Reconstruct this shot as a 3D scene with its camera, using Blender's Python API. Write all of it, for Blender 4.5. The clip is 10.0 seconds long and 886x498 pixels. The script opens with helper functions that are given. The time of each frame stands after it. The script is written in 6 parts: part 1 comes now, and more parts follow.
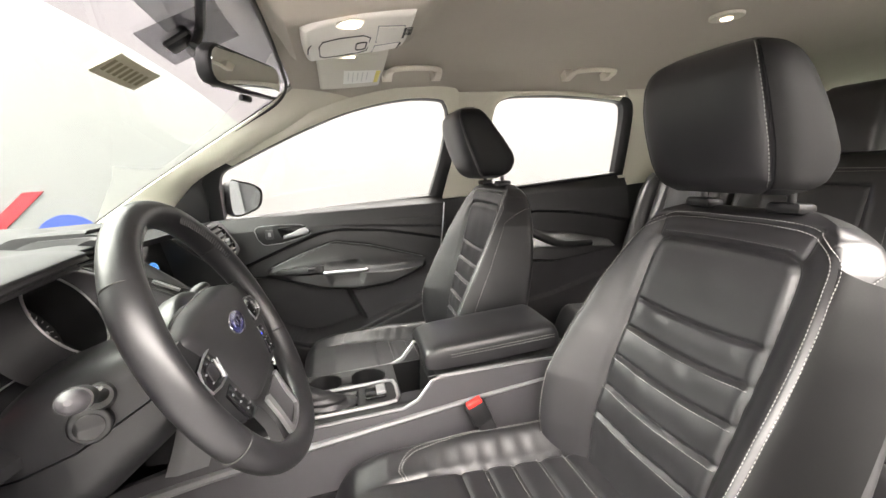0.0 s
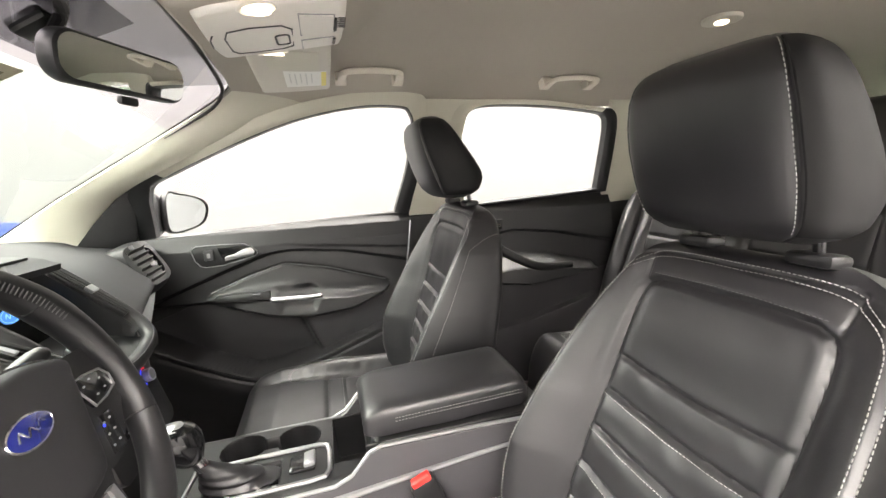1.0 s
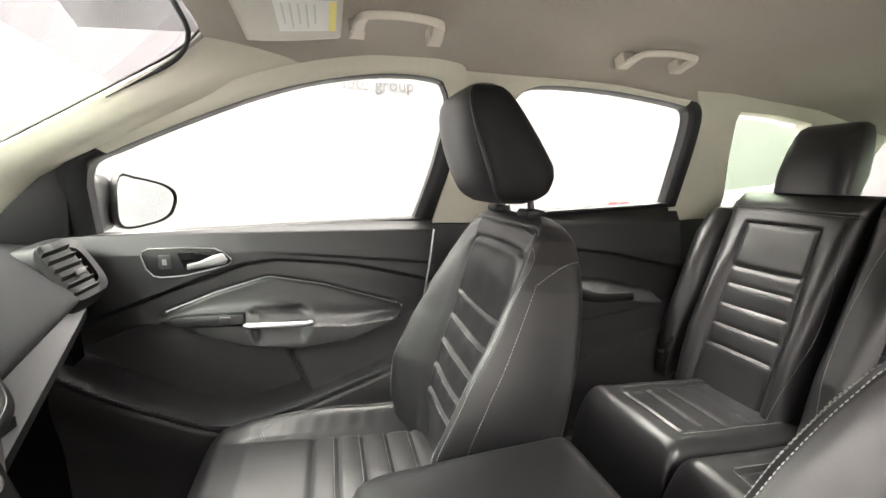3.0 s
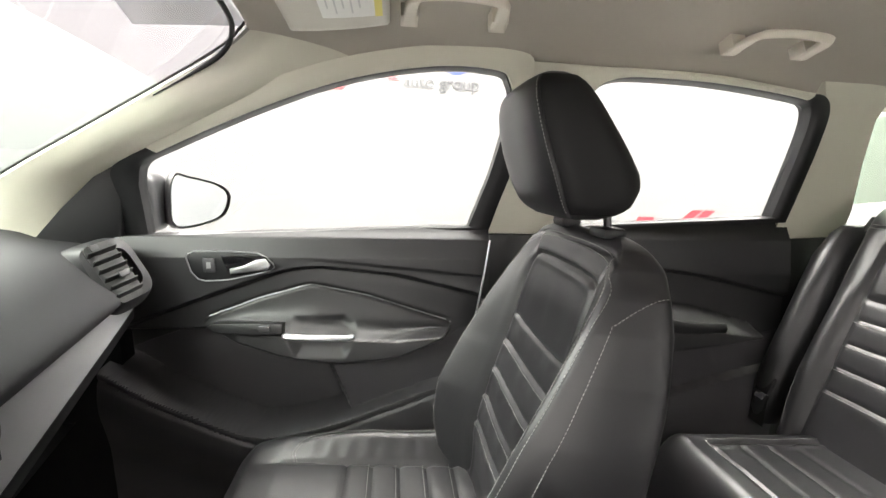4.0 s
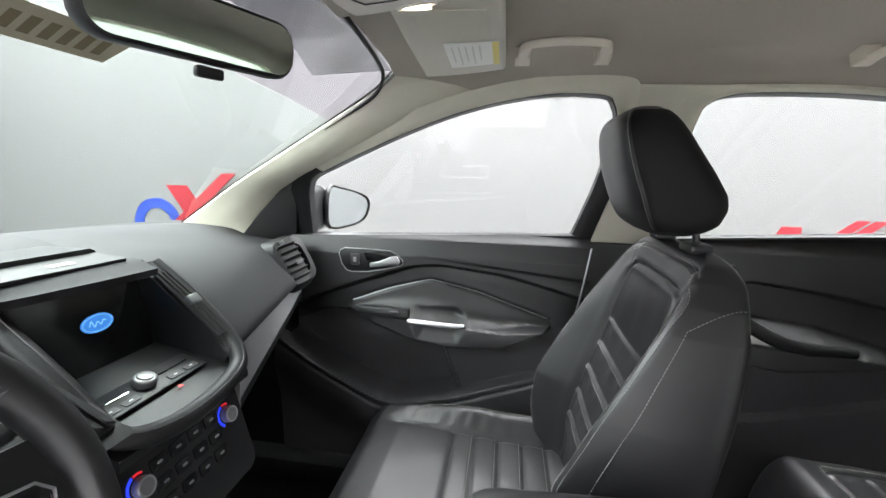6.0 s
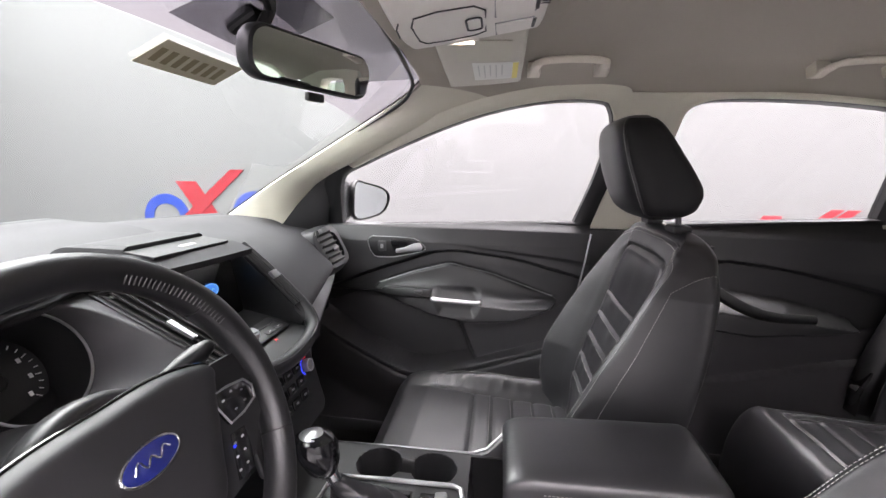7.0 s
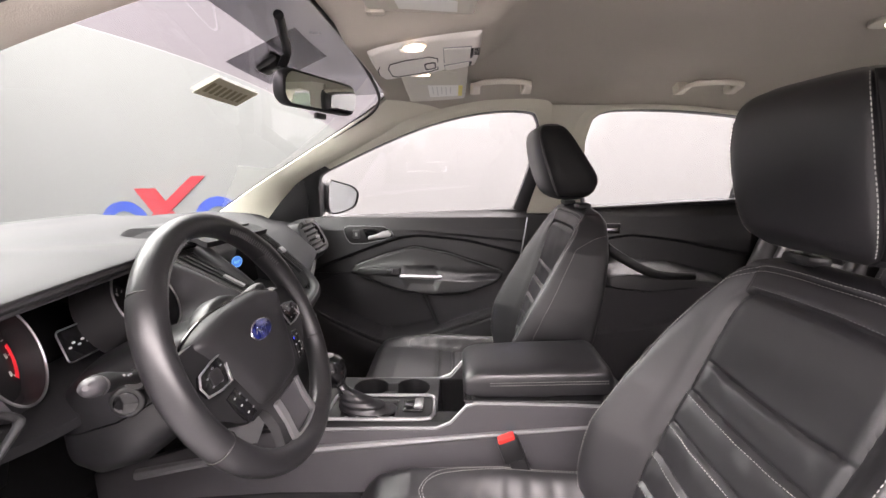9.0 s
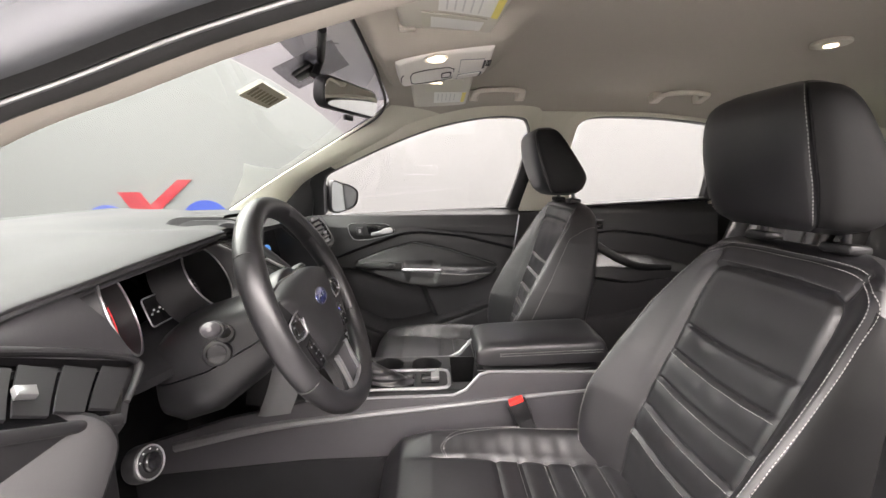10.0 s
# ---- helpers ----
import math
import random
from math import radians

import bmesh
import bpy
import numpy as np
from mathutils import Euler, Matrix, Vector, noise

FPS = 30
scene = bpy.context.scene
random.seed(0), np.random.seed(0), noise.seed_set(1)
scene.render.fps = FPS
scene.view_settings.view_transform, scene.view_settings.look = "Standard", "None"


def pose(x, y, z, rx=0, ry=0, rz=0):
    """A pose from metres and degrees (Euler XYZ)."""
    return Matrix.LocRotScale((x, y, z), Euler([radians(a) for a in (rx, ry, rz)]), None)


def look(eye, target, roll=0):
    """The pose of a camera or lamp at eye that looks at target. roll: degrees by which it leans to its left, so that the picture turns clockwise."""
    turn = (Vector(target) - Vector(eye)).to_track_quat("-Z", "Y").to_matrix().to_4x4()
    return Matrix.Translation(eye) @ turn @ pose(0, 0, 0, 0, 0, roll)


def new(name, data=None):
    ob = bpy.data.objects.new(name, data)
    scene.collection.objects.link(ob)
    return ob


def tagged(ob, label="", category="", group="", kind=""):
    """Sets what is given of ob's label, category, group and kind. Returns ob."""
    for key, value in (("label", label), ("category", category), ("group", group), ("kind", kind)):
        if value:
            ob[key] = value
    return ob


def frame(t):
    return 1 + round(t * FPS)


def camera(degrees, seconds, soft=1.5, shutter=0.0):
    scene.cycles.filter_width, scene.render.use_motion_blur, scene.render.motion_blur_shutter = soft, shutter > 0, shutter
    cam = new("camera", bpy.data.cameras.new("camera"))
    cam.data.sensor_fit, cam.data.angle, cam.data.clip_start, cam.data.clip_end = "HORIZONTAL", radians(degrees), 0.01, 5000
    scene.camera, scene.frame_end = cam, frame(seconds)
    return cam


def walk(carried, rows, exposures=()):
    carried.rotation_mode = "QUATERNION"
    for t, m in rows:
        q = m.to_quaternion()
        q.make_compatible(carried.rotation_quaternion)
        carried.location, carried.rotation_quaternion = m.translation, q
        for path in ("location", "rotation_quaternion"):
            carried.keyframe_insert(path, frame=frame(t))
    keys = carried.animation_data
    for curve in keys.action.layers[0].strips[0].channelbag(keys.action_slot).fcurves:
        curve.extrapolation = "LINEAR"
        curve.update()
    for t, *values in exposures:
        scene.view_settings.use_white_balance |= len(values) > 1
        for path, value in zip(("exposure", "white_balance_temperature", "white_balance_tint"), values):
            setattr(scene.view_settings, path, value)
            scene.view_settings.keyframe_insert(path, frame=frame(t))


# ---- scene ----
cam = camera(93.3, 10.0)
PATH = [
    (0, (-0.35, -0.895, 1.22), (0.114, 1.012, 0.837), -3.7),
    (0.5, (-0.291, -0.823, 1.235), (0.206, 1.078, 0.864), -3.4),
    (1, (-0.234, -0.755, 1.244), (0.291, 1.141, 0.885), -2.8),
    (1.5, (-0.22, -0.681, 1.248), (0.349, 1.204, 0.898), -1.9),
    (2, (-0.248, -0.571, 1.238), (0.355, 1.304, 0.89), -0.7),
    (3.5, (-0.202, -0.355, 1.224), (0.209, 1.573, 0.886), 1.3),
    (4, (-0.183, -0.301, 1.236), (0.054, 1.656, 0.894), 1.6),
    (4.5, (-0.175, -0.272, 1.238), (-0.149, 1.701, 0.907), 1.8),
    (5, (-0.166, -0.293, 1.247), (-0.328, 1.672, 0.914), 1.7),
    (5.5, (-0.163, -0.355, 1.259), (-0.449, 1.596, 0.924), 1.6),
    (6.8, (-0.221, -0.583, 1.275), (-0.498, 1.361, 0.897), 0.9),
    (7, (-0.23, -0.61, 1.273), (-0.483, 1.338, 0.894), 1.0),
    (7.5, (-0.234, -0.67, 1.27), (-0.44, 1.282, 0.888), 0.6),
    (8, (-0.212, -0.748, 1.267), (-0.376, 1.209, 0.885), 0.3),
    (8.5, (-0.199, -0.821, 1.259), (-0.315, 1.139, 0.88), -0.0),
    (9, (-0.226, -0.887, 1.257), (-0.276, 1.079, 0.893), -0.3),
    (9.5, (-0.274, -0.955, 1.24), (-0.265, 1.014, 0.89), -0.2),
    (10, (-0.311, -1.005, 1.231), (-0.251, 0.967, 0.9), -0.2),
]
EXPOSURE = [(0.0, 0.52, 7300, 14), (2.0, 0.73, 7300, 13), (4.5, 0.53, 6900, 11), (5.6, 0.14, 6500, 9), (7.0, 0.11, 6700, 22), (8.5, 0.15, 7000, 26), (10.0, 0.08, 7150, 18)]
walk(cam, [(t, look(eye, target, roll)) for t, eye, target, roll in PATH], EXPOSURE)

# ---- world and light: a white photo studio lit by added, unseen ceiling panels ----
world = bpy.data.worlds.new("studio")
scene.world = world
world.use_nodes = True
world.node_tree.nodes["Background"].inputs[0].default_value = (0.95, 0.98, 1.0, 1)
world.node_tree.nodes["Background"].inputs[1].default_value = 0.3


# ---- materials ----
def mat(name, color, rough=0.5, metal=0.0, vary=0.12, big=6.0, grain=400.0, bump=0.15, rvary=0.08, coat=0.0, spec=0.5, cells=False, wave=0.10, emit=None, power=0.0):
    """A procedural surface: two scales of tone, roughness change and fine relief."""
    m = bpy.data.materials.new(name)
    m.use_nodes = True
    nt = m.node_tree
    b = nt.nodes["Principled BSDF"]
    b.inputs["Metallic"].default_value = metal
    b.inputs["Coat Weight"].default_value = coat
    b.inputs["Coat Roughness"].default_value = 0.12
    b.inputs["Specular IOR Level"].default_value = spec
    co = nt.nodes.new("ShaderNodeTexCoord")
    n1 = nt.nodes.new("ShaderNodeTexNoise")
    n1.inputs["Scale"].default_value = big
    n1.inputs["Detail"].default_value = 5
    nt.links.new(co.outputs["Object"], n1.inputs["Vector"])
    mix = nt.nodes.new("ShaderNodeMix")
    mix.data_type = "RGBA"
    mix.inputs[6].default_value = tuple(max(0.0, c * (1 - vary)) for c in color) + (1,)
    mix.inputs[7].default_value = tuple(min(1.0, c * (1 + vary)) for c in color) + (1,)
    nt.links.new(n1.outputs["Fac"], mix.inputs[0])
    nt.links.new(mix.outputs[2], b.inputs["Base Color"])
    ran = nt.nodes.new("ShaderNodeMapRange")
    ran.inputs["From Min"].default_value, ran.inputs["From Max"].default_value = 0.1, 0.9
    ran.inputs["To Min"].default_value, ran.inputs["To Max"].default_value = max(0.02, rough - rvary), min(1.0, rough + rvary)
    nt.links.new(n1.outputs["Fac"], ran.inputs["Value"])
    nt.links.new(ran.outputs["Result"], b.inputs["Roughness"])
    if bump > 0:
        if cells:
            n2 = nt.nodes.new("ShaderNodeTexVoronoi")
            n2.feature = "DISTANCE_TO_EDGE"
            out = n2.outputs["Distance"]
        else:
            n2 = nt.nodes.new("ShaderNodeTexNoise")
            n2.inputs["Detail"].default_value = 3
            out = n2.outputs["Fac"]
        n2.inputs["Scale"].default_value = grain
        nt.links.new(co.outputs["Object"], n2.inputs["Vector"])
        bm_ = nt.nodes.new("ShaderNodeBump")
        bm_.inputs["Strength"].default_value = bump
        bm_.inputs["Distance"].default_value = 0.0006
        nt.links.new(out, bm_.inputs["Height"])
        last = bm_
        if cells and wave > 0:
            n3 = nt.nodes.new("ShaderNodeTexNoise")
            n3.inputs["Scale"].default_value = 13.0
            n3.inputs["Detail"].default_value = 3
            nt.links.new(co.outputs["Object"], n3.inputs["Vector"])
            b3 = nt.nodes.new("ShaderNodeBump")
            b3.inputs["Strength"].default_value = wave
            b3.inputs["Distance"].default_value = 0.004
            nt.links.new(n3.outputs["Fac"], b3.inputs["Height"])
            nt.links.new(bm_.outputs["Normal"], b3.inputs["Normal"])
            last = b3
        nt.links.new(last.outputs["Normal"], b.inputs["Normal"])
    if emit:
        b.inputs["Emission Color"].default_value = (*emit, 1)
        b.inputs["Emission Strength"].default_value = power
    return m


def glass(name, tint, gloss=1.0):
    """A thin pane: tinted see-through with a Fresnel reflection."""
    m = bpy.data.materials.new(name)
    m.use_nodes = True
    nt = m.node_tree
    nt.nodes.remove(nt.nodes["Principled BSDF"])
    tr = nt.nodes.new("ShaderNodeBsdfTransparent")
    tr.inputs[0].default_value = (*tint, 1)
    gl = nt.nodes.new("ShaderNodeBsdfGlossy")
    gl.inputs["Roughness"].default_value = 0.01
    gl.inputs["Color"].default_value = (gloss, gloss, gloss, 1)
    lw = nt.nodes.new("ShaderNodeLayerWeight")
    lw.inputs["Blend"].default_value = 0.5
    po = nt.nodes.new("ShaderNodeMath")
    po.operation = "POWER"
    po.inputs[1].default_value = 4.0
    nt.links.new(lw.outputs["Facing"], po.inputs[0])
    fr = nt.nodes.new("ShaderNodeMath")
    fr.operation = "MULTIPLY_ADD"
    fr.inputs[1].default_value, fr.inputs[2].default_value = 0.45, 0.03
    nt.links.new(po.outputs[0], fr.inputs[0])
    mx = nt.nodes.new("ShaderNodeMixShader")
    nt.links.new(fr.outputs[0], mx.inputs[0])
    nt.links.new(tr.outputs[0], mx.inputs[1])
    nt.links.new(gl.outputs[0], mx.inputs[2])
    nt.links.new(mx.outputs[0], nt.nodes["Material Output"].inputs[0])
    return m


LEATHER = mat("black leather", (0.0132, 0.0127, 0.0144), 0.405, vary=0.25, big=5, grain=420, bump=0.12, spec=0.75)
PAD = mat("matt dashboard skin", (0.026, 0.025, 0.0275), 0.66, vary=0.14, big=4, grain=700, bump=0.14, spec=0.3)
RIM_LEATHER = mat("worn wheel leather", (0.0105, 0.0101, 0.0114), 0.40, vary=0.2, big=6, grain=600, bump=0.16, rvary=0.06, cells=True, wave=0.0, spec=0.65)
THREAD = mat("pale grey thread", (0.30, 0.30, 0.285), 0.7, vary=0.2, big=60, bump=0)
THREAD_DARK = mat("charcoal thread", (0.10, 0.10, 0.10), 0.6, vary=0.2, big=60, bump=0)
DASH = mat("soft black dashboard", (0.013, 0.0126, 0.0140), 0.54, vary=0.12, big=4, grain=900, bump=0.16, cells=True, spec=0.5, wave=0.04)
DOOR = mat("soft black door trim", (0.0115, 0.0112, 0.0126), 0.42, vary=0.15, big=5, grain=900, bump=0.14, cells=True, spec=0.7, wave=0.04)
GREY_PLASTIC = mat("dark grey hard plastic", (0.046, 0.044, 0.048), 0.46, vary=0.1, big=6, grain=900, bump=0.15)
BLACK_PLASTIC = mat("black plastic", (0.010, 0.010, 0.011), 0.42, vary=0.2, big=8, grain=700, bump=0.12)
GLOSS_BLACK = mat("gloss black", (0.008, 0.008, 0.009), 0.12, vary=0.1, big=8, bump=0, rvary=0.04)
RUBBER = mat("black rubber seal", (0.012, 0.012, 0.012), 0.6, vary=0.2, big=10, grain=300, bump=0.2)
HEADLINER = mat("beige headliner cloth", (0.43, 0.395, 0.344), 0.95, vary=0.06, big=3, grain=1500, bump=0.5, spec=0.1)
BEIGE = mat("beige pillar plastic", (0.58, 0.56, 0.47), 0.6, vary=0.05, big=4, grain=900, bump=0.25)
BEIGE_PART = mat("beige moulded plastic", (0.56, 0.53, 0.46), 0.45, vary=0.05, big=6, grain=900, bump=0.15)
# Darker, rougher copy of LEATHER; on the driver's flank it paints in shade.
LEATHER_MATT = mat("matt black side leather", (0.0080, 0.0078, 0.0084), 0.62, vary=0.2, big=8, grain=500, bump=0.12, spec=0.3)
CONSOLE_PALE = mat("pale overhead plastic", (0.78, 0.75, 0.70), 0.42, vary=0.04, big=8, grain=900, bump=0.1)
BEIGE_HANDLE = mat("beige handle plastic", (0.66, 0.61, 0.53), 0.5, vary=0.05, big=6, grain=900, bump=0.15)
SILVER = mat("satin silver trim", (0.45, 0.45, 0.46), 0.32, metal=0.85, vary=0.06, big=10, grain=1200, bump=0.08)
SILVER_SOFT = mat("pale satin trim", (0.30, 0.30, 0.31), 0.38, metal=0.35, vary=0.06, big=8, grain=1200, bump=0.08)
GREY_TRIM = mat("satin grey trim", (0.26, 0.26, 0.265), 0.32, metal=0.5, vary=0.08, big=7, grain=1200, bump=0.1)
STEEL_DARK = mat("dark polished steel", (0.07, 0.07, 0.072), 0.30, metal=1.0, vary=0.05, big=10, bump=0, rvary=0.03)
CHROME = mat("chrome", (0.8, 0.8, 0.81), 0.09, metal=1.0, vary=0.03, big=10, bump=0, rvary=0.03)
CAR_PAINT = mat("silver car paint", (0.20, 0.205, 0.22), 0.32, metal=0.6, vary=0.05, big=3, grain=3000, bump=0.05, coat=1.0)
RED = mat("red plastic", (0.75, 0.03, 0.025), 0.4, vary=0.1, big=30, bump=0)
RED_SIGN = mat("red sign lettering", (0.20, 0.0035, 0.010), 0.5, vary=0.04, big=2, bump=0)
BLUE_SIGN = mat("blue sign lettering", (0.005, 0.027, 0.20), 0.5, vary=0.04, big=2, bump=0)
GREY_SIGN = mat("grey sign lettering", (0.024, 0.025, 0.028), 0.5, vary=0.04, big=2, bump=0)
# White paint coloured dark grey so that the lit walls stay below clipping.
DIMMED_WHITE = mat("white studio paint darkened to hold its brightness", (0.104, 0.104, 0.104), 0.8, vary=0.03, big=0.8, bump=0)
# Greys of the floor and unseen walls set how much light fills the cabin.
FILL_WALL = mat("grey studio wall", (0.29, 0.29, 0.29), 0.8, vary=0.05, big=0.8, bump=0)
STUDIO_FLOOR = mat("grey studio floor", (0.25, 0.25, 0.25), 0.5, vary=0.05, big=1.2, grain=60, bump=0.05)
CARPET = mat("black carpet", (0.014, 0.014, 0.015), 0.95, vary=0.3, big=12, grain=900, bump=1.0, spec=0.1)
LABEL_WHITE = mat("white label paper", (0.80, 0.80, 0.76), 0.5, vary=0.03, big=20, bump=0)
LABEL_YELLOW = mat("yellow label stripe", (0.75, 0.65, 0.15), 0.5, vary=0.05, big=20, bump=0)
MIRROR = mat("mirror silvering", (0.85, 0.87, 0.87), 0.01, metal=1.0, vary=0.01, big=3, bump=0, rvary=0.005)
EMBLEM_BLUE = mat("deep blue enamel", (0.012, 0.018, 0.12), 0.15, vary=0.1, big=40, bump=0, coat=0.8)
PRINT_WHITE = mat("white printed marks", (0.65, 0.65, 0.65), 0.5, vary=0.05, big=40, bump=0)
PRINT_PALE = mat("pale grey print", (0.58, 0.58, 0.56), 0.5, vary=0.05, big=40, bump=0)
PRINT_GREY = mat("grey printed marks", (0.28, 0.28, 0.28), 0.5, vary=0.05, big=40, bump=0)
STICKER = mat("tan sticker", (0.50, 0.46, 0.34), 0.6, vary=0.15, big=30, grain=500, bump=0.1)
STICKER_INK = mat("brown sticker ink", (0.22, 0.185, 0.105), 0.6, vary=0.2, big=60, bump=0)
BLUE_GLOW = mat("blue backlight", (0.02, 0.03, 0.3), 0.4, bump=0, emit=(0.02, 0.05, 1.0), power=1.2)
RED_GLOW = mat("red backlight", (0.3, 0.01, 0.01), 0.4, bump=0, emit=(1.0, 0.03, 0.05), power=0.6)
SCREEN_BLUE = mat("lit blue badge on the screen", (0.02, 0.1, 0.4), 0.3, bump=0, emit=(0.06, 0.30, 0.85), power=0.75)
SCREEN_PALE = mat("lit pale blue lines on the screen", (0.1, 0.3, 0.5), 0.3, bump=0, emit=(0.25, 0.60, 1.0), power=0.8)
LAMP_LENS = mat("lit lamp lens", (0.9, 0.85, 0.75), 0.3, bump=0, emit=(1.0, 0.86, 0.66), power=5.0)
# Glow of the invented ceiling panels that light the cabin.
ADDED_LIGHT = mat("glow of the added light panels", (0.9, 0.9, 0.9), 0.7, bump=0, emit=(0.98, 0.99, 1.0), power=26.0)
MIRROR_TINT = mat("tinted mirror silvering", (0.42, 0.44, 0.45), 0.015, metal=1.0, vary=0.02, big=3, bump=0, rvary=0.005)
GLASS_SIDE = glass("clear side glass", (0.90, 0.91, 0.905))
GLASS_SCREEN = glass("green-tinted windscreen", (0.66, 0.73, 0.70))
GLASS_BAND = glass("grey shade band", (0.50, 0.49, 0.52))
GLASS_QUARTER = glass("green-tinted rear glass", (0.74, 0.82, 0.74))
GLASS_PATCH = glass("black dotted glass print", (0.26, 0.255, 0.27))

# ---- small building helpers ----


def finish(bm, smooth=True):
    bmesh.ops.recalc_face_normals(bm, faces=bm.faces)
    if smooth:
        for f in bm.faces:
            f.smooth = True
        for e in bm.edges:
            if len(e.link_faces) == 2 and e.calc_face_angle(0) > 0.6:
                e.smooth = False
    return bm


def mesh_of(name, bm, material, smooth=True):
    finish(bm, smooth)
    me = bpy.data.meshes.new(name)
    bm.to_mesh(me)
    bm.free()
    me.materials.append(material)
    return me


def part(name, bm, material, parent, label=""):
    ob = new(name, mesh_of(name, bm, material))
    if parent is not None:
        ob.parent = parent
        ob.matrix_parent_inverse = parent.matrix_basis.inverted()
    if label:
        ob["label"] = label
    return ob


def thing(name, at, label, category, group="", kind=""):
    ob = new(name)
    ob.empty_display_size = 0.05
    ob.location = at
    return tagged(ob, label, category, group, kind)


def solid(name, bm, material, label, category, group="", kind=""):
    return tagged(part(name, bm, material, None), label, category, group, kind)


def box(c, size, bevel=0.004, m=None, seg=2, bm=None):
    """A rounded box round c; m turns it."""
    bm = bm or bmesh.new()
    r = bmesh.ops.create_cube(bm, size=1.0)
    vs = r["verts"]
    for v in vs:
        v.co = Vector((v.co.x * size[0], v.co.y * size[1], v.co.z * size[2]))
    if bevel > 0:
        es = list({e for v in vs for e in v.link_edges})
        g = bmesh.ops.bevel(bm, geom=es, offset=min(bevel, min(size) * 0.49), segments=seg, profile=0.5, affect="EDGES")
        vs = list({v for f in g["faces"] for v in f.verts} | {v for v in vs if v.is_valid})
    t = Matrix.Translation(c) @ (m if m else Matrix.Identity(4))
    bmesh.ops.transform(bm, matrix=t, verts=vs)
    return bm


def sheet(f, nu, nv, closed_u=False, closed_v=False, bm=None):
    """A grid of f(u, v), u and v from 0 to 1."""
    bm = bm or bmesh.new()
    cu, cv = nu if closed_u else nu + 1, nv if closed_v else nv + 1
    rows = [[bm.verts.new(f(i / nu, j / nv)) for j in range(cv)] for i in range(cu)]
    for i in range(nu):
        for j in range(nv):
            a, b = rows[i], rows[(i + 1) % cu]
            q = [a[j], b[j], b[(j + 1) % cv], a[(j + 1) % cv]]
            if len({id(v) for v in q}) == 4:
                bm.faces.new(q)
    return bm


def loft(rings, cap=True, bm=None, closed=True):
    """Faces between rings of points that have equal counts."""
    bm = bm or bmesh.new()
    rows = [[bm.verts.new(p) for p in ring] for ring in rings]
    n = len(rows[0])
    for a, b in zip(rows, rows[1:]):
        for j in range(n if closed else n - 1):
            bm.faces.new((a[j], b[j], b[(j + 1) % n], a[(j + 1) % n]))
    if cap and closed:
        bm.faces.new(rows[0])
        bm.faces.new(rows[-1])
    return bm


def thick(bm, d, offset=None):
    """Gives an open sheet a thickness d along its normals or along offset."""
    bmesh.ops.recalc_face_normals(bm, faces=bm.faces)
    if offset is None:
        bmesh.ops.solidify(bm, geom=bm.faces[:], thickness=d)
    else:
        r = bmesh.ops.extrude_face_region(bm, geom=bm.faces[:])
        bmesh.ops.translate(bm, vec=offset, verts=[g for g in r["geom"] if isinstance(g, bmesh.types.BMVert)])
    return bm


def smooth_line(pts, n, closed=False):
    """A Catmull-Rom line of n + 1 points through pts."""
    P = [Vector(p) for p in pts]
    k = len(P)
    out = []
    segs = k if closed else k - 1
    for i in range(n if closed else n + 1):
        s = i / n * segs
        a = min(int(s), segs - 1)
        t = s - a
        if closed:
            p0, p1, p2, p3 = P[(a - 1) % k], P[a % k], P[(a + 1) % k], P[(a + 2) % k]
        else:
            p1, p2 = P[a], P[a + 1]
            p0 = P[a - 1] if a > 0 else p1 * 2 - p2
            p3 = P[a + 2] if a + 2 < k else p2 * 2 - p1
        out.append(0.5 * ((2 * p1) + (p2 - p0) * t + (2 * p0 - 5 * p1 + 4 * p2 - p3) * t * t + (3 * p1 - p0 - 3 * p2 + p3) * t ** 3))
    return out


def tube(pts, r, sides=10, closed=False, bm=None, flat=1.0, up=(0, 0, 1)):
    """A round or flattened bar along pts; r may be a function of 0..1."""
    P = [Vector(p) for p in pts]
    n = len(P)
    rings = []
    for i, p in enumerate(P):
        d = (P[(i + 1) % n] - P[i - 1]) if closed else (P[min(i + 1, n - 1)] - P[max(i - 1, 0)])
        d.normalize()
        a = d.cross(Vector(up))
        if a.length < 1e-4:
            a = d.cross(Vector((1, 0, 0)))
        a.normalize()
        b = a.cross(d).normalized()
        rr = r(i / max(1, n - 1)) if callable(r) else r
        rings.append([p + (a * math.cos(t) + b * math.sin(t) * flat) * rr for t in [2 * math.pi * k / sides for k in range(sides)]])
    if closed:
        rings.append(rings[0])
        bm = loft(rings, cap=False, bm=bm)
        bmesh.ops.remove_doubles(bm, verts=bm.verts, dist=1e-6)
        return bm
    return loft(rings, bm=bm)


def prism(pts, d, bm=None, bevel=0.0):
    """A plate with the outline pts, pushed along d."""
    bm = bm or bmesh.new()
    d = Vector(d)
    a = [bm.verts.new(Vector(p)) for p in pts]
    b = [bm.verts.new(Vector(p) + d) for p in pts]
    n = len(a)
    f1, f2 = bm.faces.new(a), bm.faces.new(b[::-1])
    for i in range(n):
        bm.faces.new((a[i], b[i], b[(i + 1) % n], a[(i + 1) % n]))
    if bevel > 0:
        bmesh.ops.recalc_face_normals(bm, faces=bm.faces)
        bmesh.ops.bevel(bm, geom=list({e for f in (f1, f2) for e in f.edges}), offset=bevel, segments=2, profile=0.5, affect="EDGES")
    return bm


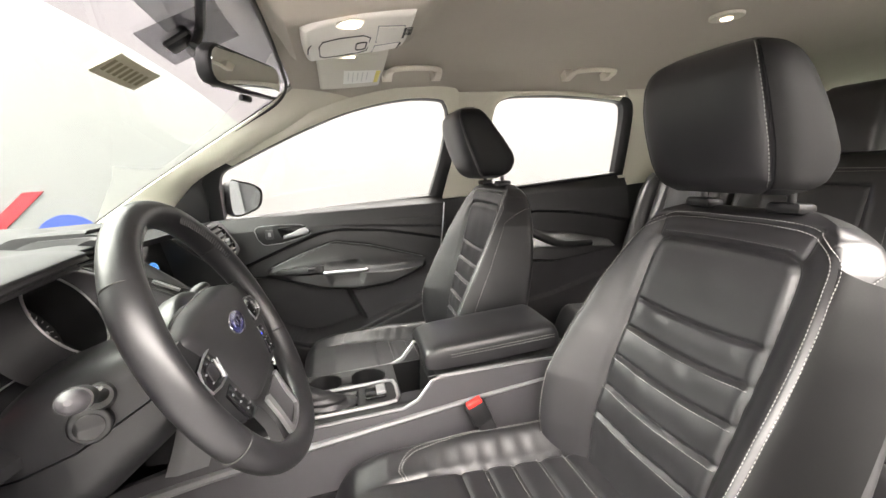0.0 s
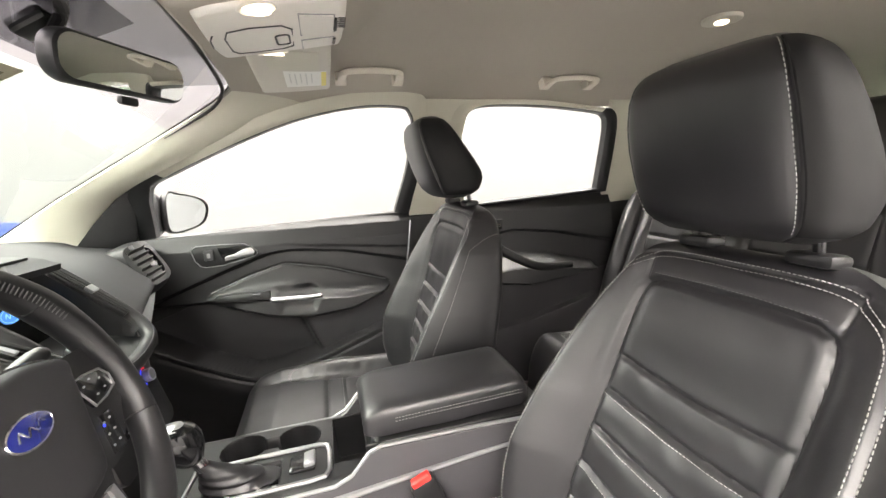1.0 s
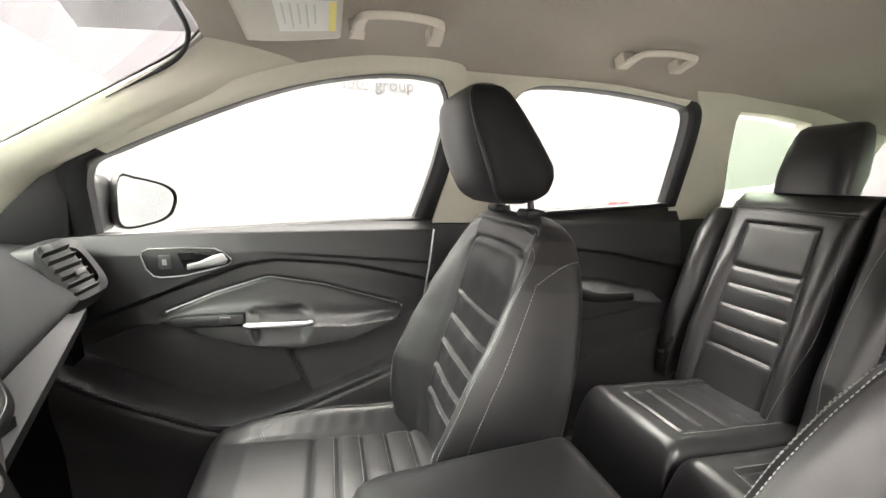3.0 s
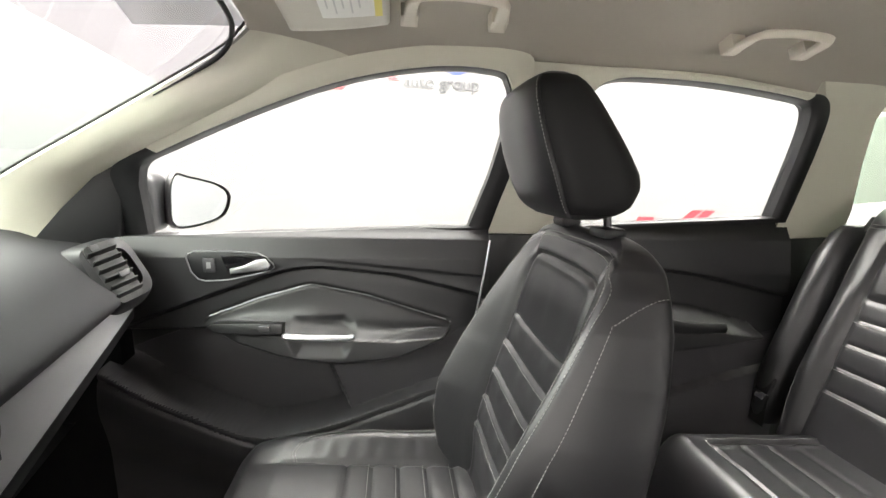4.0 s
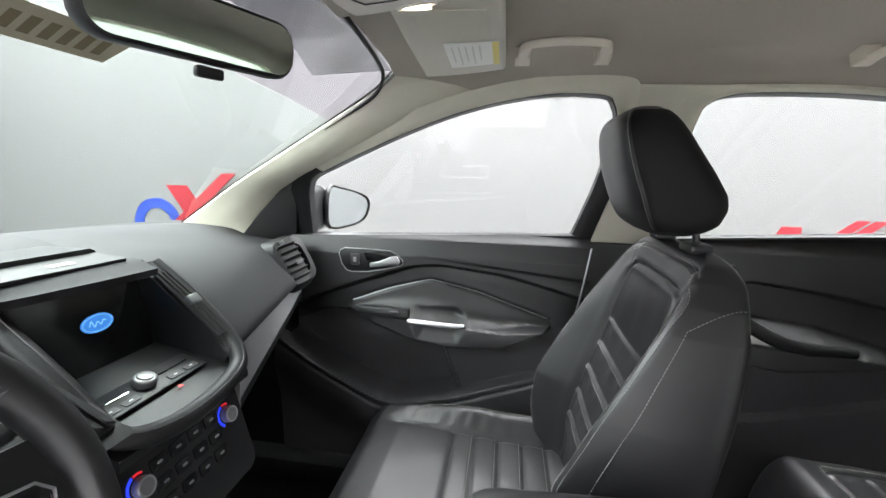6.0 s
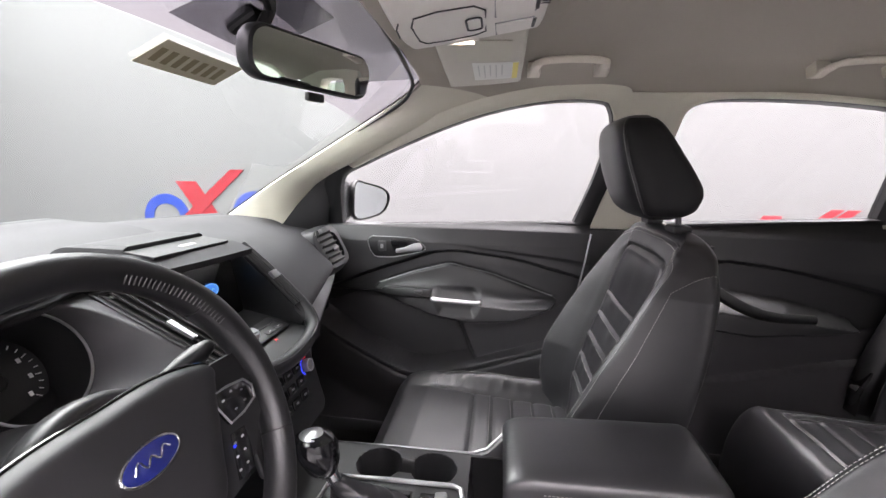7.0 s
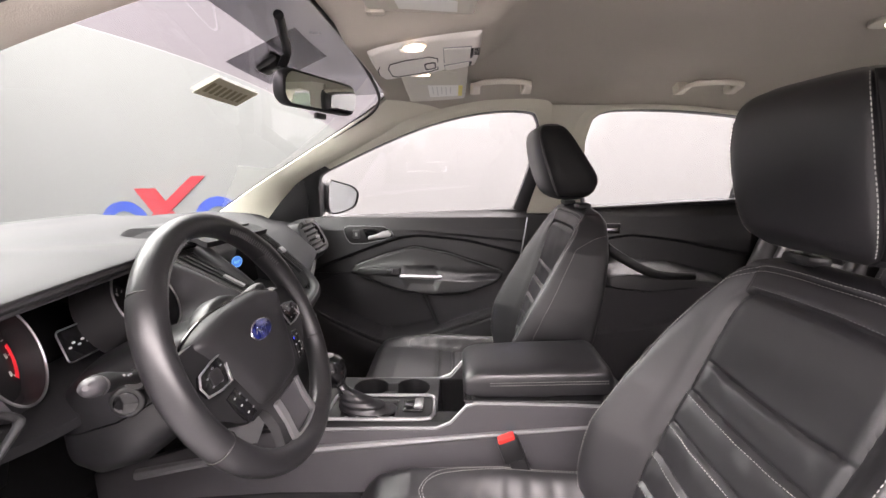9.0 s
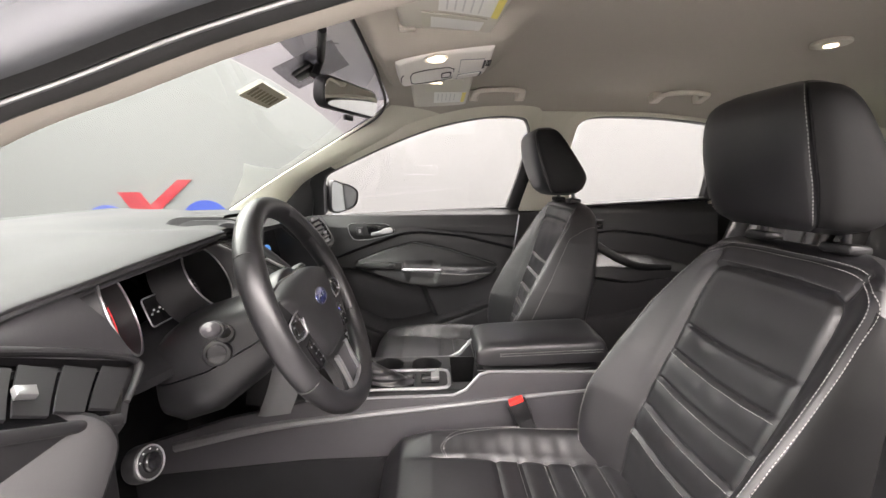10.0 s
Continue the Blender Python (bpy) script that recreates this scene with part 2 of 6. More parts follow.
def disc(c, r, h, axis, sides=32, bevel=0.0, r2=None):
    """A short cylinder round c along axis, c at its middle."""
    ax = Vector(axis).normalized()
    m = Matrix.Translation(c) @ ax.to_track_quat("Z", "Y").to_matrix().to_4x4()
    bm = bmesh.new()
    bmesh.ops.create_cone(bm, cap_ends=True, segments=sides, radius1=r, radius2=r if r2 is None else r2, depth=h, matrix=m)
    if bevel > 0:
        bmesh.ops.bevel(bm, geom=[e for f in bm.faces if len(f.verts) == sides for e in f.edges], offset=bevel, segments=3, profile=0.5, affect="EDGES")
    return bm


def ring(c, r, w, axis, sides=48, tube_sides=10, sy=1.0):
    ax = Vector(axis).normalized()
    m = Matrix.Translation(c) @ ax.to_track_quat("Z", "Y").to_matrix().to_4x4()
    return sheet(lambda u, v: m @ Vector(((r + w * math.cos(2 * math.pi * v)) * math.cos(2 * math.pi * u), sy * (r + w * math.cos(2 * math.pi * v)) * math.sin(2 * math.pi * u), w * math.sin(2 * math.pi * v))), sides, tube_sides, True, True)


def stitches(lines, normal_of=None, length=0.0038, gap=0.0020, r=0.00045, bm=None):
    """Short thread dashes along lines of points."""
    bm = bm or bmesh.new()
    for line in lines:
        P = [Vector(p) for p in line]
        acc, nxt = 0.0, 0.0
        for a, b in zip(P, P[1:]):
            d = b - a
            L = d.length
            if L < 1e-6:
                continue
            d /= L
            while nxt < acc + L:
                s = a + d * (nxt - acc)
                e = s + d * length
                side = d.cross(Vector((0.31, 0.52, 0.79))).normalized()
                oth = d.cross(side)
                ra = [s + side * r, s + oth * r, s - side * r, s - oth * r]
                mid = (s + e) / 2
                rm = [mid + (side * math.cos(k) + oth * math.sin(k)) * r * 1.5 for k in (0, math.pi / 2, math.pi, 1.5 * math.pi)]
                rb = [q + d * length for q in ra]
                loft([ra, rm, rb], bm=bm)
                nxt += length + gap
            acc += L
    return bm


def smoothstep(a, b, x):
    t = min(1.0, max(0.0, (x - a) / (b - a)))
    return t * t * (3 - 2 * t)


def table(x, knots):
    """Smooth value at x through (x, value) knots."""
    if x <= knots[0][0]:
        return knots[0][1]
    for (a, va), (b, vb) in zip(knots, knots[1:]):
        if x <= b:
            t = (x - a) / (b - a)
            return va + (vb - va) * t
    return knots[-1][1]


def soft(x, knots, w=0.022):
    """table() with its corners eased."""
    return (table(x - w, knots) + 2 * table(x, knots) + table(x + w, knots)) / 4


def poly_dist(p, line):
    """Distance in the plane from p to a line of 2D points."""
    best = 9.0
    for (ax, ay), (bx, by) in zip(line, line[1:]):
        dx, dy = bx - ax, by - ay
        t = ((p[0] - ax) * dx + (p[1] - ay) * dy) / max(1e-9, dx * dx + dy * dy)
        t = min(1.0, max(0.0, t))
        best = min(best, math.hypot(p[0] - ax - t * dx, p[1] - ay - t * dy))
    return best


def inside(p, poly):
    hit = False
    n = len(poly)
    for i in range(n):
        (ax, ay), (bx, by) = poly[i], poly[(i + 1) % n]
        if (ay > p[1]) != (by > p[1]) and p[0] < ax + (p[1] - ay) / (by - ay) * (bx - ax):
            hit = not hit
    return hit


def signed(p, poly):
    d = poly_dist(p, list(poly) + [poly[0]])
    return -d if inside(p, poly) else d

# ---- the studio round the car ----
WALL_Y = 2.7
solid("floor", box((0, 0, -0.05), (12.4, 9.0, 0.1), 0.0), STUDIO_FLOOR, "smooth grey studio floor", "floor", kind="structure")
solid("wall_passenger_side", box((0, WALL_Y + 0.05, 1.6), (12.4, 0.1, 3.2), 0.0), DIMMED_WHITE, "pale studio wall with dealer lettering", "wall", kind="structure")
# Driver-side and rear walls are unseen; their tone tunes the cabin's fill.
solid("wall_driver_side", box((0, -4.45, 1.6), (12.4, 0.1, 3.2), 0.0), FILL_WALL, "plain unseen studio wall, its grey set for fill light", "wall", kind="structure")
solid("wall_front", box((-6.15, -0.85, 1.6), (0.1, 7.0, 3.2), 0.0), DIMMED_WHITE, "plain pale studio wall", "wall", kind="structure")
solid("wall_rear", box((6.15, -0.85, 1.6), (0.1, 7.0, 3.2), 0.0), FILL_WALL, "plain pale studio wall", "wall", kind="structure")
solid("ceiling", box((0, -0.85, 3.27), (12.4, 7.2, 0.1), 0.0), DIMMED_WHITE, "plain white studio ceiling", "ceiling", kind="structure")
# Six glowing panels added out of view under the ceiling, as cabin lighting.
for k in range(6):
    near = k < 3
    lp = solid("added_light_panel", box((-3.6 + 3.6 * (k % 3), -2.8 if near else 1.05, 3.19), (3.3, 1.9 if near else 2.7, 0.05), 0.01), ADDED_LIGHT, "large glowing panel added unseen under the ceiling to light the cabin", "studio light", "studio lights")


def plate_text(name, body, size, x, z, material, label, bold=0.0):
    cu = bpy.data.curves.new(name, "FONT")
    cu.body, cu.size, cu.extrude, cu.offset = body, size, 0.003, bold
    tmp = bpy.data.objects.new(name, cu)
    me = bpy.data.meshes.new_from_object(tmp)
    bpy.data.objects.remove(tmp)
    ob = new(name, me)
    me.materials.append(material)
    ob.matrix_basis = pose(x, WALL_Y - 0.006, z, 90, 0, 0)
    return tagged(ob, label, "lettering")


def wall_shape(name, pts, material, label, d=0.008):
    return solid(name, prism([(x, WALL_Y - d, z) for x, z in pts], (0, d, 0)), material, label, "sign")


def wall_ring(x, z, r, w, label="blue ring of a wall logo"):
    bm = sheet(lambda u, v: (x + (r + (v - 0.5) * w) * math.cos(2 * math.pi * u), WALL_Y - 0.008, z + (r + (v - 0.5) * w) * math.sin(2 * math.pi * u)), 48, 1, closed_u=True)
    thick(bm, 0, (0, 0.008, 0))
    return solid("sign_ring", bm, BLUE_SIGN, label, "sign")


wall_shape("sign_stroke", [(-2.99, 1.127), (-2.80, 1.127), (-2.52, 0.72), (-2.71, 0.72)], RED_SIGN, "red falling stroke of a wall logo")
wall_shape("sign_stroke", [(-2.47, 1.232), (-2.35, 1.232), (-2.92, 0.72), (-3.06, 0.72)], RED_SIGN, "red rising stroke of a wall logo", 0.014)
wall_ring(-3.10, 0.80, 0.175, 0.085)
wall_ring(-2.26, 0.84, 0.175, 0.085)
plate_text("wall_lettering", "auto group", 0.118, -0.125, 1.828, GREY_SIGN, "grey wall lettering reading auto group", 0.001)
wall_shape("sign_stroke", [(-0.60, 1.79), (-0.53, 1.79), (-0.42, 1.90), (-0.49, 1.90)], RED_SIGN, "red slanted stroke on the wall")
wall_shape("sign_stroke", [(-0.36, 2.02), (-0.22, 1.87), (-0.15, 1.87), (-0.29, 2.02)], RED_SIGN, "red slanted stroke on the wall")
wall_ring(0.24, 2.06, 0.11, 0.05)
wall_ring(0.46, 2.08, 0.11, 0.05)
wall_shape("sign_stroke", [(1.64, 0.90), (1.80, 0.90), (1.80, 0.975), (1.68, 0.975)], RED_SIGN, "red stroke on the wall")
wall_shape("sign_stroke", [(1.96, 0.90), (2.04, 0.90), (2.20, 1.03), (2.12, 1.03)], RED_SIGN, "red slanted stroke on the wall")
wall_shape("sign_stroke", [(2.07, 0.90), (2.15, 0.90), (2.31, 1.03), (2.23, 1.03)], RED_SIGN, "red slanted stroke on the wall")

# ---- the car's shell ----
def win_y(z, out=0.0):
    """The lean of the side glass."""
    return 0.72 - 0.33 * (z - 1.12) + out


def screen_x(y, z):
    """The windscreen's surface."""
    return -0.685 + (z - 1.415) * 1.72 + 0.32 * y * y


ROOF = [(-0.60, 1.530), (-0.46, 1.538), (-0.3, 1.545), (0.0, 1.552), (0.4, 1.558), (0.8, 1.552), (1.3, 1.525), (1.95, 1.44)]


def roof_z(x, y):
    a = abs(y)
    return table(x, ROOF) - 0.10 * a * a - 3.2 * max(0.0, a - 0.5) ** 2


def roof_front(y):
    return -0.458 + 0.02 * y * y


def screen_top(y):
    return 1.415 + (roof_front(y) + 0.002 + 0.685 - 0.32 * y * y) / 1.72


def band_z(y):
    return 1.438 - 0.14 * y * y


def headliner_point(u, v):
    y = -0.632 + 1.264 * v
    x0 = roof_front(y)
    x = x0 + (1.95 - x0) * u
    z = roof_z(x, y)
    # lowered round the overhead console
    low = 1.466 + 0.152 * (x + 0.392)
    k = smoothstep(0.175, 0.118, abs(y)) * smoothstep(-0.095, -0.165, x) * smoothstep(-0.452, -0.400, x)
    return (x, y, z + (min(z, low) - z) * k)


car_shell_bm = sheet(headliner_point, 170, 110)
bmesh.ops.recalc_face_normals(car_shell_bm, faces=car_shell_bm.faces)
thick(car_shell_bm, 0, (0, 0, 0.018))
headliner = solid("ceiling_headliner", car_shell_bm, HEADLINER, "beige cloth headliner of the car", "headliner", kind="structure")

# outer roof skin
solid("roof", thick(sheet(lambda u, v: (-0.70 + 2.8 * u, -0.66 + 1.32 * v, roof_z(-0.60 + 2.55 * u, -0.6 + 1.2 * v) + 0.055), 24, 16), 0, (0, 0, 0.01)), CAR_PAINT, "silver painted roof of the car", "roof", kind="structure")


# windscreen with its shade band
def screen_part(zlow, zhigh, w0, w1, material, name, label):
    def f(u, v):
        w = w0 + (w1 - w0) * u
        y = -w + 2 * w * v
        z = zlow(y) + (zhigh(y) - zlow(y)) * u
        return (screen_x(y, z), y, z)
    return solid(name, sheet(f, 10, 28), material, label, "windscreen", kind="structure")


screen_part(lambda y: 1.02, lambda y: band_z(y) - 0.0003, 0.74, 0.625, GLASS_SCREEN, "window_windscreen", "green-tinted raked windscreen")
screen_part(lambda y: band_z(y) + 0.0003, screen_top, 0.625, 0.60, GLASS_BAND, "window_shade_band", "grey shade band across the windscreen top")


FW = [(-0.745, 1.086), (-0.55, 1.094), (-0.35, 1.102), (-0.17, 1.110), (0.003, 1.116), (0.024, 1.185), (0.044, 1.255), (0.062, 1.35), (0.067, 1.405), (0.056, 1.437), (0.034, 1.453), (-0.065, 1.457), (-0.181, 1.443), (-0.296, 1.417), (-0.412, 1.378), (-0.532, 1.330), (-0.655, 1.276), (-0.715, 1.246), (-0.735, 1.20)]
FO = [(-0.812, 1.068), (-0.55, 1.080), (-0.35, 1.088), (-0.17, 1.096), (0.058, 1.102), (0.078, 1.185), (0.098, 1.255), (0.113, 1.35), (0.112, 1.42), (0.090, 1.460), (0.045, 1.471), (-0.065, 1.474), (-0.184, 1.460), (-0.302, 1.434), (-0.420, 1.395), (-0.542, 1.347), (-0.668, 1.293), (-0.772, 1.245), (-0.800, 1.18)]
RW = [(0.255, 1.121), (0.40, 1.130), (0.60, 1.141), (0.822, 1.153), (0.818, 1.23), (0.812, 1.33), (0.803, 1.395), (0.785, 1.423), (0.75, 1.433), (0.62, 1.447), (0.50, 1.455), (0.36, 1.457), (0.290, 1.450), (0.250, 1.425), (0.233, 1.36), (0.240, 1.24)]
RO = [(0.200, 1.105), (0.40, 1.114), (0.60, 1.125), (0.870, 1.137), (0.866, 1.23), (0.859, 1.33), (0.846, 1.408), (0.815, 1.444), (0.76, 1.450), (0.62, 1.463), (0.50, 1.471), (0.36, 1.473), (0.275, 1.470), (0.215, 1.445), (0.190, 1.37), (0.190, 1.24)]
QW = [(1.056, 1.189), (1.16, 1.198), (1.27, 1.21), (1.36, 1.24), (1.34, 1.33), (1.27, 1.395), (1.12, 1.412), (1.00, 1.416), (0.995, 1.39), (1.02, 1.30)]


def finer(outline, k):
    """The outline with its curve from corner k on rounded out."""
    return outline[:k] + [(p.x, p.z) for p in smooth_line([(x, 0, z) for x, z in outline[k:]], 4 * (len(outline) - k - 1))]


FW, FO, RW, RO = finer(FW, 4), finer(FO, 4), finer(RW, 3), finer(RO, 3)
HEADER = [(-0.640, 0.586, 1.378), (-0.56, 0.582, 1.424), (-0.505, 0.568, 1.456), (-0.474, 0.535, 1.484), (-0.464, 0.47, 1.506), (-0.462, 0.25, 1.534), (-0.462, 0.0, 1.543), (-0.462, -0.25, 1.534), (-0.464, -0.47, 1.506), (-0.474, -0.535, 1.484), (-0.505, -0.568, 1.456), (-0.56, -0.582, 1.424)]
solid("trim_header_seal", tube([p + Vector((0.004, 0, -0.006)) for p in smooth_line(HEADER, 90)], lambda t: 0.0012 + 0.0034 * smoothstep(0.02, 0.14, t) * smoothstep(1.0, 0.86, t), 8), RUBBER, "black rubber seal along the windscreen header", "seal", kind="structure")


def wpt(p, side, out=0.0):
    return Vector((p[0], side * win_y(p[1], out), p[1]))


def window_frame(inner, outer, side, parent, name, material, depth=0.03, lip=0.0):
    """The frame between two outlines, with depth towards the outside."""
    n = len(inner)
    rings = []
    for k in range(n):
        a, b = wpt(inner[k], side), wpt(outer[k], side)
        inb = Vector((0, -side, 0))
        mid = (a + b) / 2
        rings.append([a + Vector((0, side * depth, 0)), a + inb * 0.002, a.lerp(b, 0.15) + inb * (0.008 + lip), mid + inb * (0.011 + lip), a.lerp(b, 0.9) + inb * (0.008 + lip), b + inb * -0.004, b + Vector((0, side * depth, 0))])
    rings.append(rings[0])
    bm = loft(rings, cap=False)
    bmesh.ops.remove_doubles(bm, verts=bm.verts, dist=1e-6)
    return part(name, bm, material, parent)


def top_cover(inner, outer, side, parent, k0, k1, reach=2.3):
    """The lining of the roof edge, which hides most of the window frame from k0 to k1."""
    rings = []
    for k in range(k0, k1 + 1):
        a, b = wpt(inner[k], side), wpt(outer[k], side)
        o = b - a
        o.normalize()
        inb = Vector((0, -side, 0))
        p = a + o * 0.0030
        q = a + o * (b - a).length * (reach - (reach - 0.9) * smoothstep(9, 0, k - k0))
        if k >= 54:
            p, q = p + Vector((-0.03, 0, -0.002)), q + Vector((-0.03, 0, 0))
        rings.append([p + inb * 0.006, p + inb * 0.0125, p + o * 0.004 + inb * 0.0155, (p + q) / 2 + inb * 0.0165, q + inb * 0.012, q - inb * 0.01, p - inb * 0.004])
    return part("edge_lining", loft(rings), BEIGE, parent, "beige lining along the window edge")


def pane(outline, side, name, material, label, out=0.018):
    return solid(name, prism([wpt(p, side, out) for p in outline], (0, side * 0.004, 0)), material, label, "window", kind="structure")


# A-pillar trim, both sides
E1 = [(-1.12, 0.615, 1.085), (-1.00, 0.600, 1.160), (-0.90, 0.588, 1.222), (-0.76, 0.588, 1.306), (-0.618, 0.588, 1.391), (-0.50, 0.582, 1.462), (-0.440, 0.555, 1.506)]
E2 = [(-0.905, 0.640, 1.075), (-0.865, 0.660, 1.150), (-0.772, 0.684, 1.243), (-0.600, 0.662, 1.323), (-0.500, 0.648, 1.364), (-0.380, 0.634, 1.412), (-0.20, 0.620, 1.474)]


def a_pillar(side):
    n = 36
    l1, l2 = smooth_line(E1, n), smooth_line(E2, n)

    def f(u, v):
        i = min(n, int(round(u * n)))
        a, b = l1[i], l2[i]
        p = a.lerp(b, v)
        bulge = 0.022 * math.sin(math.pi * v) ** 0.8 * smoothstep(1.0, 0.72, u)
        nrm = (b - a).cross(Vector((0.8, -0.05, 0.55))).normalized()
        if nrm.y > 0:
            nrm = -nrm
        p = p + nrm * bulge
        return (p.x, side * p.y, p.z)
    bm = sheet(f, n, 12)
    thick(bm, 0, (-0.004, side * 0.022, 0.012))
    return solid("trim_windscreen_pillar", bm, BEIGE, "pale beige moulded windscreen pillar trim", "pillar trim", kind="structure")


for s in (1, -1):
    a_pillar(s)
    # dark rubber edge along the glass
    solid("trim_windscreen_seal", tube([(x - 0.004, s * (y - 0.004), z + 0.004) for x, y, z in smooth_line(E1, 30)], 0.0024, 8), RUBBER, "black rubber seal at the windscreen edge", "seal", kind="structure")
    # centre pillar trim
    BP = [(0.050, 1.098), (0.265, 1.098), (0.246, 1.25), (0.236, 1.36), (0.25, 1.43), (0.30, 1.475), (0.05, 1.478), (0.098, 1.445), (0.108, 1.36), (0.090, 1.25)]
    solid("trim_centre_pillar", prism([wpt(p, s, -0.012) for p in BP], (0, s * 0.04, 0), bevel=0.006), BEIGE, "pale beige centre pillar trim", "pillar trim", kind="structure")
    solid("trim_centre_pillar_lower", prism([(0.030, s * 0.705, 0.40), (0.28, s * 0.705, 0.40), (0.268, s * 0.715, 1.097), (0.045, s * 0.715, 1.097)], (0, s * 0.06, 0), bevel=0.006), BLACK_PLASTIC, "black lower centre pillar trim", "pillar trim", kind="structure")
    # rear pillars
    CP = [(0.855, 1.08), (1.07, 1.08), (1.055, 1.175), (1.01, 1.30), (0.982, 1.40), (0.99, 1.43), (1.15, 1.425), (1.29, 1.408), (1.365, 1.335), (1.385, 1.235), (1.36, 1.18), (1.60, 1.15), (1.70, 1.44), (1.0, 1.475), (0.80, 1.475), (0.84, 1.41)]
    solid("trim_rear_pillar", prism([wpt(p, s, 0.0) for p in CP], (0, s * 0.05, 0)), BEIGE, "pale beige rear pillar trim", "pillar trim", kind="structure")
    solid("trim_cargo_side", prism([(0.86, s * 0.70, 0.35), (1.95, s * 0.66, 0.35), (1.95, s * 0.70, 1.16), (1.36, s * 0.715, 1.185), (1.07, s * 0.715, 1.10), (0.86, s * 0.72, 1.09)], (0, s * 0.05, 0)), BLACK_PLASTIC, "black cargo side trim", "trim", kind="structure")
    pane(QW, s, "window_quarter" + ("_passenger" if s > 0 else "_driver"), GLASS_QUARTER, "green-tinted rear quarter glass", out=0.03)
    # rear wall of the cabin
    solid("trim_side_sill", box((0.1, s * 0.70, 0.33), (2.2, 0.14, 0.12), 0.02), BLACK_PLASTIC, "black plastic door sill trim", "trim", kind="structure")

solid("wall_tailgate", prism([(1.95, -0.70, 0.35), (1.95, 0.70, 0.35), (1.95, 0.70, 1.12), (1.95, -0.70, 1.12)], (0.05, 0, 0)), BLACK_PLASTIC, "black tailgate trim", "tailgate", kind="structure")
solid("window_tailgate", prism([(1.95, -0.66, 1.12), (1.95, 0.66, 1.12), (1.84, 0.58, 1.45), (1.84, -0.58, 1.45)], (0.005, 0, 0)), GLASS_QUARTER, "green-tinted tailgate glass", "window", kind="structure")
solid("floor_car", box((0.35, 0, 0.31), (3.3, 1.36, 0.04), 0.0), CARPET, "black carpeted car floor", "carpet", kind="structure")
solid("wall_firewall", prism([(-1.30, -0.70, 0.30), (-1.30, 0.70, 0.30), (-1.28, 0.70, 1.06), (-1.28, -0.70, 1.06)], (-0.04, 0, 0)), CARPET, "black carpeted footwell wall", "firewall", kind="structure")
# painted body below the windows and ahead, and the bonnet
for s in (1, -1):
    solid("wall_kick_panel", prism([(-1.30, s * 0.70, 0.30), (-0.80, s * 0.70, 0.30), (-0.82, s * 0.70, 1.08), (-1.30, s * 0.70, 1.06)], (0, s * 0.05, 0)), CARPET, "black footwell side panel", "panel", kind="structure")
solid("bonnet", thick(sheet(lambda u, v: (-2.25 + 0.95 * u, -0.75 + 1.5 * v, 0.93 + 0.13 * u - 0.06 * (2 * v - 1) ** 2), 10, 12), 0, (0, 0, -0.02)), CAR_PAINT, "silver painted bonnet", "bonnet", kind="structure")

# driver's door opening: body rail, rubber seals, painted roof edge
DR = [(-0.95, 0.70, 1.075), (-0.80, 0.69, 1.178), (-0.65, 0.68, 1.262), (-0.55, 0.675, 1.301), (-0.45, 0.675, 1.336), (-0.30, 0.665, 1.382), (-0.15, 0.655, 1.418), (0.05, 0.645, 1.455), (0.30, 0.645, 1.468), (0.85, 0.645, 1.462)]
dr_line = smooth_line(DR, 60)


def reveal(name, offs, material, label, category):
    """A strip of the driver's door opening, given by offsets outwards and up from its line."""
    def f(u, v):
        p = dr_line[int(round(u * 60))]
        o, up = offs[int(round(v * (len(offs) - 1)))]
        return (p.x, -(p.y + o), p.z + up)
    return solid(name, thick(sheet(f, 60, len(offs) - 1), 0, (0, 0, 0.005)), material, label, category, kind="structure")


# Pillar beige swapped for the darker headliner colour to put its shade in.
reveal("trim_door_opening_lining", [(-0.032, -0.002), (-0.020, -0.0045), (-0.008, -0.003), (-0.001, 0.0)], HEADLINER, "beige lining along the door opening, darkened for its shade", "trim")
reveal("trim_door_opening_seal", [(-0.001, 0.001), (0.004, -0.004), (0.010, -0.006), (0.016, -0.003), (0.020, 0.003)], RUBBER, "black rubber door opening seal", "seal")
reveal("trim_roof_rail", [(0.020, 0.003), (0.026, 0.001), (0.040, 0.006)], RUBBER, "dark door opening rail", "rail")
solid("trim_rail_edge", tube([(p.x, -(p.y + 0.024), p.z - 0.001) for p in dr_line], 0.002, 8), SILVER, "thin bright edge in the door opening", "trim", kind="structure")
reveal("roof_side_rail", [(0.040, 0.005), (0.046, 0.006), (0.054, 0.012), (0.060, 0.020), (0.062, 0.030), (0.068, 0.036), (0.080, 0.044), (0.086, 0.056), (0.084, 0.070), (0.060, 0.085), (0.03, 0.09)], CAR_PAINT, "silver painted roof side", "roof rail")

# ---- doors ----
HEX_TOP = [(-0.625, 0.872), (-0.608, 0.899), (-0.496, 0.942), (-0.377, 0.975), (-0.242, 0.947), (-0.05, 0.884), (-0.034, 0.872)]
HEX_BOT = [(-0.625, 0.872), (-0.54, 0.846), (-0.424, 0.808), (-0.302, 0.790), (-0.176, 0.800), (-0.055, 0.845), (-0.034, 0.872)]
LINE_A = [(-0.84, 0.86), (-0.678, 0.924), (-0.556, 0.969), (-0.432, 1.012), (-0.357, 1.020), (-0.177, 1.001), (0.0, 0.959), (0.08, 0.935)]
POCKET = [(-0.84, 0.79), (-0.697, 0.710), (-0.591, 0.656), (-0.506, 0.618), (-0.441, 0.620), (-0.309, 0.650), (-0.065, 0.737), (0.08, 0.79)]
